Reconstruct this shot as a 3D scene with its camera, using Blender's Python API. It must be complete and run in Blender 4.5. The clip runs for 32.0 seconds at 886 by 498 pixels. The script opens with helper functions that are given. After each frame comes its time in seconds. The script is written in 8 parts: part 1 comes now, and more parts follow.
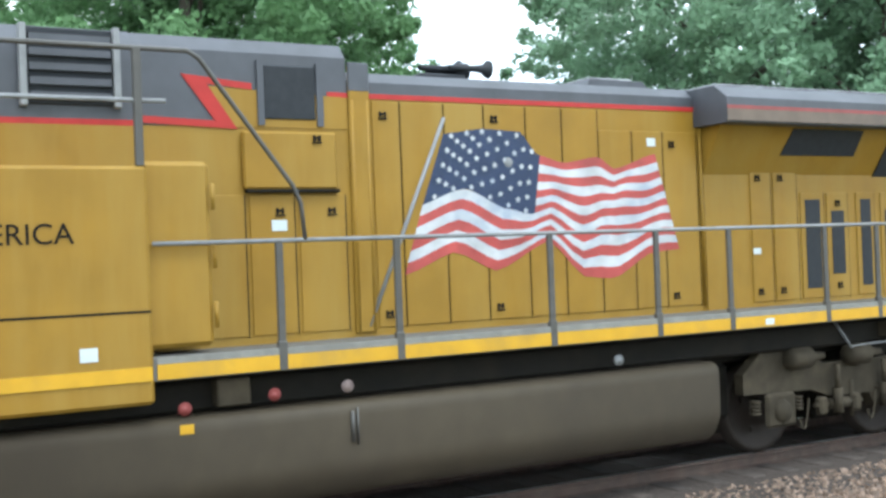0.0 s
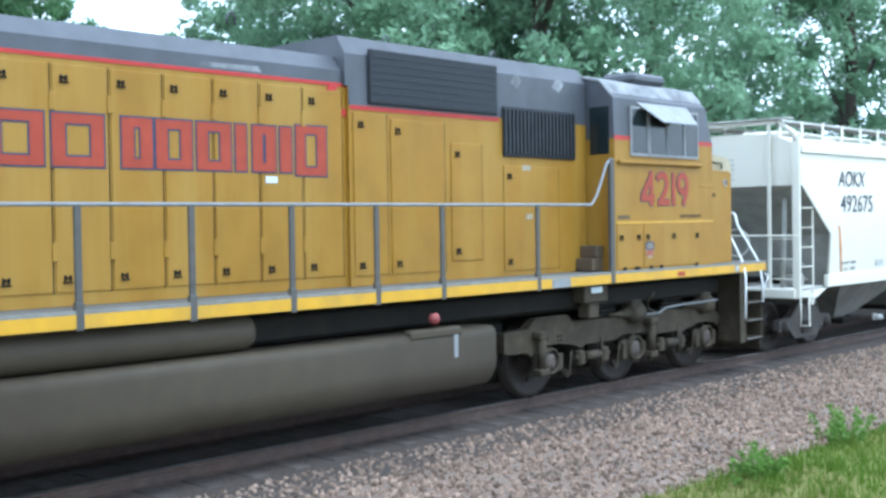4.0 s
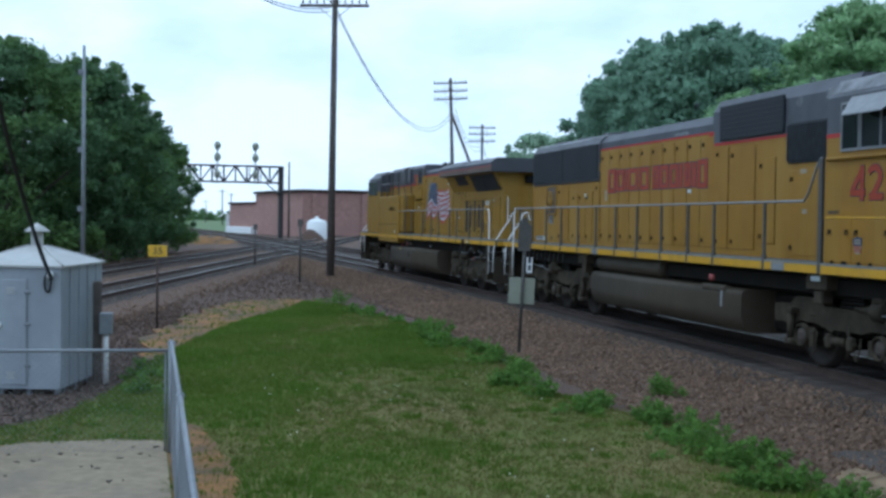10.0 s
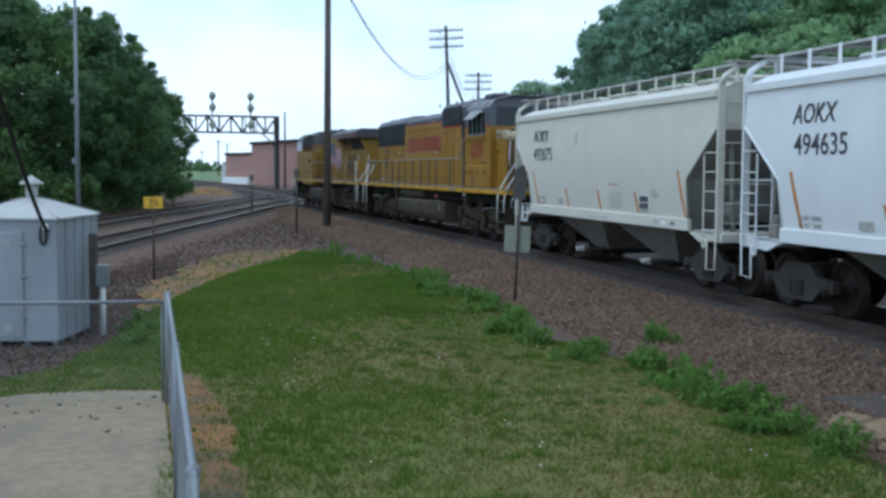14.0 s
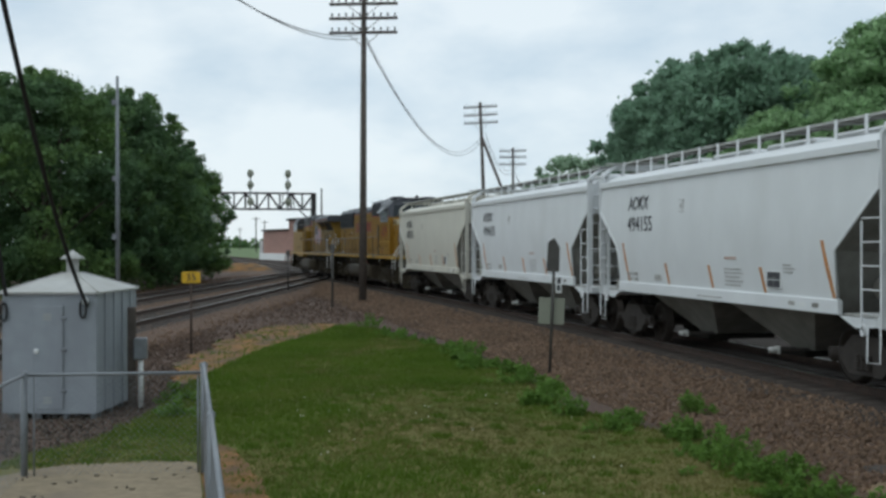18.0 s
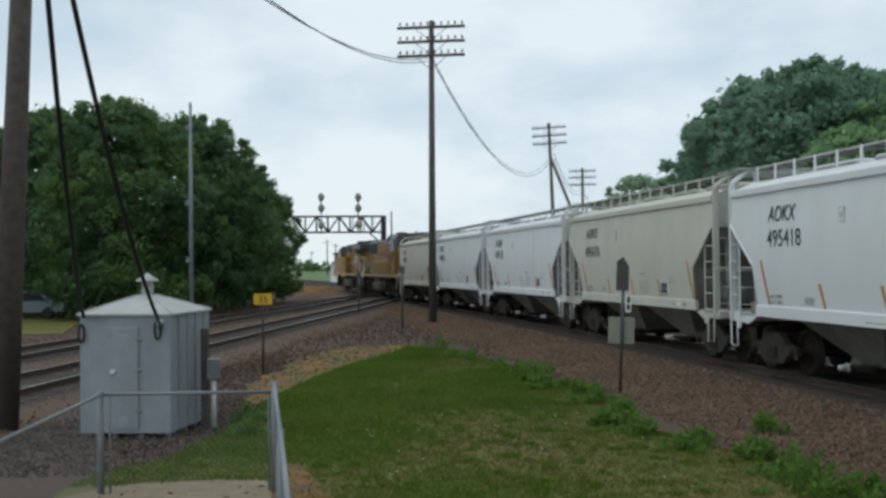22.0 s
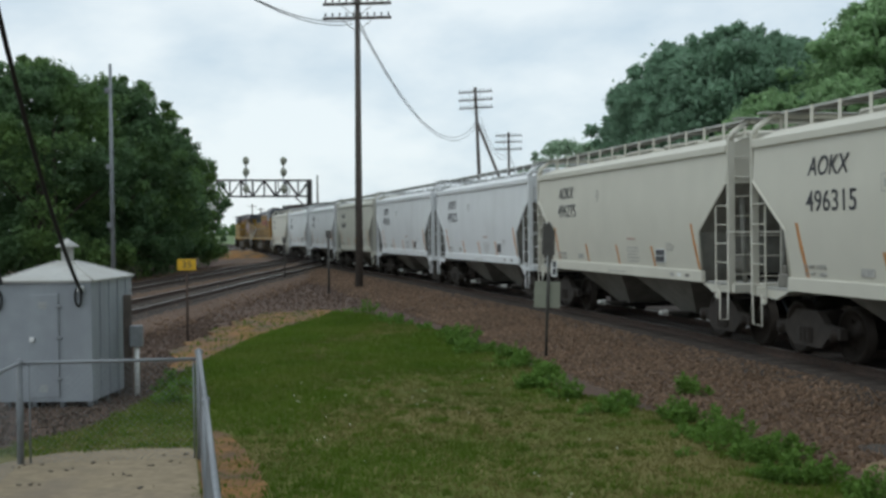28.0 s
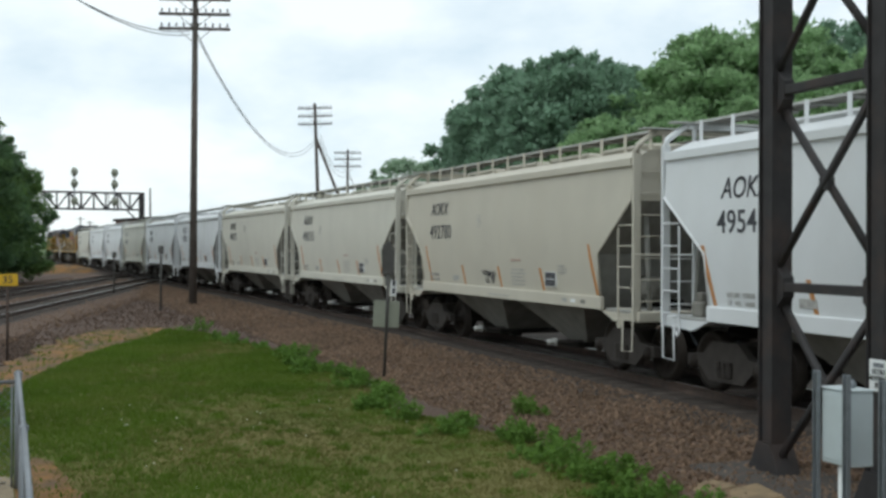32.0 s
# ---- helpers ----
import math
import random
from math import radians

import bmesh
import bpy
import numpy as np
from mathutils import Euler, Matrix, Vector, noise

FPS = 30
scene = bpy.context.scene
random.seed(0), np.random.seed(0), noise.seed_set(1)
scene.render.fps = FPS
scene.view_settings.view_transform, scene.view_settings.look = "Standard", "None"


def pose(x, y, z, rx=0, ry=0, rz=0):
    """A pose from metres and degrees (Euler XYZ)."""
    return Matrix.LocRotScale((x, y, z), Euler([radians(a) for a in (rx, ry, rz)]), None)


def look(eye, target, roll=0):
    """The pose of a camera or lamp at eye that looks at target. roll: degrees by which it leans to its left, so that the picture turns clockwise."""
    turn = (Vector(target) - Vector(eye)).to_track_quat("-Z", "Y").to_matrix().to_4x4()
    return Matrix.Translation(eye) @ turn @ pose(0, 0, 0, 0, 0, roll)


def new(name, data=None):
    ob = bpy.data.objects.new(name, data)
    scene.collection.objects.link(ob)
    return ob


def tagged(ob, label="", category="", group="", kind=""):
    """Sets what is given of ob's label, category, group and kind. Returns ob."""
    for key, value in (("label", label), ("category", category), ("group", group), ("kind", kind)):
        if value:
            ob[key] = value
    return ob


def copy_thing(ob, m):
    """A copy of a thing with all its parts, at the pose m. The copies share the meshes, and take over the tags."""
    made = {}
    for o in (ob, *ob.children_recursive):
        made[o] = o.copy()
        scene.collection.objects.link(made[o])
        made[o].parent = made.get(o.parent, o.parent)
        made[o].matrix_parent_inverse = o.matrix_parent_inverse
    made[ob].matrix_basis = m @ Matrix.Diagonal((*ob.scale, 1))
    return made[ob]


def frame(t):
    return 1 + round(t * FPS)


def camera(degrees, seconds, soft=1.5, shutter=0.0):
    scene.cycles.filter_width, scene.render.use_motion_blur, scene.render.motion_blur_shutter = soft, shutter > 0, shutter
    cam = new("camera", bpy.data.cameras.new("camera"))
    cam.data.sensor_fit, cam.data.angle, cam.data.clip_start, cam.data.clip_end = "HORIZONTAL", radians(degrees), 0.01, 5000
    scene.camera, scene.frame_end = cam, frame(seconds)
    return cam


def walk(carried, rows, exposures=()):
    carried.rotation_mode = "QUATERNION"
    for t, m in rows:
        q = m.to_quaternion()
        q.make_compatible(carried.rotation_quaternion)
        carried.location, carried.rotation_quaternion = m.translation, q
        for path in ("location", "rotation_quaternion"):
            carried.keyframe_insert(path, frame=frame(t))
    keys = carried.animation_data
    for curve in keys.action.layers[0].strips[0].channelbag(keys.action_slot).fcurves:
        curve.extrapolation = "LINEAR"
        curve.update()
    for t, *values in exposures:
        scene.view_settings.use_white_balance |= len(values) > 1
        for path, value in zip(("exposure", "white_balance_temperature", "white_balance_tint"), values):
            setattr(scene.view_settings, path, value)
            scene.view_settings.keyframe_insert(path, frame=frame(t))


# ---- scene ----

CAMERA = [  # seconds, place, heading, tilt, lean
    (0.0, 0.000, 0.000, 2.466, -119.58, 0.46, 2.24),
    (0.5, 0.000, 0.000, 2.466, -117.20, 0.80, 2.03),
    (1.0, 0.000, 0.000, 2.466, -117.15, 0.47, 2.33),
    (1.5, 0.000, 0.000, 2.466, -119.41, 1.06, 1.37),
    (2.0, 0.000, 0.000, 2.466, -126.52, 1.27, 1.68),
    (2.5, 0.000, 0.000, 2.466, -131.51, 1.51, 1.91),
    (3.0, 0.000, 0.000, 2.466, -135.95, 0.37, 1.98),
    (3.5, 0.000, 0.000, 2.466, -136.30, -0.34, 0.88),
    (4.0, 0.000, 0.000, 2.466, -136.57, -1.36, 0.86),
    (4.5, 0.000, 0.000, 2.466, -136.31, -0.02, 0.22),
    (6.5, 0.000, 0.000, 2.466, -115.50, -1.13, 1.85),
    (7.0, 0.000, 0.000, 2.466, -91.02, -0.16, 1.22),
    (7.5, 0.000, 0.000, 2.466, -67.84, 0.38, 0.84),
    (8.0, 0.000, 0.000, 2.466, -44.11, 0.76, 1.72),
    (8.5, -0.016, 0.023, 2.401, -23.13, 0.23, 0.69),
    (9.0, -0.042, 0.062, 2.292, -15.02, 0.83, 0.40),
    (9.5, -0.045, 0.044, 2.289, -11.77, -0.55, -1.03),
    (10.0, -0.048, 0.025, 2.286, -11.96, -1.42, -0.81),
    (10.5, -0.051, 0.007, 2.283, -11.12, -0.37, -0.63),
    (11.0, -0.054, -0.012, 2.281, -9.05, -0.77, -0.26),
    (11.5, -0.044, -0.010, 2.279, -8.02, -1.69, 0.21),
    (12.0, -0.033, -0.008, 2.278, -8.36, -1.83, 0.73),
    (12.5, -0.023, -0.006, 2.277, -8.82, -1.16, 0.82),
    (13.0, -0.012, -0.004, 2.276, -10.24, -1.60, 1.48),
    (13.5, -0.015, -0.001, 2.281, -12.24, -1.01, 0.93),
    (14.0, -0.017, 0.001, 2.287, -12.11, -4.01, -0.30),
    (14.5, -0.019, 0.004, 2.292, -12.37, -1.61, 0.33),
    (15.0, -0.021, 0.006, 2.298, -11.68, -1.09, -0.00),
    (15.5, -0.023, 0.009, 2.303, -13.15, -1.00, -0.25),
    (17.5, -0.007, -0.103, 2.255, -12.08, 0.69, 0.33),
    (18.0, -0.003, -0.131, 2.242, -10.29, -0.20, 0.12),
    (18.5, 0.002, -0.158, 2.230, -8.16, -0.36, 0.21),
    (19.0, 0.006, -0.186, 2.218, -7.11, -0.17, 0.34),
    (19.5, 0.009, -0.186, 2.217, -7.17, -0.03, 0.34),
    (20.0, 0.012, -0.186, 2.216, -6.83, 0.07, 0.85),
    (20.5, 0.016, -0.186, 2.215, -7.02, 0.26, 0.33),
    (21.0, 0.019, -0.185, 2.214, -7.13, 0.08, 0.27),
    (21.5, 0.022, -0.185, 2.213, -7.02, 0.85, 0.75),
    (22.0, 0.026, -0.185, 2.212, -6.73, 0.93, 0.62),
    (22.5, 0.033, -0.165, 2.216, -8.41, 1.27, -0.05),
    (23.0, 0.041, -0.146, 2.221, -9.93, 1.20, -0.56),
    (23.5, 0.048, -0.126, 2.225, -10.61, 0.79, -0.16),
    (24.0, 0.055, -0.106, 2.230, -11.01, 0.15, 0.13),
    (24.5, 0.063, -0.087, 2.234, -10.79, -0.09, 0.44),
    (25.0, 0.070, -0.067, 2.239, -11.05, 0.59, 0.21),
    (25.5, 0.077, -0.047, 2.243, -13.36, 0.48, -2.35),
    (27.5, 0.037, -0.117, 2.229, -11.62, 0.30, 0.83),
    (28.0, 0.026, -0.134, 2.225, -10.46, -0.93, 0.68),
    (28.5, 0.034, -0.097, 2.229, -9.96, -0.85, 0.50),
    (29.0, 0.042, -0.061, 2.233, -10.08, -2.29, 0.32),
    (29.5, 0.049, -0.024, 2.236, -13.73, -1.71, 0.05),
    (30.0, 0.057, 0.012, 2.240, -16.55, -1.92, 0.21),
    (30.5, 0.052, 0.029, 2.241, -19.16, -1.87, -0.32),
    (31.0, 0.048, 0.046, 2.242, -19.28, -1.07, -0.62),
    (31.5, 0.043, 0.063, 2.244, -18.39, -0.48, -0.67),
    (32.0, 0.039, 0.080, 2.245, -18.69, -0.08, -0.14),
]
TRAVEL = [(0.0, 0.00), (0.5, 2.41), (1.0, 4.82), (1.5, 7.27), (2.0, 9.75), (2.5, 12.27), (3.0, 14.85), (3.5, 17.46), (4.0, 20.10), (4.5, 22.64), (5.0, 25.15), (5.5, 27.62), (6.0, 30.05), (6.5, 32.38), (7.0, 34.66), (7.5, 36.89), (8.0, 39.16), (8.5, 41.51), (9.0, 43.93), (9.5, 46.40), (10.0, 48.90), (10.5, 51.44), (11.0, 54.01), (11.5, 56.60), (12.0, 59.21), (12.5, 61.79), (13.0, 64.37), (13.5, 66.98), (14.0, 69.61), (14.5, 72.25), (15.0, 74.92), (15.5, 77.60), (16.0, 80.35), (16.5, 83.09), (17.0, 85.84), (17.5, 88.60), (18.0, 91.34), (18.5, 94.09), (19.0, 96.83), (19.5, 99.58), (20.0, 102.34), (20.5, 105.11), (21.0, 107.90), (21.5, 110.66), (22.0, 113.44), (22.5, 116.23), (23.0, 118.92), (23.5, 121.65), (24.0, 124.42), (24.5, 127.23), (25.0, 130.07), (25.5, 132.92), (26.0, 135.88), (26.5, 138.83), (27.0, 141.78), (27.5, 144.74), (28.0, 147.65), (28.5, 150.57), (29.0, 153.49), (29.5, 156.32), (30.0, 159.14), (30.5, 162.02), (31.0, 164.96), (31.5, 167.90), (32.0, 170.84)]  # seconds, metres run by the train
BENDS = ([-60, -10, 30, 60, 90, 120, 150, 260], [0.000, 0.000, 1.898, 0.064, 0.109, 0.338, 0.338, 0.338])  # metres along the line, curvature per km

cam = camera(42.86, 32.0, soft=3.0)
EXPOSURES = [(t, e, k, 3) for t, e, k in ((0.0, 1.66, 5800), (1.0, 1.48, 5600), (1.8, 1.64, 5100), (3.0, 1.76, 5080), (4.5, 1.70, 5080), (6.2, 1.0, 5100), (6.5, 0.66, 5050), (7.0, 1.26, 4950), (7.5, 1.54, 4850), (8.0, 1.80, 4780), (8.5, 1.62, 4800), (8.8, 0.82, 4800), (9.1, 0.22, 4830), (9.6, 0.15, 4950),
                                          (12.0, 0.2, 4980), (15.0, 0.20, 5260), (18.0, -0.20, 5950), (21.0, -0.12, 6000), (23.0, -0.34, 5950), (24.0, -0.30, 5950), (25.0, -0.30, 5950), (28.0, -0.16, 6050), (30.0, 0.08, 6100), (31.0, 0.12, 6120), (32.0, 0.06, 6150))]
walk(cam, [(t, pose(x, y, z, 90 + p, r, w)) for t, x, y, z, w, p, r in CAMERA], EXPOSURES)

# ---- sky and sun: a bright overcast day ----
world = bpy.data.worlds.new("overcast_sky")
scene.world = world
world.use_nodes = True
wn, wl = world.node_tree.nodes, world.node_tree.links
wn.clear()
w_out, w_bg = wn.new("ShaderNodeOutputWorld"), wn.new("ShaderNodeBackground")
w_sky, w_co, w_map = wn.new("ShaderNodeTexSky"), wn.new("ShaderNodeTexCoord"), wn.new("ShaderNodeMapping")
w_cl, w_ramp, w_mix = wn.new("ShaderNodeTexNoise"), wn.new("ShaderNodeValToRGB"), wn.new("ShaderNodeMixRGB")
w_sc = wn.new("ShaderNodeVectorMath")
w_sky.sky_type, w_sky.sun_disc = "NISHITA", False
w_sky.sun_elevation, w_sky.sun_rotation = radians(52), radians(200)
w_sc.operation = "SCALE"
w_sc.inputs["Scale"].default_value = 0.11
w_map.inputs["Scale"].default_value = (1.5, 1.5, 3.0)
w_cl.inputs["Scale"].default_value = 3.2
w_cl.inputs["Detail"].default_value = 6
w_cl.inputs["Roughness"].default_value = 0.52
w_ramp.color_ramp.elements[0].position, w_ramp.color_ramp.elements[0].color = 0.38, (0.72, 0.785, 0.85, 1)
w_ramp.color_ramp.elements[1].position, w_ramp.color_ramp.elements[1].color = 0.60, (1.0, 1.0, 1.0, 1)
w_mix.inputs["Fac"].default_value = 0.9
wl.new(w_co.outputs["Generated"], w_map.inputs["Vector"])
wl.new(w_map.outputs["Vector"], w_cl.inputs["Vector"])
wl.new(w_cl.outputs["Fac"], w_ramp.inputs["Fac"])
wl.new(w_sky.outputs["Color"], w_sc.inputs[0])
wl.new(w_sc.outputs["Vector"], w_mix.inputs["Color1"])
wl.new(w_ramp.outputs["Color"], w_mix.inputs["Color2"])
wl.new(w_mix.outputs["Color"], w_bg.inputs["Color"])
w_bg.inputs["Strength"].default_value = 1.06
wl.new(w_bg.outputs["Background"], w_out.inputs["Surface"])

sun = new("sun", bpy.data.lights.new("sun", "SUN"))
sun.data.energy, sun.data.angle, sun.data.color = 0.7, radians(20), (1.0, 0.97, 0.92)
sun.matrix_world = look((0, 0, 60), (30, 5, 0))


# ---- materials ----
def material(name, color, rough=0.7, metal=0.0, grain=8.0, vary=0.25, stain=0.6, streak=1.0, bump=0.15, second=None, second_at=0.6, bump_scale=None, per_object=0.0, detail=5):
    """A surface with a fine grain and larger stains; streak stretches the stains along z."""
    m = bpy.data.materials.new(name)
    m.use_nodes = True
    n, l = m.node_tree.nodes, m.node_tree.links
    b = n["Principled BSDF"]
    b.inputs["Roughness"].default_value, b.inputs["Metallic"].default_value = rough, metal
    co, mp = n.new("ShaderNodeTexCoord"), n.new("ShaderNodeMapping")
    mp.inputs["Scale"].default_value = (1, 1, 1 / streak)
    l.new(co.outputs["Object"], mp.inputs["Vector"])
    fine, wide = n.new("ShaderNodeTexNoise"), n.new("ShaderNodeTexNoise")
    fine.inputs["Scale"].default_value, fine.inputs["Detail"].default_value = grain, 4
    wide.inputs["Scale"].default_value, wide.inputs["Detail"].default_value = stain, detail
    wide.inputs["Roughness"].default_value = 0.62
    l.new(co.outputs["Object"], fine.inputs["Vector"])
    l.new(mp.outputs["Vector"], wide.inputs["Vector"])
    dark = tuple(c * (1 - vary) for c in color) + (1,)
    light = tuple(min(1, c * (1 + vary * 0.6)) for c in color) + (1,)
    r1, r2, mx = n.new("ShaderNodeValToRGB"), n.new("ShaderNodeValToRGB"), n.new("ShaderNodeMixRGB")
    r1.color_ramp.elements[0].position, r1.color_ramp.elements[0].color = 0.3, dark
    r1.color_ramp.elements[1].position, r1.color_ramp.elements[1].color = 0.7, light
    l.new(fine.outputs["Fac"], r1.inputs["Fac"])
    two = tuple(second) if second else tuple(c * (1 - 0.55 * vary) for c in color)
    r2.color_ramp.elements[0].position, r2.color_ramp.elements[0].color = second_at - 0.12, (0, 0, 0, 1)
    r2.color_ramp.elements[1].position, r2.color_ramp.elements[1].color = second_at + 0.12, (1, 1, 1, 1)
    l.new(wide.outputs["Fac"], r2.inputs["Fac"])
    l.new(r2.outputs["Color"], mx.inputs["Fac"])
    l.new(r1.outputs["Color"], mx.inputs["Color1"])
    mx.inputs["Color2"].default_value = two + (1,)
    last = mx.outputs["Color"]
    if per_object:
        inf, ram, hue = n.new("ShaderNodeObjectInfo"), n.new("ShaderNodeMapRange"), n.new("ShaderNodeHueSaturation")
        ram.inputs["To Min"].default_value, ram.inputs["To Max"].default_value = 1 - per_object, 1 + per_object
        l.new(inf.outputs["Random"], ram.inputs["Value"])
        l.new(ram.outputs["Result"], hue.inputs["Value"])
        l.new(last, hue.inputs["Color"])
        last = hue.outputs["Color"]
    l.new(last, b.inputs["Base Color"])
    rr = n.new("ShaderNodeMapRange")
    rr.inputs["To Min"].default_value, rr.inputs["To Max"].default_value = max(0.05, rough - 0.12), min(1, rough + 0.12)
    l.new(wide.outputs["Fac"], rr.inputs["Value"])
    l.new(rr.outputs["Result"], b.inputs["Roughness"])
    if bump:
        bp = n.new("ShaderNodeBump")
        bp.inputs["Strength"].default_value, bp.inputs["Distance"].default_value = bump, 0.02
        if bump_scale:
            bn = n.new("ShaderNodeTexNoise")
            bn.inputs["Scale"].default_value, bn.inputs["Detail"].default_value = bump_scale, 3
            l.new(co.outputs["Object"], bn.inputs["Vector"])
            l.new(bn.outputs["Fac"], bp.inputs["Height"])
        else:
            l.new(fine.outputs["Fac"], bp.inputs["Height"])
        l.new(bp.outputs["Normal"], b.inputs["Normal"])
    return m


def leaf_material(name, color, vary=0.35, second=None, stain=0.25):
    m = material(name, color, rough=0.6, grain=0.5, vary=0.2, stain=stain, bump=0, second=second, second_at=0.56, detail=1.5)
    n, l = m.node_tree.nodes, m.node_tree.links
    b = n["Principled BSDF"]
    old = b.inputs["Base Color"].links[0].from_socket
    g, ra, hue = n.new("ShaderNodeNewGeometry"), n.new("ShaderNodeMapRange"), n.new("ShaderNodeHueSaturation")
    ra.inputs["To Min"].default_value, ra.inputs["To Max"].default_value = 1 - vary, 1 + vary
    l.new(g.outputs["Random Per Island"], ra.inputs["Value"])
    l.new(ra.outputs["Result"], hue.inputs["Value"])
    l.new(old, hue.inputs["Color"])
    l.new(hue.outputs["Color"], b.inputs["Base Color"])
    tr, mixs, out = n.new("ShaderNodeBsdfTranslucent"), n.new("ShaderNodeMixShader"), n["Material Output"]
    l.new(hue.outputs["Color"], tr.inputs["Color"])
    mixs.inputs["Fac"].default_value = 0.45
    b.inputs["Specular IOR Level"].default_value = 0.2
    l.new(b.outputs["BSDF"], mixs.inputs[1])
    l.new(tr.outputs["BSDF"], mixs.inputs[2])
    l.new(mixs.outputs["Shader"], out.inputs["Surface"])
    return m


YELLOW = material("engine_yellow_paint", (0.245, 0.137, 0.0125), 0.55, grain=2.2, vary=0.11, stain=1.5, streak=8, bump=0.03, second=(0.270, 0.170, 0.032), second_at=0.56)
YELLOW_B = material("weathered_yellow_paint", (0.252, 0.131, 0.0092), 0.55, grain=2.2, vary=0.11, stain=1.6, streak=9, bump=0.03, second=(0.285, 0.172, 0.030), second_at=0.56)
STRIPE = material("bright_yellow_sill", (0.493, 0.276, 0.0051), 0.45, grain=5, vary=0.1, stain=2, bump=0.03, second=(0.357, 0.212, 0.0255))
GREY = material("engine_grey_paint", (0.058, 0.061, 0.072), 0.5, grain=4, vary=0.15, stain=1.2, streak=3, bump=0.05, second=(0.040, 0.043, 0.049))
ROOF_GREY = material("worn_roof_grey", (0.255, 0.264, 0.272), 0.6, grain=4, vary=0.2, stain=2.2, bump=0.08, second=(0.0935, 0.0935, 0.102), second_at=0.5)
SOOT_BAND = material("sooty_brown_band", (0.13, 0.095, 0.07), 0.6, grain=4, vary=0.2, stain=1.2, streak=3, bump=0.05, second=(0.09, 0.07, 0.06))
SOOT_RED = material("sooty_red_line", (0.24, 0.05, 0.045), 0.6, grain=4, vary=0.2, bump=0.03)
RED = material("red_stripe_paint", (0.361, 0.0255, 0.0213), 0.5, grain=6, vary=0.15, bump=0.02)
RED_L = material("red_letter_paint", (0.27, 0.040, 0.016), 0.5, grain=6, vary=0.15, bump=0.02)
DEEP_BLUE = material("dark_blue_paint", (0.026, 0.040, 0.085), 0.5, grain=6, vary=0.25, bump=0.02)
FLAG_RED = material("faded_flag_red", (0.347, 0.051, 0.0433), 0.5, grain=4, vary=0.3, stain=2.5, bump=0.02)
FLAG_WHITE = material("faded_flag_white", (0.448, 0.462, 0.477), 0.5, grain=4, vary=0.25, stain=2.5, bump=0.02, second=(0.26, 0.303, 0.376))
BLACK = material("dark_grille", (0.0255, 0.0281, 0.0323), 0.6, grain=14, vary=0.15, bump=0.03)
DARK_BAR = material("charcoal_louvre", (0.0289, 0.0314, 0.0357), 0.5, grain=10, vary=0.3, bump=0.05)
FRAME_DARK = material("near_black_underframe", (0.0075, 0.00622, 0.0042), 0.8, grain=5, vary=0.35, stain=1.5, bump=0.2, second=(0.015, 0.012, 0.00825))
TANK = material("dusty_fuel_tank", (0.060, 0.048, 0.032), 0.6, grain=4, vary=0.12, stain=0.8, streak=2, bump=0.05, second=(0.050, 0.040, 0.028), second_at=0.55)
TRUCK = material("dusty_truck_casting", (0.057, 0.046, 0.030), 0.8, grain=6, vary=0.3, stain=2, bump=0.25, second=(0.033, 0.027, 0.018), second_at=0.55)
BEARING = material("dusty_bearing_cap", (0.075, 0.058, 0.046), 0.7, 0.1, grain=8, vary=0.25, bump=0.1)
WHEEL = material("wheel_steel", (0.035, 0.028, 0.023), 0.6, 0.3, grain=8, vary=0.3, bump=0.1)
STEEL = material("bright_steel", (0.45, 0.45, 0.44), 0.35, 0.9, grain=10, vary=0.15, bump=0.05)
POST = material("handrail_grey", (0.0638, 0.0595, 0.0527), 0.55, grain=8, vary=0.2, bump=0.05)
RAIL_L = material("handrail_light_grey", (0.204, 0.208, 0.212), 0.5, grain=8, vary=0.2, bump=0.05)
WHITE = material("white_paint", (0.76, 0.77, 0.76), 0.45, grain=6, vary=0.08, bump=0.03)
DECK = material("deck_plate", (0.111, 0.111, 0.106), 0.6, grain=12, vary=0.2, bump=0.15)
LEDGE = material("pale_sill_ledge", (0.187, 0.183, 0.162), 0.6, grain=9, vary=0.2, stain=2, bump=0.05, second=(0.136, 0.128, 0.115))
NOSE_CAP = material("pale_nose_top", (0.357, 0.306, 0.196), 0.55, grain=6, vary=0.12, stain=2, bump=0.03, second=(0.255, 0.187, 0.085))
GLASS_D = material("dark_cab_glass", (0.012, 0.017, 0.019), 0.06, grain=2, vary=0.1, bump=0)
HOP_WHITE = material("hopper_white_paint", (0.72, 0.735, 0.74), 0.5, grain=1.2, vary=0.04, stain=0.7, streak=2.2, bump=0.03, second=(0.671, 0.683, 0.681), second_at=0.6)
HOP_CREAM = material("hopper_cream_paint", (0.60, 0.58, 0.50), 0.55, grain=1.2, vary=0.05, stain=0.7, streak=2.2, bump=0.03, second=(0.593, 0.573, 0.495), second_at=0.58)
HOP_BEIGE = material("hopper_beige_paint", (0.53, 0.495, 0.41), 0.6, grain=1.2, vary=0.06, stain=0.7, streak=2.2, bump=0.03, second=(0.520, 0.482, 0.397), second_at=0.55)
HOP_TAN = material("hopper_dull_tan_paint", (0.55, 0.545, 0.47), 0.6, grain=1.2, vary=0.06, stain=0.7, streak=2.2, bump=0.03, second=(0.51, 0.505, 0.435), second_at=0.55)
HOP_FRAME = material("hopper_ladder_paint", (0.44, 0.44, 0.415), 0.55, grain=6, vary=0.15, stain=2, bump=0.05, second=(0.28, 0.27, 0.245))
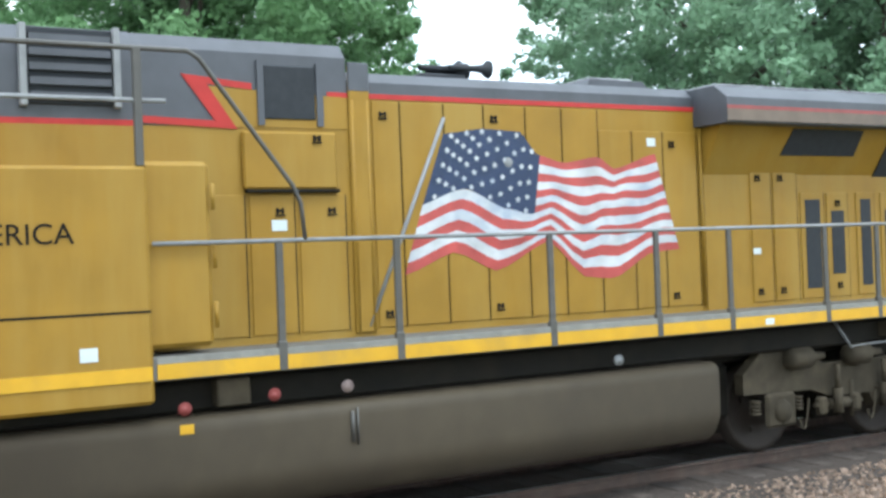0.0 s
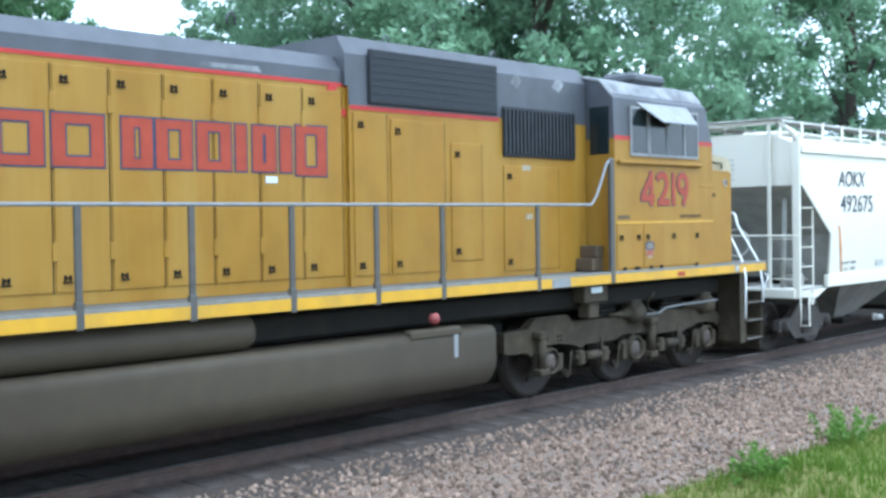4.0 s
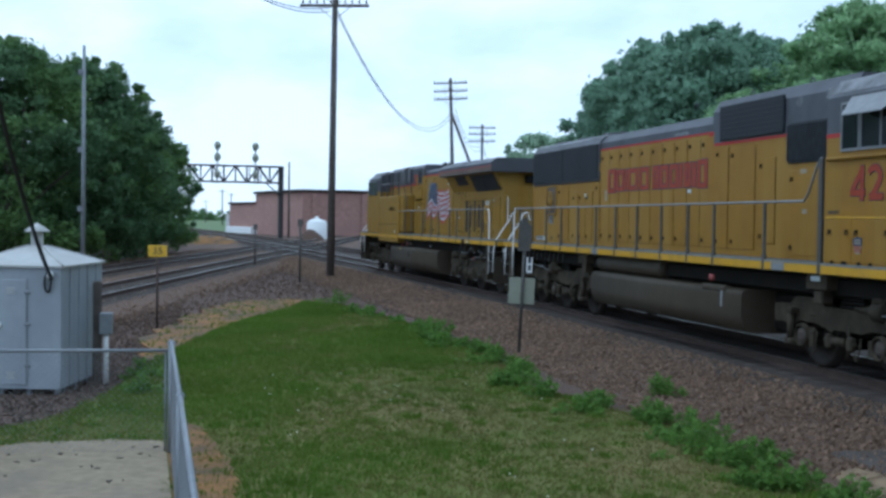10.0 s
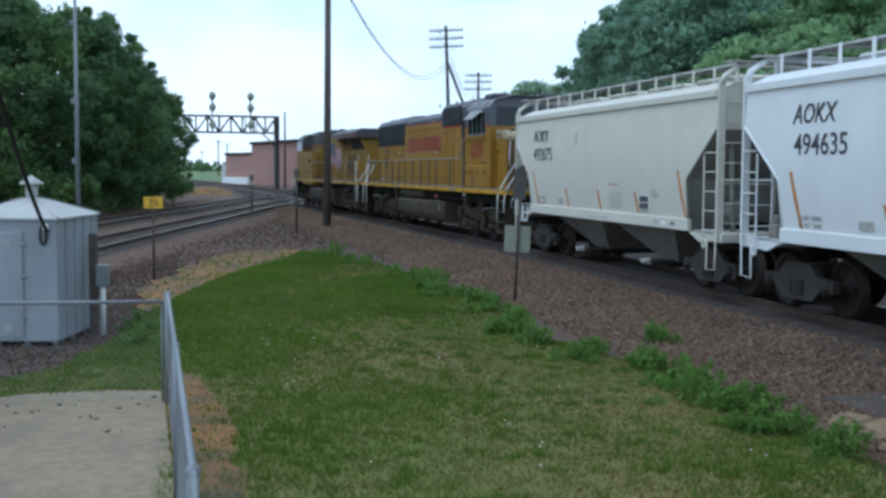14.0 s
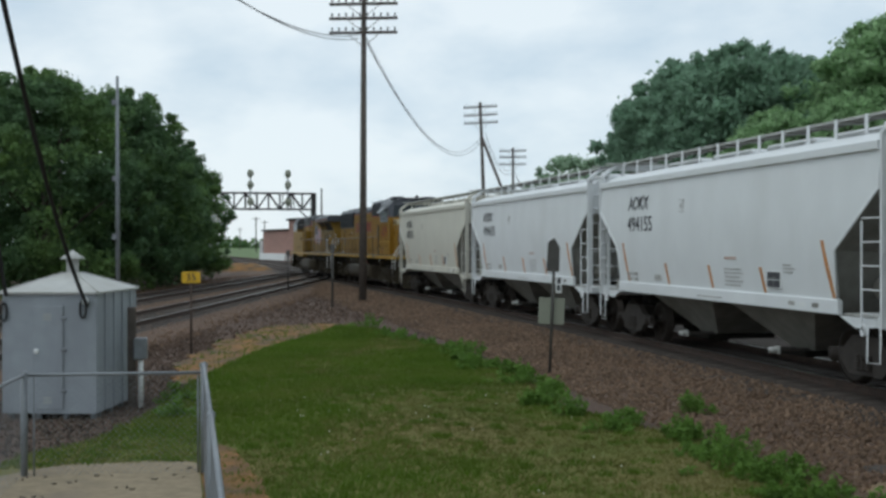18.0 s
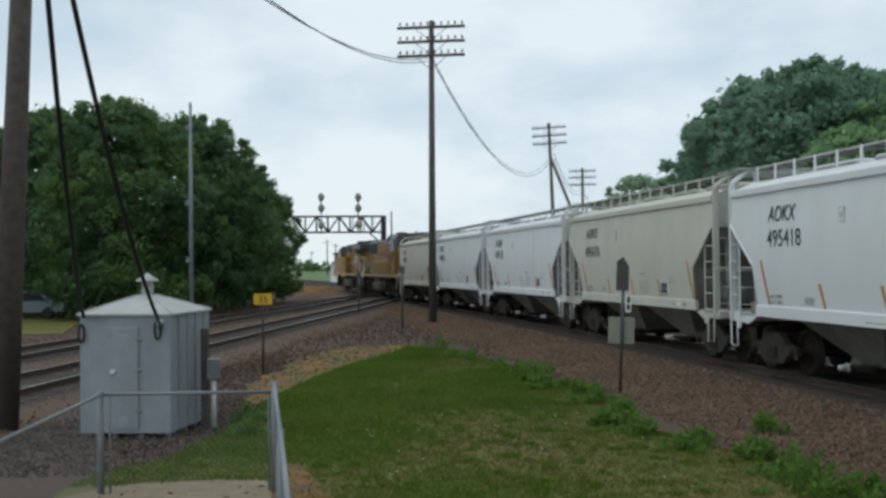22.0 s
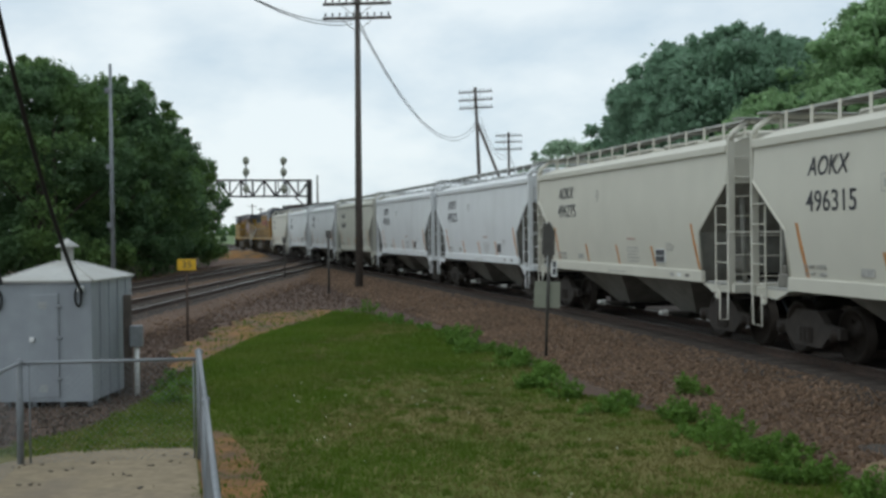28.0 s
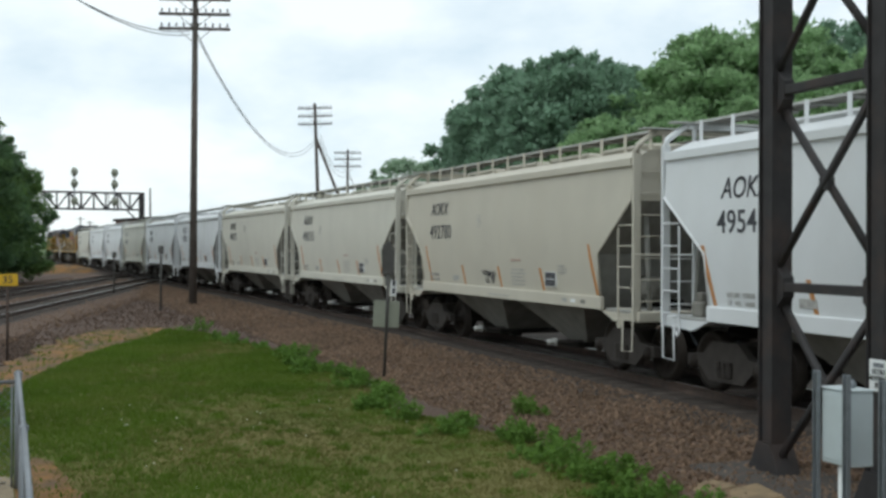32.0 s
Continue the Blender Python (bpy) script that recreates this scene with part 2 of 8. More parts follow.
HOP_UNDER = material("hopper_chute_grey", (0.21, 0.20, 0.175), 0.75, grain=4, vary=0.2, stain=1, streak=2, bump=0.1, second=(0.14, 0.13, 0.11))
# dirty wagon paint, darkened further for the shade under the end slope
HOP_SLOPE = material("hopper_dirty_shaded_slope", (0.29, 0.285, 0.26), 0.7, grain=4, vary=0.2, stain=1, streak=2, bump=0.06, second=(0.19, 0.185, 0.165))
FAINT = material("faded_stencil", (0.41, 0.40, 0.375), 0.6, grain=14, vary=0.4, bump=0)
DULL_YELLOW = material("dark_yellow_end", (0.13, 0.078, 0.026), 0.6, grain=4, vary=0.25, stain=1.4, streak=3, bump=0.05, second=(0.07, 0.05, 0.03), second_at=0.5)
CHALK = material("yellowed_white_paint", (0.30, 0.26, 0.19), 0.6, grain=14, vary=0.3, bump=0)
FADED_RED = material("faded_red_print", (0.47, 0.33, 0.27), 0.6, grain=14, vary=0.4, bump=0)
TREAD = material("worn_tread_steel", (0.115, 0.108, 0.096), 0.6, grain=10, vary=0.3, bump=0.05)
HOP_TRUCK = material("dusty_hopper_truck", (0.044, 0.036, 0.030), 0.8, grain=6, vary=0.3, stain=2, bump=0.2, second=(0.05, 0.042, 0.035))
STENCIL = material("black_stencil", (0.05, 0.05, 0.058), 0.6, grain=10, vary=0.3, bump=0)
ORANGE = material("orange_reflector_strip", (0.50, 0.23, 0.075), 0.5, grain=8, vary=0.2, bump=0)
RUST = material("rusty_iron", (0.06, 0.04, 0.03), 0.85, grain=9, vary=0.4, stain=3, bump=0.3, second=(0.06, 0.035, 0.025))
CREOSOTE = material("creosote_wood", (0.045, 0.034, 0.027), 0.9, grain=6, vary=0.4, stain=2, bump=0.3, second=(0.08, 0.066, 0.055), per_object=0.25)
POLE_WOOD = material("weathered_pole_wood", (0.098, 0.081, 0.069), 0.9, grain=7, vary=0.3, stain=1.5, streak=8, bump=0.3, second=(0.057, 0.048, 0.043))
SHED = material("galvanised_shed_steel", (0.318, 0.345, 0.372), 0.5, 0.1, grain=5, vary=0.08, stain=1.0, streak=4, bump=0.04, second=(0.250, 0.268, 0.292), second_at=0.58)
SHED_ROOF = material("shed_roof_steel", (0.44, 0.44, 0.42), 0.55, 0.1, grain=5, vary=0.1, stain=1.2, bump=0.04, second=(0.36, 0.35, 0.32))
GALV = material("galvanised_fence_pipe", (0.21, 0.225, 0.24), 0.5, 0.3, grain=12, vary=0.15, bump=0.05)
BOXES = material("pale_grey_cabinet_paint", (0.50, 0.55, 0.56), 0.45, grain=5, vary=0.06, stain=1.5, bump=0.03)
TOWER = material("dark_bridge_steel", (0.027, 0.024, 0.024), 0.7, grain=6, vary=0.3, stain=2, bump=0.15, second=(0.051, 0.034, 0.0281))
SIGN_Y = material("sign_yellow", (0.72, 0.44, 0.02), 0.5, grain=6, vary=0.1, bump=0)
SIGN_BACK = material("aluminium_sign_back", (0.26, 0.27, 0.21), 0.6, 0.1, grain=6, vary=0.1, bump=0.02)
SLAB = material("dark_stained_slab", (0.062, 0.050, 0.041), 0.9, grain=9, vary=0.3, stain=2, bump=0.3, second=(0.055, 0.045, 0.038))
CONCRETE = material("stained_concrete", (0.22, 0.155, 0.085), 0.9, grain=9, vary=0.25, stain=2, bump=0.3, second=(0.12, 0.09, 0.055))
BRICK_M = material("red_brick", (0.34, 0.20, 0.165), 0.9, grain=2, vary=0.2, stain=0.25, bump=0.1, second=(0.29, 0.18, 0.15))
CABLE = material("black_cable", (0.015, 0.015, 0.016), 0.6, grain=10, vary=0.3, bump=0)
BALLAST = material("pink_grey_ballast", (0.130, 0.085, 0.060), 0.95, grain=22, vary=0.55, stain=0.35, bump=0.55, second=(0.10, 0.068, 0.051), second_at=0.55, bump_scale=26)
STONE = material("ballast_stone", (0.25, 0.19, 0.175), 0.9, grain=15, vary=0.3, stain=1, bump=0.2)
PALE_BALLAST = material("pale_crushed_ballast", (0.180, 0.130, 0.098), 0.95, grain=22, vary=0.45, stain=0.35, bump=0.5, second=(0.15, 0.11, 0.085), second_at=0.55, bump_scale=26)
# oily dirt at the rails; on the main line also painted shade
OILY_SHADE_BALLAST = material("oily_shade_track_ballast", (0.068, 0.055, 0.047), 0.95, grain=20, vary=0.5, stain=0.5, bump=0.9, second=(0.075, 0.06, 0.052), bump_scale=24)
YARD = material("brown_gravel_ground", (0.104, 0.070, 0.053), 0.95, grain=16, vary=0.4, stain=0.22, bump=0.4, second=(0.082, 0.056, 0.043), second_at=0.55, bump_scale=18)
DRY = material("dry_sandy_soil", (0.245, 0.128, 0.045), 0.95, grain=10, vary=0.3, stain=1.1, bump=0.5, second=(0.095, 0.075, 0.052), second_at=0.5)
PAD = material("sandy_worn_pad", (0.262, 0.212, 0.142), 0.95, grain=9, vary=0.2, stain=0.9, bump=0.3, second=(0.19, 0.155, 0.118), second_at=0.6)
LAWN = material("lawn_soil_and_turf", (0.102, 0.122, 0.024), 0.95, grain=9, vary=0.12, stain=0.38, bump=0.2, second=(0.160, 0.135, 0.050), second_at=0.50, detail=2.5)
FIELD = material("crop_field", (0.10, 0.16, 0.05), 0.95, grain=0.2, vary=0.2, stain=0.01, bump=0.2, second=(0.13, 0.14, 0.06))
BARK = material("tree_bark", (0.075, 0.06, 0.047), 0.95, grain=12, vary=0.35, stain=2, streak=5, bump=0.5)
LEAF_A = leaf_material("maple_leaf", (0.170, 0.300, 0.135), 0.18)
LEAF_B = leaf_material("dark_leaf", (0.104, 0.178, 0.082), 0.22, (0.15, 0.24, 0.07))
# pale poplar green, raised further to paint the bright flare over these crowns
LEAF_C = leaf_material("silver_poplar_leaf", (0.26, 0.40, 0.25), 0.18)
GRASS = leaf_material("grass_blade", (0.102, 0.170, 0.018), 0.08, (0.132, 0.182, 0.029), 0.42)
DRY_GRASS = leaf_material("faded_grass_blade", (0.158, 0.162, 0.045), 0.08, (0.190, 0.165, 0.060), 0.42)
WEED = leaf_material("weed_leaf", (0.150, 0.262, 0.050), 0.25)
# distance haze is mixed into the next three leaf colours
LEAF_D = leaf_material("hazed_row_tree_leaf", (0.245, 0.375, 0.255), 0.2)
LEAF_E = leaf_material("hazed_bright_row_leaf", (0.31, 0.465, 0.23), 0.26)
LEAF_F = leaf_material("haze_paled_far_leaf", (0.36, 0.48, 0.33), 0.2)

for m in (FRAME_DARK, TRUCK, TANK, WHEEL, BALLAST, OILY_SHADE_BALLAST, YARD, DRY, LAWN, PAD, BLACK, DARK_BAR):
    m.node_tree.nodes["Principled BSDF"].inputs["Specular IOR Level"].default_value = 0.2
GLASS_D.node_tree.nodes["Principled BSDF"].inputs["Specular IOR Level"].default_value = 0.36
for m in (YELLOW, YELLOW_B, RED_L, RED, DEEP_BLUE):
    m.node_tree.nodes["Principled BSDF"].inputs["Specular IOR Level"].default_value = 0.3

# ---- mesh building ----
class Shape:
    """Collects plain vertices and faces of one part."""

    def __init__(self):
        self.v, self.f, self.soft = [], [], []

    def add(self, verts, faces, soft=False):
        k = len(self.v)
        self.v += [tuple(p) for p in verts]
        self.f += [tuple(k + i for i in q) for q in faces]
        self.soft += [soft] * len(faces)
        return self

    def box(self, x0, x1, y0, y1, z0, z1, m=None):
        p = [Vector((x, y, z)) for x in (x0, x1) for y in (y0, y1) for z in (z0, z1)]
        if m:
            p = [m @ q for q in p]
        return self.add(p, [(0, 1, 3, 2), (4, 6, 7, 5), (0, 4, 5, 1), (2, 3, 7, 6), (0, 2, 6, 4), (1, 5, 7, 3)])

    def cbox(self, x0, x1, y0, y1, z0, z1, c=0.02, m=None):
        """A box with chamfered edges."""
        c = min(c, (x1 - x0) / 2.2, (y1 - y0) / 2.2, (z1 - z0) / 2.2)
        lo, hi, pts, idx = (x0, y0, z0), (x1, y1, z1), [], {}
        for sx in (0, 1):
            for sy in (0, 1):
                for sz in (0, 1):
                    for ax in range(3):
                        q = []
                        for k, s in enumerate((sx, sy, sz)):
                            e = hi[k] if s else lo[k]
                            q.append(e if k == ax else (e - c if s else e + c))
                        idx[(sx, sy, sz, ax)] = len(pts)
                        pts.append(m @ Vector(q) if m else Vector(q))
        fs = []
        for ax in range(3):
            o = [k for k in range(3) if k != ax]
            for s in (0, 1):
                q = []
                for a, b in ((0, 0), (1, 0), (1, 1), (0, 1)):
                    t = [0, 0, 0]
                    t[ax], t[o[0]], t[o[1]] = s, a, b
                    q.append(idx[(*t, ax)])
                fs.append(tuple(q) if s else tuple(reversed(q)))
        for ax in range(3):
            o = [k for k in range(3) if k != ax]
            for a in (0, 1):
                for b in (0, 1):
                    t0, t1 = [0, 0, 0], [0, 0, 0]
                    t0[ax], t1[ax] = 0, 1
                    t0[o[0]] = t1[o[0]] = a
                    t0[o[1]] = t1[o[1]] = b
                    fs.append((idx[(*t0, o[0])], idx[(*t1, o[0])], idx[(*t1, o[1])], idx[(*t0, o[1])]))
        for k in ((a, b, c2) for a in (0, 1) for b in (0, 1) for c2 in (0, 1)):
            fs.append(tuple(idx[(*k, ax)] for ax in range(3)))
        return self.add(pts, fs)

    def tube(self, pts, r, seg=8, caps=True, r1=None):
        pts = [Vector(p) for p in pts]
        vs, n, ref = [], len(pts), None
        for i, p in enumerate(pts):
            d = (pts[min(i + 1, n - 1)] - pts[max(i - 1, 0)]).normalized()
            if ref is None:
                ref = d.orthogonal().normalized()
            ref = (ref - d * ref.dot(d)).normalized()
            o = d.cross(ref)
            rr = r if r1 is None else r + (r1 - r) * i / (n - 1)
            vs += [p + rr * (math.cos(2 * math.pi * k / seg) * ref + math.sin(2 * math.pi * k / seg) * o) for k in range(seg)]
        fs = [(i * seg + k, i * seg + (k + 1) % seg, (i + 1) * seg + (k + 1) % seg, (i + 1) * seg + k) for i in range(n - 1) for k in range(seg)]
        self.add(vs, fs, True)
        if caps:
            k = len(self.v) - len(vs)
            self.f += [tuple(k + j for j in reversed(range(seg))), tuple(k + (n - 1) * seg + j for j in range(seg))]
            self.soft += [False, False]
        return self

    def prism(self, outline, a, b, axis="x"):
        """A closed outline, extruded along an axis: (y, z) along x, (x, z) along y, (x, y) along z."""
        n = len(outline)
        put = {"x": lambda p, e: (e, p[0], p[1]), "y": lambda p, e: (p[0], e, p[1]), "z": lambda p, e: (p[0], p[1], e)}[axis]
        vs = [put(p, e) for e in (a, b) for p in outline]
        fs = [(i, (i + 1) % n, n + (i + 1) % n, n + i) for i in range(n)] + [tuple(reversed(range(n))), tuple(range(n, 2 * n))]
        return self.add(vs, fs)

    def rounded(self, outline, a, b, r=0.16, seg=5):
        """A prism along y whose outline has round corners."""
        n, out = len(outline), []
        for i in range(n):
            p, q, s = Vector(outline[i - 1]), Vector(outline[i]), Vector(outline[(i + 1) % n])
            e0, e1 = q + (p - q).normalized() * r, q + (s - q).normalized() * r
            for k in range(seg + 1):
                t = k / seg
                out.append(tuple(e0 * (1 - t) ** 2 + q * 2 * t * (1 - t) + e1 * t ** 2))
        self.prism(out, a, b, "y")
        m = len(out)
        self.soft[-m - 2:-2] = [True] * m
        return self

    def lathe(self, profile, m, seg=20, soft=True):
        """(radius, height) turned about the local z of m."""
        vs = [m @ Vector((r * math.cos(2 * math.pi * k / seg), r * math.sin(2 * math.pi * k / seg), h)) for r, h in profile for k in range(seg)]
        fs = [(i * seg + k, i * seg + (k + 1) % seg, (i + 1) * seg + (k + 1) % seg, (i + 1) * seg + k) for i in range(len(profile) - 1) for k in range(seg)]
        return self.add(vs, fs, soft)

    def mesh(self, name, mat):
        me = bpy.data.meshes.new(name)
        me.from_pydata(self.v, [], self.f)
        me.materials.append(mat)
        me.polygons.foreach_set("use_smooth", self.soft)
        bm = bmesh.new()
        bm.from_mesh(me)
        bmesh.ops.recalc_face_normals(bm, faces=bm.faces)
        bm.to_mesh(me)
        bm.free()
        return me


def part(name, shape, mat, parent, label=""):
    me = shape if isinstance(shape, bpy.types.Mesh) else shape.mesh(name, mat)
    ob = new(name, me)
    ob.parent = parent
    if label:
        ob["label"] = label
    return ob


def thing(name, label, category, m=None, group="", kind=""):
    ob = new(name)
    ob.empty_display_size = 0.3
    if m is not None:
        ob.matrix_basis = m
    return tagged(ob, label, category, group, kind)


def single(name, shape, mat, label, category, m=None, group="", kind=""):
    ob = new(name, shape.mesh(name, mat))
    if m is not None:
        ob.matrix_basis = m
    return tagged(ob, label, category, group, kind)


def text_mesh(words, size, mat, depth=0.004, grow=0.0):
    cu = bpy.data.curves.new("lettering", "FONT")
    cu.offset, cu.resolution_u = grow, 4
    cu.body, cu.size, cu.extrude, cu.align_x, cu.align_y = words, size, depth, "CENTER", "CENTER"
    tmp = bpy.data.objects.new("lettering", cu)
    me = bpy.data.meshes.new_from_object(tmp)
    bpy.data.objects.remove(tmp)
    me.materials.clear()
    me.materials.append(mat)
    return me


# ---- the line of the railway ----
ALONG = np.arange(-140.0, 520.0, 1.0)
_kap = np.interp(ALONG, *BENDS) / 1000
_th = np.concatenate([[0], np.cumsum((_kap[1:] + _kap[:-1]) / 2)])
_th -= np.interp(-10, ALONG, _th)
_mid = (_th[1:] + _th[:-1]) / 2
_x = np.concatenate([[0], np.cumsum(-np.sin(_mid))])
_y = np.concatenate([[0], np.cumsum(np.cos(_mid))])
_x += 10.715 - np.interp(0, ALONG, _x)
_y -= np.interp(0, ALONG, _y)


def on_line(u, off=0.0):
    """Place and heading (radians) on the main line, off metres to its right."""
    a = float(np.interp(u, ALONG, _th))
    return float(np.interp(u, ALONG, _x)) + off * math.cos(a), float(np.interp(u, ALONG, _y)) + off * math.sin(a), a


GROUND = -0.22


def swept(profile, u0, u1, step=2.0, line=on_line):
    """A strip along a line: profile of (offset, height)."""
    s, us = Shape(), np.arange(u0, u1 + step / 2, step)
    n = len(profile)
    for u in us:
        for o, z in profile:
            x, y, _ = line(u, o)
            s.v.append((x, y, z))
    for i in range(len(us) - 1):
        for k in range(n - 1):
            s.f.append((i * n + k, i * n + k + 1, (i + 1) * n + k + 1, (i + 1) * n + k))
            s.soft.append(False)
    return s


CROSS_0, CROSS_D = Vector((-5.55, 21.8)), Vector((0.1995, 0.9799))


def on_cross(v, off=0.0):
    """The crossing railway: v metres along its nearest rail."""
    p = CROSS_0 + CROSS_D * v + Vector((CROSS_D.y, -CROSS_D.x)) * off
    return p.x, p.y, -math.atan2(CROSS_D.x, CROSS_D.y)


# ---- ground ----
s = Shape()
for i in range(31):
    for j in range(31):
        s.v.append((-1800 + i * 120, -1200 + j * 120, GROUND - 0.12))
s.f = [(i * 31 + j, (i + 1) * 31 + j, (i + 1) * 31 + j + 1, i * 31 + j + 1) for i in range(30) for j in range(30)]
s.soft = [False] * len(s.f)
single("ground", s, FIELD, "flat green crop field that reaches the horizon", "ground", kind="structure")

s = Shape()
rng = random.Random(3)
nx, ny = 36, 70
for i in range(nx + 1):
    for j in range(ny + 1):
        x, y = -34 + i * 2.0, -60 + j * 4.0
        x += (y - 20) * 0.1 if y > 20 else 0
        edge = i in (0, nx) or j in (0, ny)
        s.v.append((x + rng.uniform(-0.5, 0.5), y, GROUND - 0.13 if edge else GROUND - 0.03 + 0.03 * noise.noise(Vector((x * 0.15, y * 0.15, 0)))))
s.f = [(i * (ny + 1) + j, (i + 1) * (ny + 1) + j, (i + 1) * (ny + 1) + j + 1, i * (ny + 1) + j + 1) for i in range(nx) for j in range(ny)]
s.soft = [True] * len(s.f)
single("gravel_yard", s, YARD, "brown gravel and dirt ground between the railway lines", "gravel", kind="structure")

LAWN_EDGE = [(5.6, -40), (5.7, -14), (6.0, -9), (5.9, 0), (5.45, 9.3), (5.7, 11.1), (5.5, 13.2), (4.7, 16.4), (5.0, 19.2), (4.95, 24.6), (4.3, 29.5), (3.7, 33.1), (2.9, 34.2),
             (2.1, 31.0), (0.9, 28.0), (0.1, 25.0), (-0.6, 21.7), (-1.0, 19.2), (-1.3, 16.6), (-1.8, 14.6), (-2.5, 13.6), (-2.72, 12.6), (-2.75, -40)]


def inside(x, y, poly):
    hit = False
    for (x0, y0), (x1, y1) in zip(poly, poly[1:] + poly[:1]):
        if (y0 > y) != (y1 > y) and x < (x1 - x0) * (y - y0) / (y1 - y0) + x0:
            hit = not hit
    return hit


s = Shape()
s.prism([(x, y) for x, y in LAWN_EDGE], GROUND - 0.05, GROUND + 0.02, "z")
single("lawn", s, LAWN, "patchy green lawn with worn tan spots", "lawn", kind="structure")
s = Shape()
s.prism([(-24, 44), (-9.6, 45.5), (-10.6, 53), (-11.5, 64), (-26, 68)], GROUND - 0.06, GROUND + 0.01, "z")
single("grass_verge", s, LAWN, "green grass verge beyond the crossing railway", "lawn", kind="structure")
s = Shape()
soil = random.Random(8)
rim = [(3.7, 34.9), (2.9, 35.2), (2.1, 35.0), (1.3, 34.5), (0.4, 33.0), (-0.1, 30.8), (-0.5, 28.2), (-0.9, 26.0), (-1.15, 24.0), (-1.2, 21.6), (-0.9, 20.4), (0.3, 22.5), (0.9, 25.0), (1.5, 27.0), (2.3, 29.5), (3.0, 31.5)]
rim = [((x0 * (1 - k / 4) + x1 * k / 4) + soil.uniform(-0.22, 0.22), (y0 * (1 - k / 4) + y1 * k / 4) + soil.uniform(-0.3, 0.3)) for (x0, y0), (x1, y1) in zip(rim, rim[1:] + rim[:1]) for k in range(4)]
s.prism(rim, GROUND - 0.05, GROUND + 0.014, "z")
single("bare_soil", s, DRY, "dry orange-tan soil at the edge of the lawn", "soil", kind="structure")
s = Shape()
path = [(-0.16, 6.0), (-0.22, 9.0), (-0.42, 12.6), (-0.40, 13.2), (-0.25, 14.0), (-0.05, 13.6), (0.05, 12.9), (0.2, 12.0), (0.3, 11.0), (0.24, 10.0), (0.3, 8.5), (0.25, 6.0)]
path = [((x0 * (1 - k / 4) + x1 * k / 4) + (soil.uniform(-0.06, 0.06) if x0 + x1 > 0 else 0), (y0 * (1 - k / 4) + y1 * k / 4) + (soil.uniform(-0.1, 0.1) if x0 + x1 > 0 else 0)) for (x0, y0), (x1, y1) in zip(path, path[1:] + path[:1]) for k in range(4)]
s.prism(path, GROUND - 0.04, GROUND + 0.026, "z")
single("bare_strip", s, DRY, "bare brown soil strip along the wire fence", "soil", kind="structure")
s = Shape()
s.prism([(-0.17, -3), (-0.24, 9.0), (-0.44, 12.7), (-0.55, 12.86), (-0.8, 12.90), (-1.05, 12.97), (-1.4, 12.93), (-1.75, 12.98), (-2.05, 12.82), (-2.3, 12.6), (-2.6, 12.25), (-2.95, 11.8), (-2.98, -3)], GROUND - 0.05, GROUND + 0.035, "z")
single("sandy_pad", s, PAD, "worn sandy concrete pad inside the wire fence", "pad", kind="structure")

# ---- railway beds and rails ----
single("ballast_bed", swept([(-5.3, GROUND - 0.06), (-4.4, GROUND + 0.01), (-2.2, -0.17), (7.0, -0.17), (9.2, GROUND - 0.08)], 2.5, 420, 2.5), BALLAST, "pinkish grey crushed stone ballast beside the tracks", "ballast", kind="structure")
single("ballast_bed_near_road", swept([(-5.3, GROUND - 0.06), (-4.4, GROUND + 0.01), (-2.2, -0.17), (7.0, -0.17), (9.2, GROUND - 0.08)], -130, 2.5, 2.5), PALE_BALLAST, "pale crushed stone ballast beside the tracks", "ballast", kind="structure")
# oily by the near rail; beyond it the dark colour paints the train's shade
single("oily_ballast", swept([(-2.6, -0.192), (-2.2, -0.162), (-1.8, -0.155), (6.6, -0.155), (6.9, -0.172)], -130, 420, 2.5), OILY_SHADE_BALLAST, "dark oily ballast, carried on as painted shade under the train", "ballast", kind="structure")
single("ballast_bed_cross", swept([(2.4, GROUND - 0.06), (1.4, -0.175), (-7.0, -0.175), (-8.4, GROUND - 0.08)], -90, 330, 5, on_cross), BALLAST, "brown ballast of the crossing railway", "ballast", kind="structure")

for c in (-0.72, -4.72):
    single("oily_ballast_cross", swept([(c + 1.5, -0.173), (c + 1.2, -0.163), (c - 1.2, -0.163), (c - 1.5, -0.173)], -90, 330, 5, on_cross), OILY_SHADE_BALLAST, "dark oily ballast between the crossing rails", "ballast", kind="structure")


def rail_profile(c):
    return [(c - 0.07, -0.17), (c - 0.07, -0.155), (c - 0.012, -0.13), (c - 0.012, -0.045), (c - 0.036, -0.035), (c - 0.036, -0.004), (c - 0.03, 0.0), (c + 0.03, 0.0), (c + 0.036, -0.004), (c + 0.036, -0.035),
            (c + 0.012, -0.045), (c + 0.012, -0.13), (c + 0.07, -0.155), (c + 0.07, -0.17)]


def head_strip(c):
    return [(c - 0.028, 0.001), (c - 0.02, 0.003), (c + 0.02, 0.003), (c + 0.028, 0.001)]


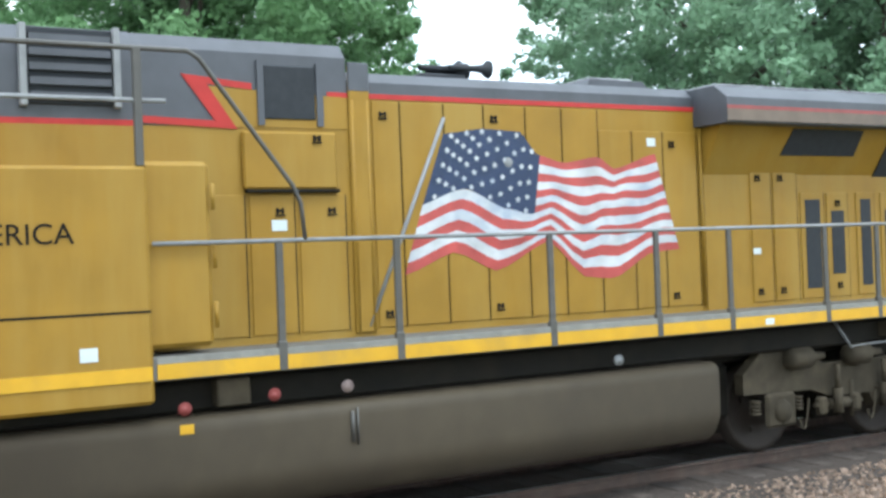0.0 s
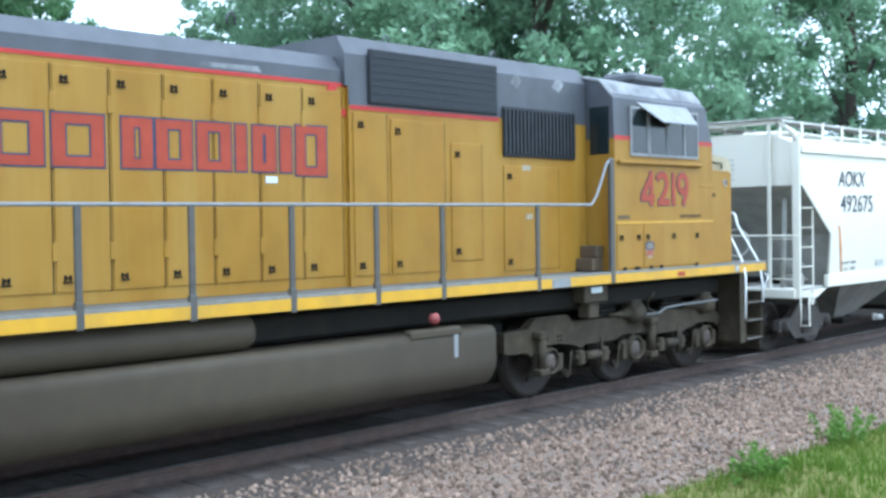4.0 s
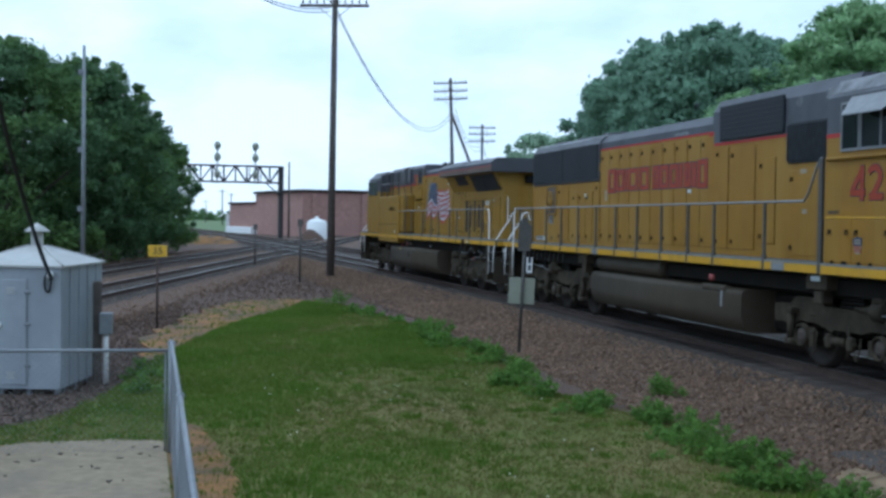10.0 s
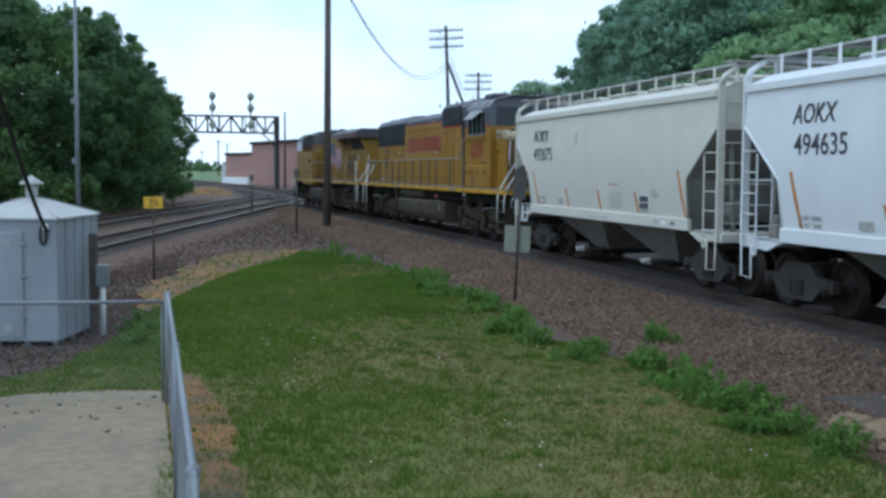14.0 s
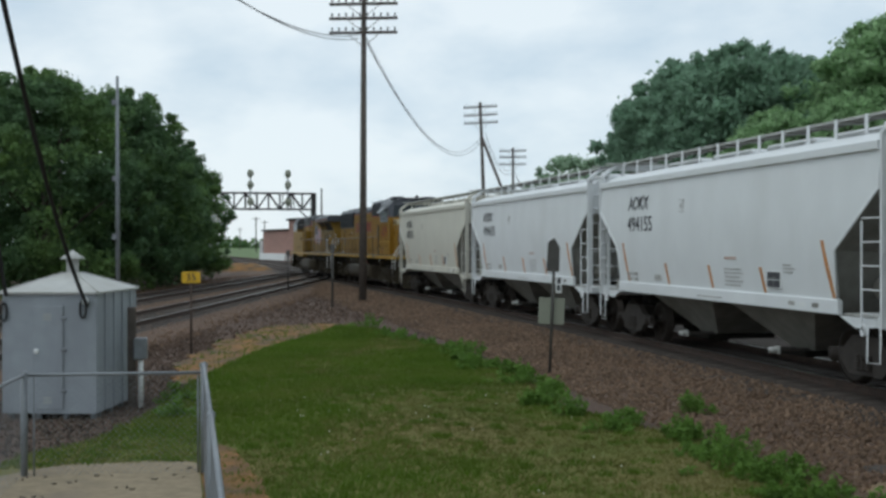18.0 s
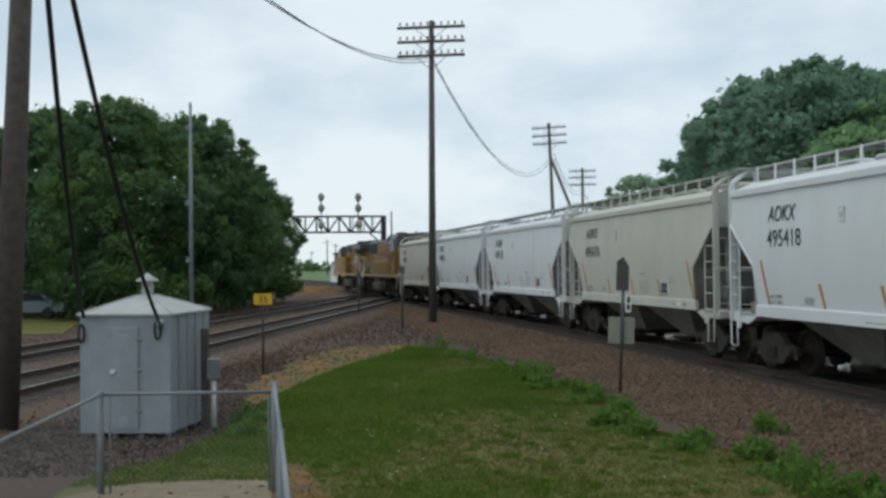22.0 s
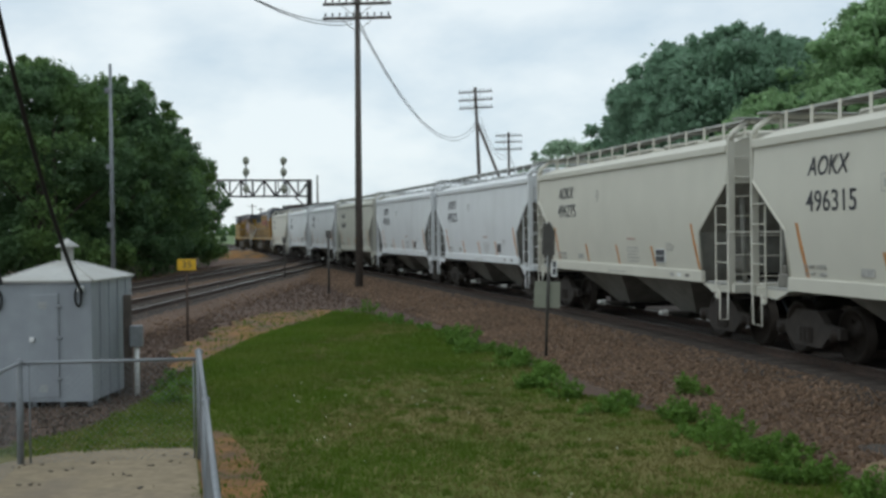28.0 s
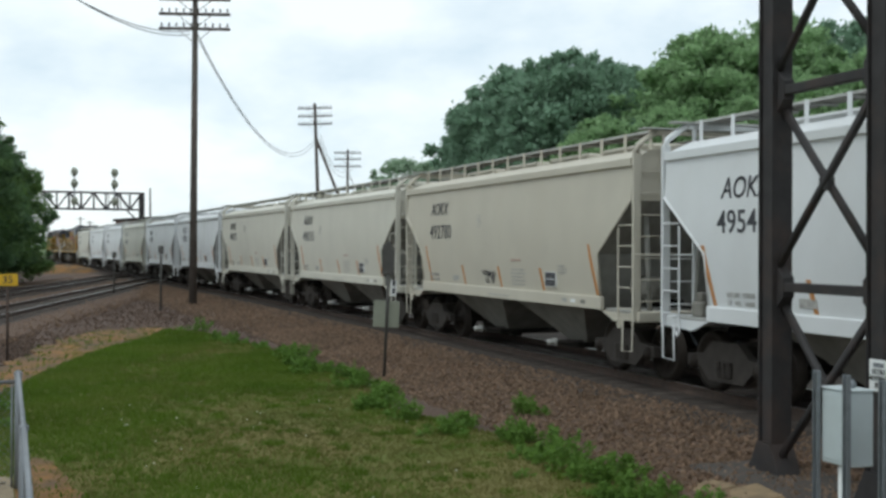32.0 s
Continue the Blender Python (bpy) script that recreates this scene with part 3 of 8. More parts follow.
for off, line, lo, hi, label in ((0, on_line, -130, 420, "main line track under the train"), (4.3, on_line, -130, 420, "second main line track"),
                                 (-0.72, on_cross, -90, 330, "crossing railway track"), (-4.72, on_cross, -90, 330, "second track of the crossing railway")):
    tr = thing("track", "rusty steel rails on dark ties, " + label, "railway track", kind="structure")
    for side in (-0.7525, 0.7525):
        low = 0.0 if line is on_line else -0.006
        r = part("rail", swept([(o, z + low) for o, z in rail_profile(off + side)], lo, hi, 2.5, line), RUST, tr)
        # second track's heads take dark wheel steel to paint the shade under the train
        part("rail_head", swept([(o, z + low) for o, z in head_strip(off + side)], lo, hi, 2.5, line), STEEL if off != 4.3 else WHEEL, r, "worn rail head")
    tie = Shape().cbox(-1.3, 1.3, -0.11, 0.11, -0.30, -0.145, 0.015).mesh("tie", CREOSOTE)
    near = [(u * 0.55, True) for u in range(-36, 110)] if line is on_line else [(u * 0.55, True) for u in range(-10, 120)]
    if line is on_line and off:
        near = []
    for u, _ in near:
        x, y, a = line(u, off)
        o = part("tie", tie, None, tr)
        o.matrix_basis = pose(x, y, 0, 0, 0, math.degrees(a) + random.uniform(-1, 1))
    rest = Shape()
    for u in np.arange(near[-1][0] + 0.55 if near else -20, 230, 0.55):
        x, y, a = line(u, off)
        rest.box(-1.3, 1.3, -0.11, 0.11, -0.30, -0.145, pose(x, y, 0, 0, 0, math.degrees(a)))
    tagged(part("far_ties", rest, CREOSOTE, tr), kind="stuff")

# ---- telegraph poles and wires ----
def telegraph_pole(x, y, top, arms, yaw, lean=0.0, radius=0.16, brace=None, label="tall dark wooden telegraph pole with crossarms"):
    p = thing("telegraph_pole", label, "utility pole", pose(x, y, GROUND - 0.1, 0, lean, yaw), group="telegraph poles along the railway")
    h = top - GROUND + 0.1
    part("pole", Shape().tube([(0, 0, 0), (0, 0, h * 0.5), (0, 0, h)], radius, 12, r1=radius * 0.62), POLE_WOOD, p)
    for z in arms:
        zz = z - GROUND + 0.1
        arm = part("crossarm", Shape().cbox(-1.5, 1.5, -0.17, -0.07, zz - 0.06, zz + 0.06, 0.01), POLE_WOOD, p)
        for k in range(10):
            xx = -1.38 + k * 0.3067
            part("insulator", Shape().lathe([(0.0, 0.20), (0.03, 0.19), (0.045, 0.13), (0.03, 0.11), (0.045, 0.06), (0.014, 0.05), (0.014, -0.02)], pose(xx, -0.12, zz + 0.05), 6), GLASS_D, arm)
        for sgn in (-1, 1):
            part("brace", Shape().tube([(sgn * 0.7, -0.1, zz - 0.04), (0, -0.14, zz - 0.62)], 0.016, 5), POLE_WOOD, p)
    if brace:
        part("push_brace", Shape().tube([(0.0, 0, h * 0.8), (brace, 0, 0.0)], 0.13, 8), POLE_WOOD, p, "leaning brace pole")
    return p


telegraph_pole(5.35, 49.0, 13.05, (12.75, 12.12, 11.5), -16, lean=0.35, radius=0.175)
telegraph_pole(21.65, 97.6, 14.9, (14.45, 13.75, 13.05), -18, lean=-2.0, radius=0.2, brace=4.3, label="dark wooden telegraph pole with a leaning brace")
telegraph_pole(30.2, 122.4, 13.1, (12.7, 12.0, 11.2), -18, radius=0.19)
telegraph_pole(-4.67, 17.9, 10.5, (), 0, lean=2.4, radius=0.215, label="thick brown wooden service pole beside the shed")


def wire(name, a, b, sag, r=0.02, label="thin sagging telegraph wire", seg=18):
    a, b = Vector(a), Vector(b)
    pts = [a.lerp(b, t / seg) - Vector((0, 0, sag * 4 * (t / seg) * (1 - t / seg))) for t in range(seg + 1)]
    return single(name, Shape().tube(pts, r, 5), CABLE, label, "wire")


for k in (0, 1):
    wire("telegraph_wire", (5.5 + 0.1 * k, 49.0, 11.35 - 0.35 * k), (21.4, 97.4, 12.2 - 0.45 * k), 3.2 - 0.2 * k)
    wire("telegraph_wire", (5.2, 48.9, 11.25 + 0.15 * k), (-8.0 - 0.5 * k, 2.0, 11.6), 2.7, 0.018)
    wire("telegraph_wire", (21.6, 97.7, 12.2 - 0.5 * k), (30.2, 122.4, 10.8 - 0.4 * k), 1.4)
    wire("telegraph_wire", (30.2, 122.4, 10.8 - 0.4 * k), (52, 184, 10.5), 2.5)
for a, b, sag in (((-2.07, 8.68, 6.0), (-3.27, 16.86, 1.55), 0.5), ((-2.12, 8.8, 6.1), (-2.13, 16.62, 1.40), 0.5)):
    wire("service_cable", a, b, sag, 0.028, "thick black service cable that drops to the shed")

# ---- steel shed ----
shed = thing("steel_shed", "small pale grey galvanised steel shed with a hipped roof and vent", "shed", pose(-2.47, 17.70, GROUND, 0, 0, -12))
W, Dp, Z0, Z1 = 0.68, 0.95, 0.06, 1.80
part("wall", Shape().box(-W, W, -Dp, -Dp + 0.03, Z0, Z1), SHED, shed)
part("wall", Shape().box(-W, W, Dp - 0.03, Dp, Z0, Z1), SHED, shed)
for x in (-W, W - 0.03):
    part("wall", Shape().box(x, x + 0.03, -Dp + 0.031, Dp - 0.031, Z0, Z1), SHED, shed)
part("floor_frame", Shape().box(-W + 0.04, W - 0.04, -Dp + 0.04, Dp - 0.04, Z0, Z0 + 0.05), GALV, shed)
for k in range(4):
    part("seam", Shape().cbox(W + 0.001, W + 0.02, -Dp + 0.35 + k * 0.40, -Dp + 0.38 + k * 0.40, Z0, Z1 - 0.03, 0.004), SHED, shed)
    part("leg", Shape().cbox(-W + 0.06 + k * 0.40, -W + 0.13 + k * 0.40, -Dp + 0.05, -Dp + 0.12, -0.05, Z0, 0.01), GALV, shed)
    part("leg", Shape().cbox(W - 0.10, W - 0.03, -Dp + 0.25 + k * 0.5, -Dp + 0.32 + k * 0.5, -0.05, Z0, 0.01), GALV, shed)
ov, rz = 0.035, Z1 + 0.26
roof = Shape()
cor = [(-W - ov, -Dp - ov), (W + ov, -Dp - ov), (W + ov, Dp + ov), (-W - ov, Dp + ov)]
roof.v = [(x, y, Z1 - 0.03) for x, y in cor] + [(x, y, Z1) for x, y in cor] + [(0.1 * sx, 0.1 * sy, rz) for sx, sy in ((-1, -1), (1, -1), (1, 1), (-1, 1))]
roof.f = [(i, (i + 1) % 4, 4 + (i + 1) % 4, 4 + i) for i in range(4)] + [(4 + i, 4 + (i + 1) % 4, 8 + (i + 1) % 4, 8 + i) for i in range(4)] + [(8, 9, 10, 11), (3, 2, 1, 0)]
roof.soft = [False] * len(roof.f)
part("roof", roof, SHED_ROOF, shed, "light steel hipped roof")
for i in range(4):
    a, b = Vector((*cor[i], Z1)), Vector(roof.v[8 + i])
    part("roof_rib", Shape().tube([a, b], 0.016, 6), SHED_ROOF, shed)
vent = part("vent", Shape().lathe([(0.09, 0), (0.09, 0.27)], pose(0, 0, rz - 0.05), 14), SHED_ROOF, shed)
part("vent_cap", Shape().lathe([(0.001, 0.39), (0.175, 0.27), (0.175, 0.25), (0.001, 0.25)], pose(0, 0, rz - 0.05), 14), SHED_ROOF, vent)
door = part("door", Shape().cbox(-0.22, 0.20, -Dp - 0.018, -Dp - 0.001, Z0 + 0.06, Z1 - 0.20, 0.006), SHED, shed)
for z in (Z0 + 0.3, 0.95, Z1 - 0.4):
    part("hinge", Shape().cbox(0.17, 0.26, -Dp - 0.026, -Dp - 0.002, z, z + 0.045, 0.008), GALV, door)
part("door_seam", Shape().box(0.202, 0.216, -Dp - 0.012, -Dp - 0.001, Z0 + 0.05, Z1 - 0.18), GALV, door)
part("handle", Shape().cbox(-0.21, -0.14, -Dp - 0.05, -Dp - 0.018, 0.92, 0.99, 0.01), WHITE, door)
for z in (Z0 + 0.15, Z1 - 0.40):
    for k in range(3):
        part("louvre", Shape().cbox(-0.08, 0.04, -Dp - 0.026, -Dp - 0.018, z + k * 0.035, z + 0.018 + k * 0.035, 0.003), SHED_ROOF, door)
part("lamp_bracket", Shape().cbox(0.50, 0.58, -Dp - 0.08, -Dp, Z1 - 0.17, Z1 - 0.08, 0.015), WHITE, shed)
for lx, lz in ((-W + 0.03, 1.52), (0.50, 1.56)):
    part("cable_loop", Shape().tube([(lx + 0.045 * math.sin(a), -Dp - 0.03, lz + 0.13 * math.cos(a)) for a in np.linspace(0, 6.2832, 17)], 0.017, 6), CABLE, shed, "loop of black cable")
m_post = thing("meter_post", "white service post with a grey meter box beside the shed", "meter post", pose(-1.48, 17.75, GROUND))
part("post", Shape().tube([(0, 0, -0.1), (0, 0, 0.95)], 0.04, 8), WHITE, m_post)
part("meter_box", Shape().cbox(-0.10, 0.10, -0.09, 0.07, 0.72, 1.05, 0.015), GALV, m_post, "grey meter box")
part("back_board", Shape().cbox(-0.20, -0.07, 0.02, 0.10, -0.05, 1.52, 0.02), POLE_WOOD, m_post)

# ---- wire fence ----
wf = thing("wire_fence", "grey galvanised chain link fence round a sandy pad", "fence", pose(0, 0, GROUND))


def fence_post(x, y, h=1.12, r=0.036):
    p = part("fence_post", Shape().tube([(x, y, -0.1), (x, y, h)], r, 10), GALV, wf)
    part("cap", Shape().lathe([(r + 0.006, -0.03), (r + 0.006, 0.005), (0.001, 0.03)], pose(x, y, h), 10), GALV, p)
    return p


FENCE = [(-2.55, 3.0), (-2.42, 8.8), (-2.23, 12.37), (-0.37, 12.24), (-0.21, 8.6), (-0.06, 5.0), (-0.02, 2.6)]
for k, (x, y) in enumerate(FENCE):
    fence_post(x, y, 1.12 if k < 3 else 1.19, 0.036 if k < 4 else 0.028)
part("tension_bar", Shape().tube([(-2.13, 12.365, -0.05), (-2.13, 12.365, 1.09)], 0.011, 6), GALV, wf)
part("tension_bar", Shape().tube([(-0.43, 12.245, -0.05), (-0.43, 12.245, 1.09)], 0.011, 6), GALV, wf)
for k_run, ((x0, y0), (x1, y1)) in enumerate(zip(FENCE, FENCE[1:])):
    zr = 1.10 if k_run < 3 else 1.18
    a, b = Vector((x0, y0, 0)), Vector((x1, y1, 0))
    d, n = b - a, (b - a).length
    part("top_rail", Shape().tube([a + Vector((0, 0, zr)), b + Vector((0, 0, zr))], 0.019, 8), GALV, wf)
    w, k, dd = Shape(), -1.1, d / n
    while k < n:
        for sg in (1, -1):
            lo, hi = max(k, 0), min(k + 1.1, n)
            za = lambda q: 0.03 + (q - k) * (zr - 0.05) / 1.1 if sg > 0 else zr - 0.02 - (q - k) * (zr - 0.05) / 1.1
            if hi - lo > 0.05:
                w.tube([a + dd * lo + Vector((0, 0, za(lo))), a + dd * hi + Vector((0, 0, za(hi)))], 0.0013, 3, caps=False)
        k += 0.075
    tagged(part("chain_link", w, GALV, wf, "fine diamond wire mesh"), kind="stuff")

# ---- signs ----
sg = thing("speed_sign", "small yellow 35 speed sign on a thin post", "railway sign", pose(-1.07, 26.5, GROUND, 0, 0, 3))
part("post", Shape().tube([(0, 0.02, -0.1), (0, 0.02, 1.68)], 0.028, 8), RUST, sg)
part("plate", Shape().cbox(-0.21, 0.21, -0.012, 0.0, 1.60, 1.86, 0.004), SIGN_Y, sg)
o = part("numeral", text_mesh("35", 0.23, STENCIL), None, sg)
o.matrix_basis = pose(0, -0.018, 1.73, 90)

mk = thing("milepost_marker", "thin post with a grey sign back and a small white plate", "railway sign", pose(5.90, 20.9, GROUND, -1.5, 2.5, -12))
part("post", Shape().tube([(0, 0, -0.1), (0, 0, 2.4)], 0.03, 8), POST, mk)
part("sign_back", Shape().cbox(-0.26, 0.24, 0.03, 0.045, 0.93, 1.44, 0.006), SIGN_BACK, mk, "square grey back of a sign")
part("target", Shape().prism([(-0.14, 1.95), (0.10, 1.95), (0.10, 2.42), (-0.02, 2.60), (-0.14, 2.50)], -0.045, -0.03, "y"), POST, mk, "dark pointed target plate")
pl = part("number_plate", Shape().cbox(0.05, 0.16, -0.05, -0.036, 1.54, 1.84, 0.004), WHITE, mk, "white plate with dark marks")
for z0, z1 in ((1.72, 1.84), (1.58, 1.69)):
    part("mark", Shape().cbox(0.075, 0.135, -0.056, -0.0505, z0, z1, 0.003), STENCIL, pl)
for x, y, h in ((3.7, 45.0, 2.5), (2.6, 60.0, 2.2)):
    mp = thing("marker_post", "thin dark marker post in the gravel", "marker post", pose(x, y, GROUND))
    part("post", Shape().tube([(0, 0, -0.1), (0, 0, h)], 0.045, 8), POST, mp)
    part("cap", Shape().cbox(-0.1, 0.1, -0.03, 0.03, h - 0.3, h, 0.01), POST, mp)
for x, y, h, r, mt, lab in ((-2.65, 26.0, 6.25, 0.055, GALV, "slim grey radio mast with small brackets"), (-8.8, 59.0, 8.3, 0.12, POLE_WOOD, "dark bare pole in front of the trees"), (10.9, 150.0, 10.0, 0.16, POLE_WOOD, "thin bare pole near the brick building")):
    ms = thing("mast", lab, "mast", pose(x, y, GROUND))
    part("tube", Shape().tube([(0, 0, -0.1), (0, 0, h * 0.6), (0, 0, h)], r, 8, r1=r * 0.6), mt, ms)
    if mt is GALV:
        for z in (3.9, 2.6, 5.6):
            part("bracket", Shape().cbox(-0.12, 0.02, -0.03, 0.03, z, z + 0.12, 0.01), GALV, ms)

# ---- lattice signal bridge beside the camera ----
bridge = thing("signal_bridge", "dark riveted steel signal bridge with laced legs over the tracks", "signal bridge", pose(7.38, 9.66, GROUND))
YL, TOP = 0.87, 8.6


def laced_leg(x, tag_x):
    for y in (-YL, YL):
        leg = part("leg", Shape().cbox(x - 0.10, x + 0.10, y - 0.10, y + 0.10, 0.05, TOP, 0.012), TOWER, bridge)
        for q in (-0.125, 0.105):
            part("flange", Shape().cbox(x - 0.13, x + 0.13, y + q, y + q + 0.02, 0.05, TOP, 0.004), TOWER, leg)
        part("base_plate", Shape().prism([(y - 0.30, 0.02), (y + 0.30, 0.02), (y + 0.127, 0.36), (y - 0.127, 0.36)], x - 0.14, x + 0.14, "x"), TOWER, leg)
    for z in (2.05, 4.15, 6.25, 8.3):
        part("strut", Shape().cbox(x - 0.06, x + 0.05, -YL, YL, z - 0.05, z + 0.05, 0.008), TOWER, bridge)
        for sg2 in (-1, 1):
            part("lacing", Shape().tube([(x + 0.03 * sg2, -YL * sg2, z - 2.0), (x + 0.03 * sg2, YL * sg2, z - 0.06)], 0.045, 4), TOWER, bridge)
        part("cross_plate", Shape().cbox(x - 0.05, x + 0.05, -0.07, 0.07, z - 1.10, z - 0.96, 0.01), TOWER, bridge)
        for sg2 in (-1, 1):
            part("gusset", Shape().prism([(sg2 * (YL - 0.09), z - 0.26), (sg2 * (YL - 0.09), z + 0.26), (sg2 * (YL - 0.24), z + 0.10), (sg2 * (YL - 0.24), z - 0.10)], x - 0.07, x + 0.07, "x"), TOWER, bridge)


laced_leg(0, 0)
laced_leg(16.0, 1)
for y in (-YL, YL):
    for z in (7.2, 8.5):
        part("chord", Shape().cbox(0, 16.0, y - 0.07, y + 0.07, z - 0.08, z + 0.08, 0.01), TOWER, bridge)
    for k in range(12):
        x0 = k * 16 / 12
        zz = (7.2, 8.5) if k % 2 else (8.5, 7.2)
        part("diagonal", Shape().tube([(x0, y, zz[0]), (x0 + 16 / 12, y, zz[1])], 0.045, 5), TOWER, bridge)
for k in range(17):
    part("floor_beam", Shape().cbox(k * 0.99 - 0.03 + 0.05, k * 0.99 + 0.08, -YL - 0.6, YL + 0.2, 7.06, 7.12, 0.006), TOWER, bridge)
part("walkway", Shape().cbox(0.2, 15.9, -YL - 0.6, YL - 0.1, 7.125, 7.16, 0.004), TOWER, bridge)
for x in (11.0, 14.8):
    for k in range(2):
        part("signal_bracket", Shape().tube([(x, -YL - 0.6, 7.1), (x + 0.6 * (k * 2 - 1), -YL - 0.65, 6.2 + k * 0.25)], 0.05, 5), TOWER, bridge)
    part("signal_head", Shape().lathe([(0.0, -0.1), (0.28, -0.1), (0.28, 0.02), (0.1, 0.12), (0.001, 0.14)], pose(x, -YL - 0.65, 6.6, 90), 14), TOWER, bridge)
nb = part("notice_board", Shape().cbox(-0.15, -0.135, -YL - 0.22, -YL + 0.05, 1.13, 1.43, 0.004), WHITE, bridge, "white notice with dark lettering")
part("line", Shape().cbox(-0.156, -0.1505, -YL - 0.155, -YL - 0.015, 1.36, 1.40, 0.002), GALV, nb)
for k, words in enumerate(("RETURN", "MOVEMENT", "BOX")):
    o = part("lettering", text_mesh(words, 0.068, FRAME_DARK, 0.001, 0.001), None, nb)
    o.matrix_basis = pose(-0.1525, -YL - 0.085, 1.315 - 0.062 * k, 90, 0, -90) @ Matrix.Diagonal((0.68, 1, 1, 1))
fd = thing("footing", "broken tan concrete footing under the steel legs", "footing", pose(7.38, 9.72, GROUND))
part("slab", Shape().cbox(-0.72, 0.5, -1.4, 1.45, -0.2, 0.05, 0.04), SLAB, fd, "dark stained top slab")
for k, (x0, y0, w, l, hh, rz) in enumerate(((-1.02, -1.2, 0.58, 0.7, 0.02, 6), (-1.06, -0.48, 0.64, 0.66, 0.05, -8), (-1.08, 0.16, 0.60, 0.50, 0.03, 9), (-0.95, 0.72, 0.44, 0.4, -0.01, -5))):
    part("broken_block", Shape().cbox(-w / 2, w / 2, 0, l, -0.22, 0, 0.06, pose(x0, y0, hh, 4 - 3 * k, -9 - 2 * (k % 2), rz)), CONCRETE, fd, "tan broken concrete edge")
fd2 = thing("footing", "concrete footing under the far legs", "footing", pose(23.38, 9.72, GROUND))
part("slab", Shape().cbox(-0.6, 0.6, -1.2, 1.2, -0.2, 0.06, 0.05), CONCRETE, fd2)

for x, y in ((6.345, 8.03), (6.365, 7.23)):
    cb = thing("trackside_cabinet", "pale grey steel cabinet on galvanised channel posts", "equipment cabinet", pose(x, y, GROUND), group="cabinets at the signal bridge")
    body = part("body", Shape().cbox(-0.125, 0.125, -0.18, 0.18, 0.64, 1.27, 0.012), BOXES, cb)
    part("lid", Shape().cbox(-0.135, 0.135, -0.19, 0.19, 1.27, 1.285, 0.004), BOXES, body)
    part("door_panel", Shape().cbox(-0.132, -0.126, -0.15, 0.15, 0.68, 1.23, 0.003), BOXES, body)
    for q in (-0.225, 0.165):
        ch = part("channel_post", Shape().cbox(-0.185, -0.14, q, q + 0.012, -0.1, 1.42, 0.003), GALV, cb)
        part("channel_web", Shape().cbox(-0.150, -0.138, q + 0.0125, q + 0.047, -0.1, 1.42, 0.003), GALV, ch)
        part("channel_flange", Shape().cbox(-0.185, -0.14, q + 0.0475, q + 0.06, -0.1, 1.42, 0.003), GALV, ch)
    part("conduit", Shape().tube([(-0.04, 0, -0.1), (-0.04, 0, 0.64)], 0.042, 10), WHITE, cb)
    part("fitting", Shape().lathe([(0.05, 0), (0.06, 0.03), (0.04, 0.07), (0.001, 0.08)], pose(0.02, 0, 1.285), 10), GALV, cb)

# ---- far signal bridge over the main line ----
fb = thing("signal_bridge", "far dark steel signal bridge with two signal masts", "signal bridge", pose(9.4, 143.5, GROUND, 0, 0, 5))
Z_LO, Z_HI = 7.0, 9.0
part("leg", Shape().cbox(-0.28, 0.28, -0.5, 0.5, 0, Z_HI + 0.1, 0.03), TOWER, fb)
part("leg", Shape().cbox(-17.28, -16.72, -0.5, 0.5, 0, Z_HI + 0.1, 0.03), TOWER, fb)
for y in (-0.5, 0.5):
    for z in (Z_LO, Z_HI):
        part("chord", Shape().cbox(-17, 0, y - 0.09, y + 0.09, z - 0.1, z + 0.1, 0.02), TOWER, fb)
    for k in range(12):
        x0, x1 = -17 + k * 17 / 12, -17 + (k + 1) * 17 / 12
        part("diagonal", Shape().tube([(x0, y, Z_LO if k % 2 else Z_HI), (x1, y, Z_HI if k % 2 else Z_LO)], 0.075, 5), TOWER, fb)
        part("upright", Shape().cbox(x0 - 0.05, x0 + 0.05, y - 0.04, y + 0.04, Z_LO, Z_HI, 0.01), TOWER, fb)
part("knee_brace", Shape().tube([(-2.0, -0.5, Z_LO), (-0.1, -0.5, Z_LO - 1.7)], 0.09, 5), TOWER, fb)
for x in (-8.0, -3.35):
    hd = part("signal_mast", Shape().tube([(x, -0.9, Z_LO - 0.2), (x, -0.9, 11.6)], 0.09, 8), GALV, fb, "pale signal mast with round heads")
    for z in (7.9, 10.0, 11.4):
        part("signal_head", Shape().lathe([(0.001, -0.25), (0.34, -0.25), (0.42, -0.1), (0.42, 0.1), (0.34, 0.25), (0.001, 0.25)], pose(x, -1.1, z, 90), 16), SIGN_BACK, hd)
        part("back_box", Shape().cbox(x - 0.25, x + 0.25, -1.0, -0.6, z - 0.5, z + 0.5, 0.06), SIGN_BACK, hd)
    for q in (-0.7, 0.7):
        part("cage_post", Shape().cbox(x + q - 0.05, x + q + 0.05, -1.3, -1.2, Z_LO, Z_HI + 0.1, 0.01), TOWER, fb)
    part("cage_floor", Shape().cbox(x - 0.8, x + 0.8, -1.4, -0.5, Z_LO - 0.15, Z_LO - 0.05, 0.02), TOWER, fb)

# ---- brick building, tank and far things ----
bd = thing("brick_building", "long low red brick warehouse with a flat roof", "warehouse", pose(0, 0, GROUND - 0.1))


def block(name, pts, h, mat, parent):
    return part(name, Shape().prism(pts, 0, h, "z"), mat, parent)


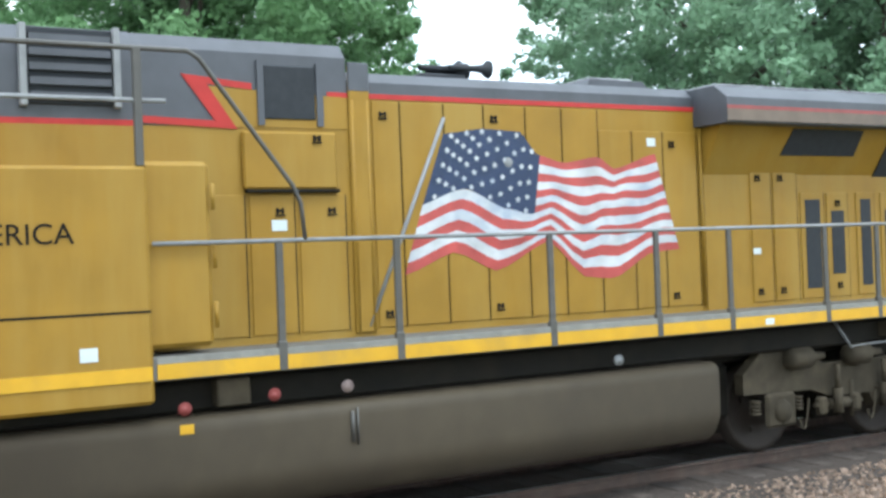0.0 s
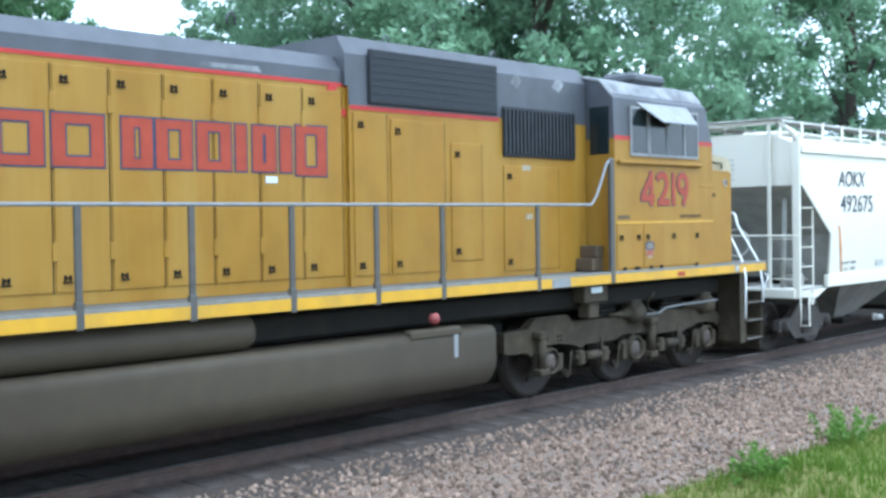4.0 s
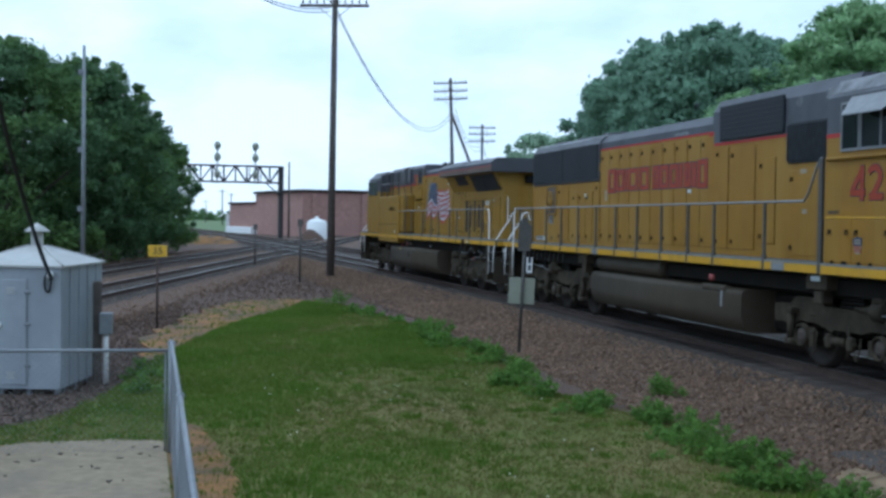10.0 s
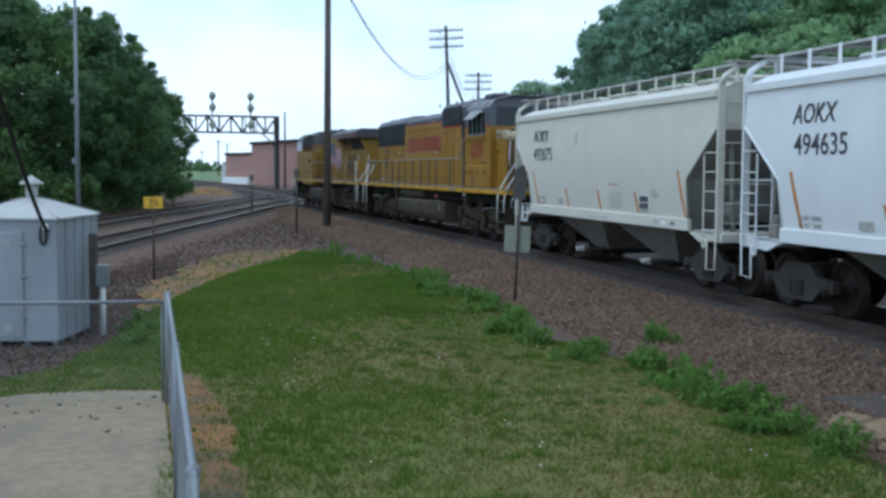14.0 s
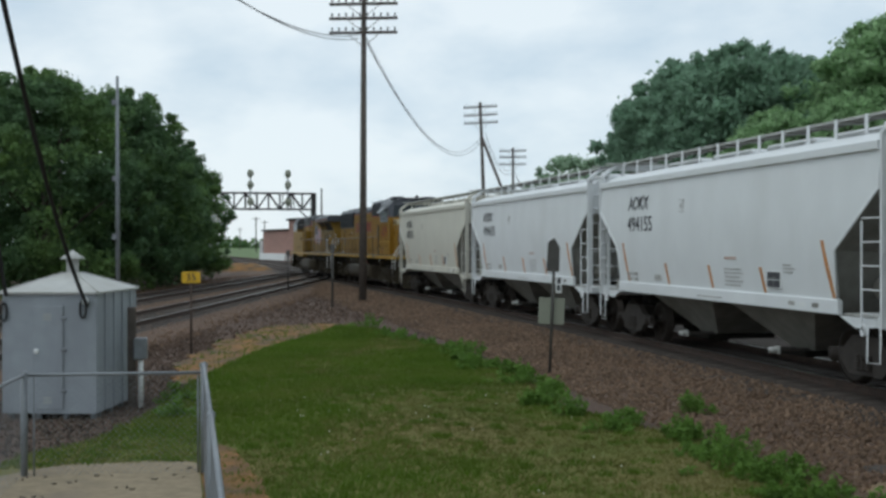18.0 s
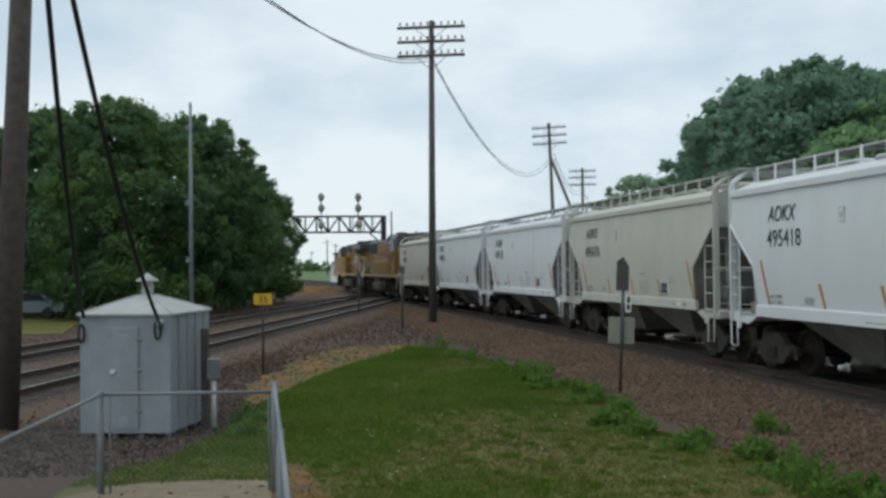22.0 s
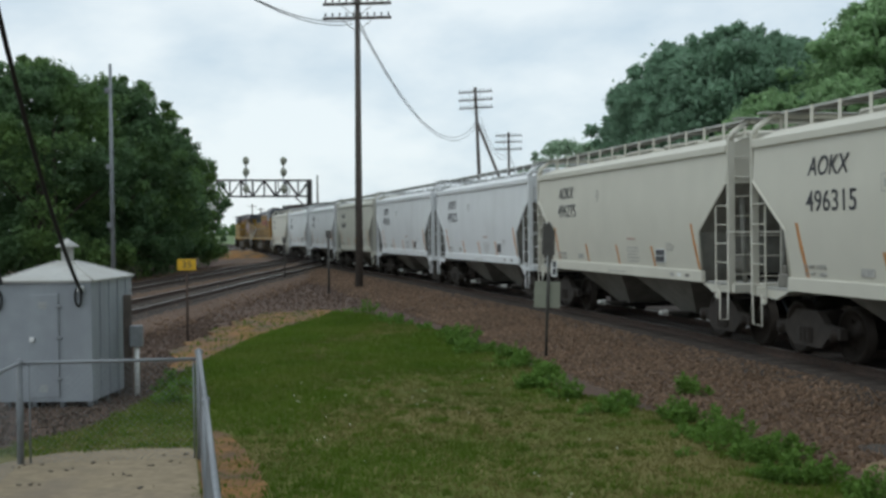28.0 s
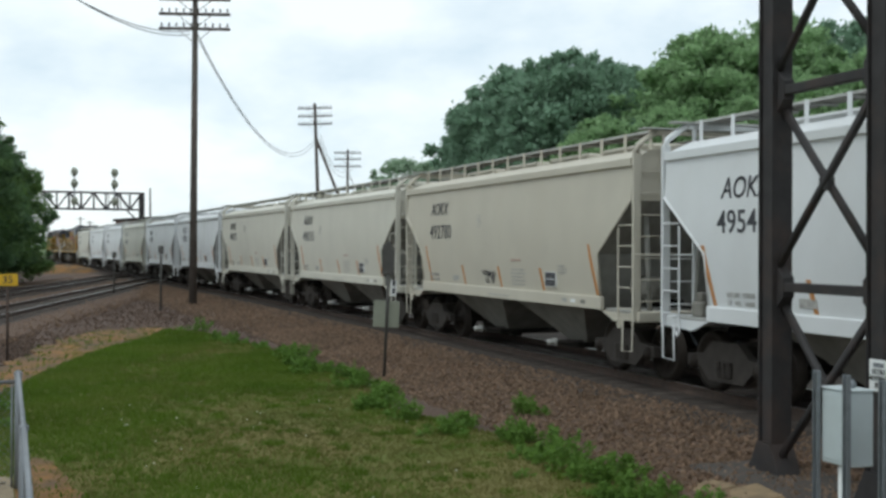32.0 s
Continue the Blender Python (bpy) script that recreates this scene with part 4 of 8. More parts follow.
main = [(14.0, 166.0), (8.2, 187.0), (30.0, 200.0), (62.0, 196.0), (62.0, 172.0)]
block("wall", main, 6.6, BRICK_M, bd)
block("roof_coping", [(13.6, 165.6), (7.8, 187.2), (30, 200.5), (62.4, 196.4), (62.4, 171.6)], 0.35, FRAME_DARK, bd).matrix_basis = pose(0, 0, 6.6)
block("low_wing", [(8.2, 187.0), (4.3, 199.0), (14, 206.0), (18.0, 192.8)], 5.0, BRICK_M, bd)
block("low_wing_coping", [(8.0, 186.8), (4.0, 199.1), (14, 206.4), (18.2, 192.8)], 0.3, FRAME_DARK, bd).matrix_basis = pose(0, 0, 5.0)
for k in range(5):
    x0 = 15.5 + k * 7.5
    part("pilaster", Shape().cbox(x0, x0 + 0.7, 165.9 + k * 0.94, 166.6 + k * 0.94, 0, 6.5, 0.02), BRICK_M, bd)
part("roof_vent", Shape().cbox(30, 32, 176, 178, 6.6, 7.5, 0.05), FRAME_DARK, bd)
part("loading_dock", Shape().cbox(-0.6, 0.6, -6.5, 6.5, 0, 1.2, 0.03, pose(6.1, 192.3, 0, 0, 0, 17)), WHITE, bd, "low white dock wall")
part("white_door", Shape().cbox(-0.3, 0.3, -0.3, 0.3, 0, 3.4, 0.03, pose(4.0, 199.4, 0)), WHITE, bd)
tk = thing("storage_tank", "small white round tank with a domed top", "tank", pose(13.6, 139.5, GROUND))
part("body", Shape().lathe([(1.25, 0), (1.25, 2.1), (0.9, 2.4), (0.2, 2.6), (0.001, 2.6)], pose(0, 0, 0), 20), WHITE, tk)
part("hatch", Shape().lathe([(0.25, 0), (0.25, 0.3), (0.001, 0.33)], pose(0, 0, 2.55), 12), WHITE, tk)
single("gravel_heap", Shape().lathe([(1.9, 0), (1.2, 0.75), (0.4, 1.35), (0.001, 1.45)], pose(12.2, 133, GROUND - 0.1), 14), YARD, "small heap of brown gravel", "gravel heap")
single("earth_mound", Shape().lathe([(3.2, 0), (2.2, 0.5), (0.8, 0.85), (0.001, 0.9)], pose(0.6, 112, GROUND - 0.1), 18), DRY, "low dry earth mound between the tracks", "mound")
ys = thing("yellow_marker", "small yellow track marker far down the line", "track marker", pose(-3.6, 150, GROUND))
part("post", Shape().tube([(0, 0, 0), (0, 0, 1.3)], 0.08, 6), POST, ys)
part("panel", Shape().cbox(-0.6, 0.6, -0.05, 0.05, 0.6, 1.5, 0.03), SIGN_Y, ys)
for x, y, h in ((6.5, 420, 13), (11.0, 480, 13), (1.0, 620, 12)):
    dp = thing("utility_pole", "distant wooden utility pole", "utility pole", pose(x, y, GROUND))
    part("pole", Shape().tube([(0, 0, 0), (0, 0, h)], 0.22, 6), POLE_WOOD, dp)
    part("crossarm", Shape().cbox(-1.6, 1.6, -0.1, 0.1, h - 0.9, h - 0.7, 0.02), POLE_WOOD, dp)

# white sided house behind the trees
hs = thing("house", "white sided house with a grey shingle roof behind the trees", "house", pose(43.0, -27.5, GROUND - 1.25, 0, 0, -60))
part("wall", Shape().box(-5, 5, -3.5, 3.5, 0, 2.7), WHITE, hs)
rf = Shape()
rf.v = [(-5.4, -3.9, 2.65), (5.4, -3.9, 2.65), (5.4, 3.9, 2.65), (-5.4, 3.9, 2.65), (-5.4, 0, 3.75), (5.4, 0, 3.75)]
rf.f, rf.soft = [(0, 1, 5, 4), (2, 3, 4, 5), (0, 4, 3), (1, 2, 5), (3, 2, 1, 0)], [False] * 5
part("roof", rf, ROOF_GREY, hs)
for k in range(9):
    part("siding_board", Shape().cbox(-5.03, 5.03, -3.53, -3.505, 0.1 + k * 0.28, 0.36 + k * 0.28, 0.01), WHITE, hs)
    part("siding_board", Shape().cbox(-5.03, -5.005, -3.5, 3.5, 0.1 + k * 0.28, 0.36 + k * 0.28, 0.01), WHITE, hs)
for x in (-2.5, 1.6):
    w = part("window", Shape().cbox(x, x + 1.0, -3.58, -3.535, 1.0, 2.2, 0.02), GLASS_D, hs)
    part("frame", Shape().box(x - 0.08, x + 1.08, -3.575, -3.54, 0.92, 0.99).box(x - 0.08, x + 1.08, -3.575, -3.54, 2.21, 2.28), WHITE, w)

BRICK_T = material("tan_brick_wall", (0.40, 0.255, 0.195), 0.9, grain=5, vary=0.2, stain=0.6, bump=0.2, second=(0.34, 0.215, 0.165))
h2 = thing("house", "tan brick house with a white gable behind the railway", "house", pose(48.3, -35.6, GROUND - 0.5, 0, 0, -126))
part("wall", Shape().prism([(-2.6, 0), (2.6, 0), (2.6, 4.75), (-2.6, 4.75)], 0, 7, "y"), BRICK_T, h2)
part("gable", Shape().prism([(-2.2, 4.75), (2.2, 4.75), (0, 5.75)], -0.02, 7, "y"), WHITE, h2, "white boarded gable")
for sx in (-1, 1):
    part("roof", Shape().prism([(sx * 2.75, 4.66), (sx * 2.75, 4.76), (0, 5.96), (0, 5.86)], -0.25, 7.2, "y"), ROOF_GREY, h2)
    part("barge_board", Shape().prism([(sx * 2.77, 4.62), (sx * 2.77, 4.78), (0, 5.98), (0, 5.82)], -0.31, -0.26, "y"), WHITE, h2)
wd = part("window", Shape().cbox(-0.25, 0.25, -0.035, -0.025, 4.95, 5.35, 0.004), GLASS_D, h2)
part("frame", Shape().box(-0.32, 0.32, -0.045, -0.036, 4.88, 4.94).box(-0.32, 0.32, -0.045, -0.036, 5.36, 5.42), WHITE, wd)

# parked car under the trees
car = thing("parked_car", "silver car parked in the shade under the trees", "car", pose(-14.4, 60.5, GROUND, 0, 0, 78))
CAR = material("silver_car_paint", (0.15, 0.18, 0.21), 0.3, 0.3, grain=4, vary=0.05, bump=0)
part("body", Shape().prism([(-2.2, 0.35), (2.2, 0.35), (2.25, 0.7), (1.2, 0.9), (0.6, 1.42), (-0.9, 1.45), (-1.5, 0.95), (-2.2, 0.85)], -0.85, 0.85, "x"), CAR, car)
for sx in (-0.86, 0.845):
    part("window", Shape().prism([(-1.3, 0.95), (1.0, 0.93), (0.5, 1.36), (-0.8, 1.38)], sx, sx + 0.015, "x"), GLASS_D, car)
for y in (-1.35, 1.4):
    for x in (-0.87, 0.67):
        part("wheel", Shape().lathe([(0.001, 0), (0.2, 0), (0.32, 0.02), (0.32, 0.18), (0.2, 0.2), (0.001, 0.2)], pose(x, y, 0.32, 0, 90), 16), BLACK, car)


# ---- trees ----
def leaf_cloud(clumps, per, size, rnd, flat=0.6, three=False):
    """Many small leaves, in clumps of (centre, radius)."""
    cs = np.array([(*c, r) for c, r in clumps])
    c = np.repeat(cs, per, axis=0)
    n = len(c)
    d = rnd.normal(size=(n, 3))
    d /= np.linalg.norm(d, axis=1)[:, None]
    far = np.where(rnd.random(n) < 0.7, rnd.random(n) ** 0.45, 0.55 + 0.75 * rnd.random(n) ** 2)     # a dense heart and loose outer sprays
    p = c[:, :3] + d * (c[:, 3] * far)[:, None] * np.array([1, 1, flat + 0.2])
    a = rnd.normal(size=(n, 3))
    a /= np.linalg.norm(a, axis=1)[:, None]
    b = np.cross(a, d + rnd.normal(size=(n, 3)) * 0.5)
    b /= np.linalg.norm(b, axis=1)[:, None] + 1e-9
    sz = size * (0.6 + 0.8 * rnd.random(n))[:, None]
    if three:
        v = np.stack([p - a * sz, p + b * sz * 0.8, p + a * sz], 1).reshape(-1, 3)
        s = Shape()
        s.v = [tuple(q) for q in v.tolist()]
        s.f = [(3 * i, 3 * i + 1, 3 * i + 2) for i in range(n)]
        return s
    v = np.stack([p - a * sz, p + b * sz * 0.55, p + a * sz, p - b * sz * 0.55], 1).reshape(-1, 3)
    s = Shape()
    s.v = [tuple(q) for q in v.tolist()]
    s.f = [(4 * i, 4 * i + 1, 4 * i + 2, 4 * i + 3) for i in range(n)]
    return s


def cloud_mesh(name, s, mat):
    me = bpy.data.meshes.new(name)
    me.from_pydata(s.v, [], s.f)
    me.materials.append(mat)
    return me


def tree(seed, h, base, radius, mat, label, clumps=110, per=110, leaf=0.17, three=False, lump=1.0):
    rnd = np.random.default_rng(seed)
    t = thing("tree", label, "tree", group="trees along the railway")
    s = Shape().tube([(0, 0, -0.2), (0.1, 0.05, h * 0.25), (0.0, 0.1, h * 0.55), (0.15, 0.0, h * 0.85)], h * 0.025, 10, r1=h * 0.006)
    part("trunk", s, BARK, t)
    cl = []
    for k in range(clumps):
        q = (k + 0.5) / clumps
        z = base + (h - base) * (0.04 + 0.94 * rnd.random())
        f = (z - base) / (h - base)
        w = radius * (1.25 * math.sin(math.pi * min(1, 0.16 + 0.84 * f)) ** 0.6) * (0.82 + 0.3 * rnd.random())
        ang = rnd.random() * 2 * math.pi
        rr = w * (0.35 + 0.65 * rnd.random() ** 0.5)
        c = (rr * math.cos(ang), rr * math.sin(ang), z)
        cl.append((c, radius * lump * (0.16 + 0.16 * rnd.random())))
        if k % 14 == 0:
            z0 = max(h * 0.15, z - rr * 0.8)
            part("limb", Shape().tube([(0.05, 0.05, z0), (c[0] * 0.5, c[1] * 0.5, (z0 + z) / 2 + 0.2), c], h * 0.008, 5, r1=h * 0.002), BARK, t)
    for k in range(clumps // 3):      # tufts that stand out of the crown
        f = 0.08 + 0.92 * rnd.random()
        w = radius * (1.25 * math.sin(math.pi * min(1, 0.16 + 0.84 * f)) ** 0.6) * (0.98 + 0.16 * rnd.random())
        ang = rnd.random() * 2 * math.pi
        cl.append(((w * math.cos(ang), w * math.sin(ang), base + (h - base) * (f + 0.05 * rnd.random())), radius * (0.06 + 0.07 * rnd.random())))
    part("crown", cloud_mesh("crown", leaf_cloud(cl, per, leaf, rnd, three=three), mat), mat, t)
    return t


def plant(proto, az, d, scale=1.0, turn=0.0, first=False, wide=1.0):
    a = radians(az)
    m = pose(-math.sin(a) * d, math.cos(a) * d, GROUND - 0.1, 0, 0, turn) @ Matrix.Diagonal((scale * wide, scale * wide, scale, 1))
    if first:
        proto.matrix_basis = m
        return proto
    return copy_thing(proto, m)


T_NEAR = tree(1, 15.0, 1.2, 4.6, LEAF_A, "tall full green leafy tree behind the railway", 300, 200, 0.13, True, lump=0.85)
T_SILVER = tree(2, 16.0, 2.5, 4.4, LEAF_C, "tall pale green poplar with gaps in its crown", 260, 165, 0.125, True, lump=0.78)
T_DARK = tree(3, 13.0, 0.2, 4.6, LEAF_B, "dense dark green tree with leaves down to the ground", 330, 105, 0.18, True, lump=0.8)
T_FAR = tree(4, 15.0, 0.8, 4.8, LEAF_D, "rounded dark green tree in the row behind the train", 330, 100, 0.22, True, lump=0.8)
T_LOW = tree(6, 14.0, 0.4, 4.8, LEAF_A, "low bushy green tree behind the railway", 130, 110, 0.24, True)
plant(T_NEAR, -107.3, 34, 1.05, 20, True)
for az, d, sc, tu in ((-111.3, 40, 1.0, 95), (-103.5, 40, 0.85, 160), (-97.5, 47, 0.72, 210), (-121.6, 52, 0.62, 300), (-117.0, 54, 0.7, 30)):
    plant(T_NEAR, az, d, sc, tu)
plant(T_SILVER, -134.2, 36, 1.08, 0, True)
for az, d, sc, tu in ((-130.9, 44, 0.92, 200), (-141.5, 33, 0.95, 80), (-147.0, 40, 1.0, 150), (-156.5, 46, 0.95, 40), (-163.0, 50, 1.0, 10)):
    plant(T_SILVER, az, d, sc, tu)
for az, d, sc, tu in ((-137.0, 46, 0.62, 50), (-143.0, 48, 0.6, 120), (-150.0, 56, 0.62, 260), (-129.5, 48, 0.62, 10)):
    plant(T_LOW, az, d, sc, tu)
# these crowns carry painted haze in their leaf colour
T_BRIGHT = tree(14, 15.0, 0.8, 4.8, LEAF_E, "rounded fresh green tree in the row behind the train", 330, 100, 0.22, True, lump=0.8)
T_PALE = tree(15, 15.0, 0.8, 4.6, LEAF_F, "small green tree far along the railway, paled for haze", 160, 90, 0.26, True, lump=0.9)
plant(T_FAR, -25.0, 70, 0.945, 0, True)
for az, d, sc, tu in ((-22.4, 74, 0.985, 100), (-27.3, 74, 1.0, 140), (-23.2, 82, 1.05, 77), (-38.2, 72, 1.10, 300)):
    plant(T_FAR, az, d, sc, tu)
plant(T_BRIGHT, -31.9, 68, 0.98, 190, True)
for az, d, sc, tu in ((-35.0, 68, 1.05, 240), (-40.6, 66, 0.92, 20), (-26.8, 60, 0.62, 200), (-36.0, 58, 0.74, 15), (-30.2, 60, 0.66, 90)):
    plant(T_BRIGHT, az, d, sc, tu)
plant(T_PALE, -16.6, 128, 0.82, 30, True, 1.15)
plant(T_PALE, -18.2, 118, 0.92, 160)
for az, d, sc, tu in ((-99.0, 46, 0.48, 70), (-103.5, 46, 0.45, 150), (-107.0, 44, 0.45, 250), (-111.0, 46, 0.5, 330)):
    plant(T_LOW, az, d, sc, tu)
plant(T_LOW, -108.3, 31, 0.40, 40, True)
plant(T_FAR, -20.6, 82, 0.90, 60, False, 0.66)
plant(T_DARK, 9.2, 60, 0.85, 0, True)
for az, d, sc, tu in ((2.8, 84, 0.77, 40), (4.3, 76, 0.90, 90), (5.9, 66, 1.0, 150), (12.4, 72, 1.09, 210), (15.8, 70, 0.98, 260), (19.5, 66, 1.05, 300), (4.0, 95, 0.68, 10)):
    plant(T_DARK, az, d, sc, tu)
rnd = np.random.default_rng(9)
cl = [((float(rnd.uniform(-700, 700)), float(rnd.uniform(1080, 1140)), float(rnd.uniform(1, 5))), float(rnd.uniform(4, 9))) for _ in range(500)]
me = cloud_mesh("far_woods", leaf_cloud(cl, 16, 2.6, rnd), LEAF_B)
tagged(new("far_woods", me), "low distant line of woods on the horizon", "woods", kind="stuff")

# ---- weeds, grass and stones ----
rnd = np.random.default_rng(12)
WEEDS = [(4.9, 24.3, 0.7, 0.55), (4.95, 19.2, 0.55, 0.45), (4.5, 16.6, 0.45, 0.4), (5.0, 17.6, 0.4, 0.4), (6.45, 15.3, 0.3, 0.5), (5.25, 11.4, 0.6, 0.5), (5.45, 12.1, 0.6, 0.52), (5.65, 10.9, 0.45, 0.35), (5.35, 9.7, 0.5, 0.4), (5.5, 13.4, 0.4, 0.32),
         (5.5, 8.8, 0.5, 0.4), (4.6, 21.8, 0.5, 0.4), (5.3, 14.6, 0.4, 0.3), (3.9, 33.5, 0.6, 0.5), (-1.0, 18.2, 0.4, 0.35), (-0.9, 16.4, 0.35, 0.3), (5.7, -10.5, 0.6, 0.45), (5.8, -13.0, 0.7, 0.5), (5.6, -16.0, 0.8, 0.5)]
edge = random.Random(31)
for k in range(17):
    t_e = k / 16
    y = 10.0 + 20 * t_e ** 1.1
    WEEDS.append((float(np.interp(y, [9.3, 11.1, 13.2, 16.4, 19.2, 24.6, 29.5, 33.1], [5.45, 5.6, 5.45, 4.75, 4.95, 4.9, 4.3, 3.7])) + edge.uniform(-0.35, 0.3), y + edge.uniform(-0.3, 0.3), edge.uniform(0.25, 0.5), edge.uniform(0.2, 0.45)))
for x, y, r, h in WEEDS:
    r, h = r * 0.85, h * 0.72
    w = thing("weed_clump", "leafy green weeds at the edge of the ballast", "weeds", pose(x, y, GROUND), group="weeds along the ballast")
    tips = []
    for _ in range(14):
        a, b = rnd.normal(size=2) * r * 0.42
        top = h * float(rnd.uniform(0.5, 1.15)) * math.exp(-(a * a + b * b) / (r * r) * 0.8)
        part("stem", Shape().tube([(a * 0.6, b * 0.6, -0.03), (a * 0.85, b * 0.85, top * 0.6), (a * 1.1, b * 1.1, top)], 0.006, 3, r1=0.002), WEED, w)
        for q in (0.3, 0.5, 0.7, 0.85, 1.0):
            tips.append(((float(a * (0.6 + 0.5 * q)), float(b * (0.6 + 0.5 * q)), top * q), 0.05 + 0.05 * (1 - q)))
    part("leaves", cloud_mesh("leaves", leaf_cloud(tips, 9, 0.034, rnd, 0.9, True), WEED), None, w)


def grass(n, xs, ys, poly, tall, seed, half=0.012):
    """Short blades; faded where the lawn is worn, thinnest towards the ballast near the bridge."""
    g = np.random.default_rng(seed)
    vs, fs, kinds = [], [], []
    while len(fs) < n:
        x, y = float(g.uniform(*xs)), float(g.uniform(*ys))
        if not inside(x, y, poly) or (-3.0 < x < -0.36 and y < 12.85) or (poly is not path and inside(x, y, path) and g.random() < 0.9):
            continue
        broad = noise.noise(Vector((x * 0.42, y * 0.30, 1.7)))
        fine = noise.noise(Vector((x * 2.1, y * 1.4, 6.3)))
        worn = 0.12 + 0.5 * broad if y < 0 else 0.34 + 1.1 * broad + 0.3 * fine + 0.10 * (x - 1.8) - 0.035 * (y - 16)
        clump = noise.noise(Vector((x * 3.4, y * 3.4, 2.9)))
        if worn > 0.35 and clump < 0.12 and g.random() < 0.30:
            continue
        h = tall * float(g.uniform(0.5, 1.3)) * (1.0 - 0.3 * min(1.0, max(0.0, worn)) + (0.5 if clump > 0.3 else 0.0))
        dry = g.random() < worn and clump < 0.3
        for _ in range(3):
            a, dx, dy = float(g.uniform(0, 6.283)), float(g.normal() * 0.03), float(g.normal() * 0.03)
            ox, oy = float(g.normal() * 0.03), float(g.normal() * 0.03)
            k = len(vs)
            vs += [(x + ox - half * math.cos(a), y + oy - half * math.sin(a), GROUND), (x + ox + half * math.cos(a), y + oy + half * math.sin(a), GROUND), (x + ox + dx, y + oy + dy, GROUND + 0.02 + h)]
            fs.append((k, k + 1, k + 2))
            kinds.append(1 if dry else 0)
    me = bpy.data.meshes.new("grass")
    me.from_pydata(vs, [], fs)
    me.materials.append(GRASS)
    me.materials.append(DRY_GRASS)
    me.polygons.foreach_set("material_index", kinds)
    return tagged(new("grass", me), "short uneven green grass of the lawn", "grass", kind="stuff")


grass(240000, (-6, 6.2), (6.5, 35), [(x + (0.15 if x > 3 else 0), y) for x, y in LAWN_EDGE], 0.046, 5, 0.010)
grass(1800, (-1.5, 4), (20, 36), rim, 0.05, 15, 0.016)
grass(500, (-0.5, 0.4), (8, 14.2), path, 0.05, 16, 0.014)
grass(36000, (2.5, 6.2), (-22, -6), LAWN_EDGE, 0.10, 6, 0.008)


def stones(n, place, size, seed, name="ballast_stones", label="loose angular pinkish ballast stones"):
    g = np.random.default_rng(seed)
    ico = np.array([(0, 0, 1), (0.9, 0, 0.1), (0.1, 0.95, -0.1), (-0.9, 0.1, 0.15), (0, -0.9, 0), (0.1, 0, -0.8)])
    tri = [(0, 1, 2), (0, 2, 3), (0, 3, 4), (0, 4, 1), (5, 2, 1), (5, 3, 2), (5, 4, 3), (5, 1, 4)]
    vs, fs = [], []
    for i in range(n):
        x, y, z = place(g)
        r = size * float(g.uniform(0.5, 1.5))
        q = Euler(g.uniform(0, 6.28, 3)).to_matrix()
        pts = (ico * g.uniform(0.7, 1.3, (6, 1)) * r * np.array([1, 0.8, 0.65])) @ np.array(q).T + np.array([x, y, z + r * 0.25])
        vs += [tuple(p) for p in pts.tolist()]
        fs += [tuple(6 * i + k for k in t) for t in tri]
    me = bpy.data.meshes.new(name)
    me.from_pydata(vs, [], fs)
    me.materials.append(STONE_P)
    return tagged(new(name, me), label, "stones", kind="stuff")


STONE_P = leaf_material("ballast_stones_mixed", (0.275, 0.190, 0.130), 0.40)


def bed_place(lo, hi, o0, o1):
    def f(g):
        u, o = float(g.uniform(lo, hi)), float(g.uniform(o0, o1))
        x, y, _ = on_line(u, o)
        z = np.interp(o, [-5.3, -4.4, -2.2, 7.0], [GROUND - 0.06, GROUND + 0.01, -0.17, -0.17])
        return x, y, float(z)
    return f


stones(24000, bed_place(5, 34, -5.0, -1.5), 0.036, 21)
def cross_place(g):
    x, y, _ = on_cross(float(g.uniform(-8, 70)), float(g.uniform(-8.4, 2.6)))
    return x, y, -0.185


stones(16000, cross_place, 0.036, 27)
stones(12000, bed_place(34, 75, -5.2, -1.6), 0.045, 24)
STONE_P = leaf_material("pale_ballast_stones", (0.355, 0.262, 0.200), 0.55)
stones(24000, bed_place(-26, 5, -5.0, -1.5), 0.036, 22)
STONE_P = leaf_material("brown_gravel_stones", (0.185, 0.132, 0.102), 0.5)
stones(5000, lambda g: (float(g.uniform(-3.4, -0.6)) + 0.0, float(g.uniform(19, 33)), GROUND - 0.02), 0.032, 26, "gravel_stones", "loose brown gravel on the bare soil")
stones(9000, lambda g: (float(g.uniform(-3.5, 5.5)), float(g.uniform(28, 62)), GROUND - 0.02), 0.04, 25, "gravel_stones", "loose brown gravel between the railway lines")
FLOWER = material("white_clover", (0.6, 0.6, 0.46), 0.8, grain=30, vary=0.1, bump=0)
g = random.Random(77)
s = Shape()
for _ in range(34):
    x, y = g.uniform(0.5, 5.0), g.uniform(8.5, 18)
    s.lathe([(0.001, 0.0), (0.011, 0.005), (0.011, 0.015), (0.001, 0.02)], pose(x, y, GROUND + 0.045), 5)
single("clover_flowers", s, FLOWER, "tiny white clover flowers scattered in the lawn", "flowers", kind="stuff")
STONE_P = leaf_material("shed_gravel_stones", (0.160, 0.126, 0.100), 0.5)
stones(5000, lambda g: (float(g.uniform(-5.0, -0.8)), float(g.uniform(13.8, 22)), GROUND - 0.02), 0.03, 23, "gravel_stones", "loose grey gravel round the shed")

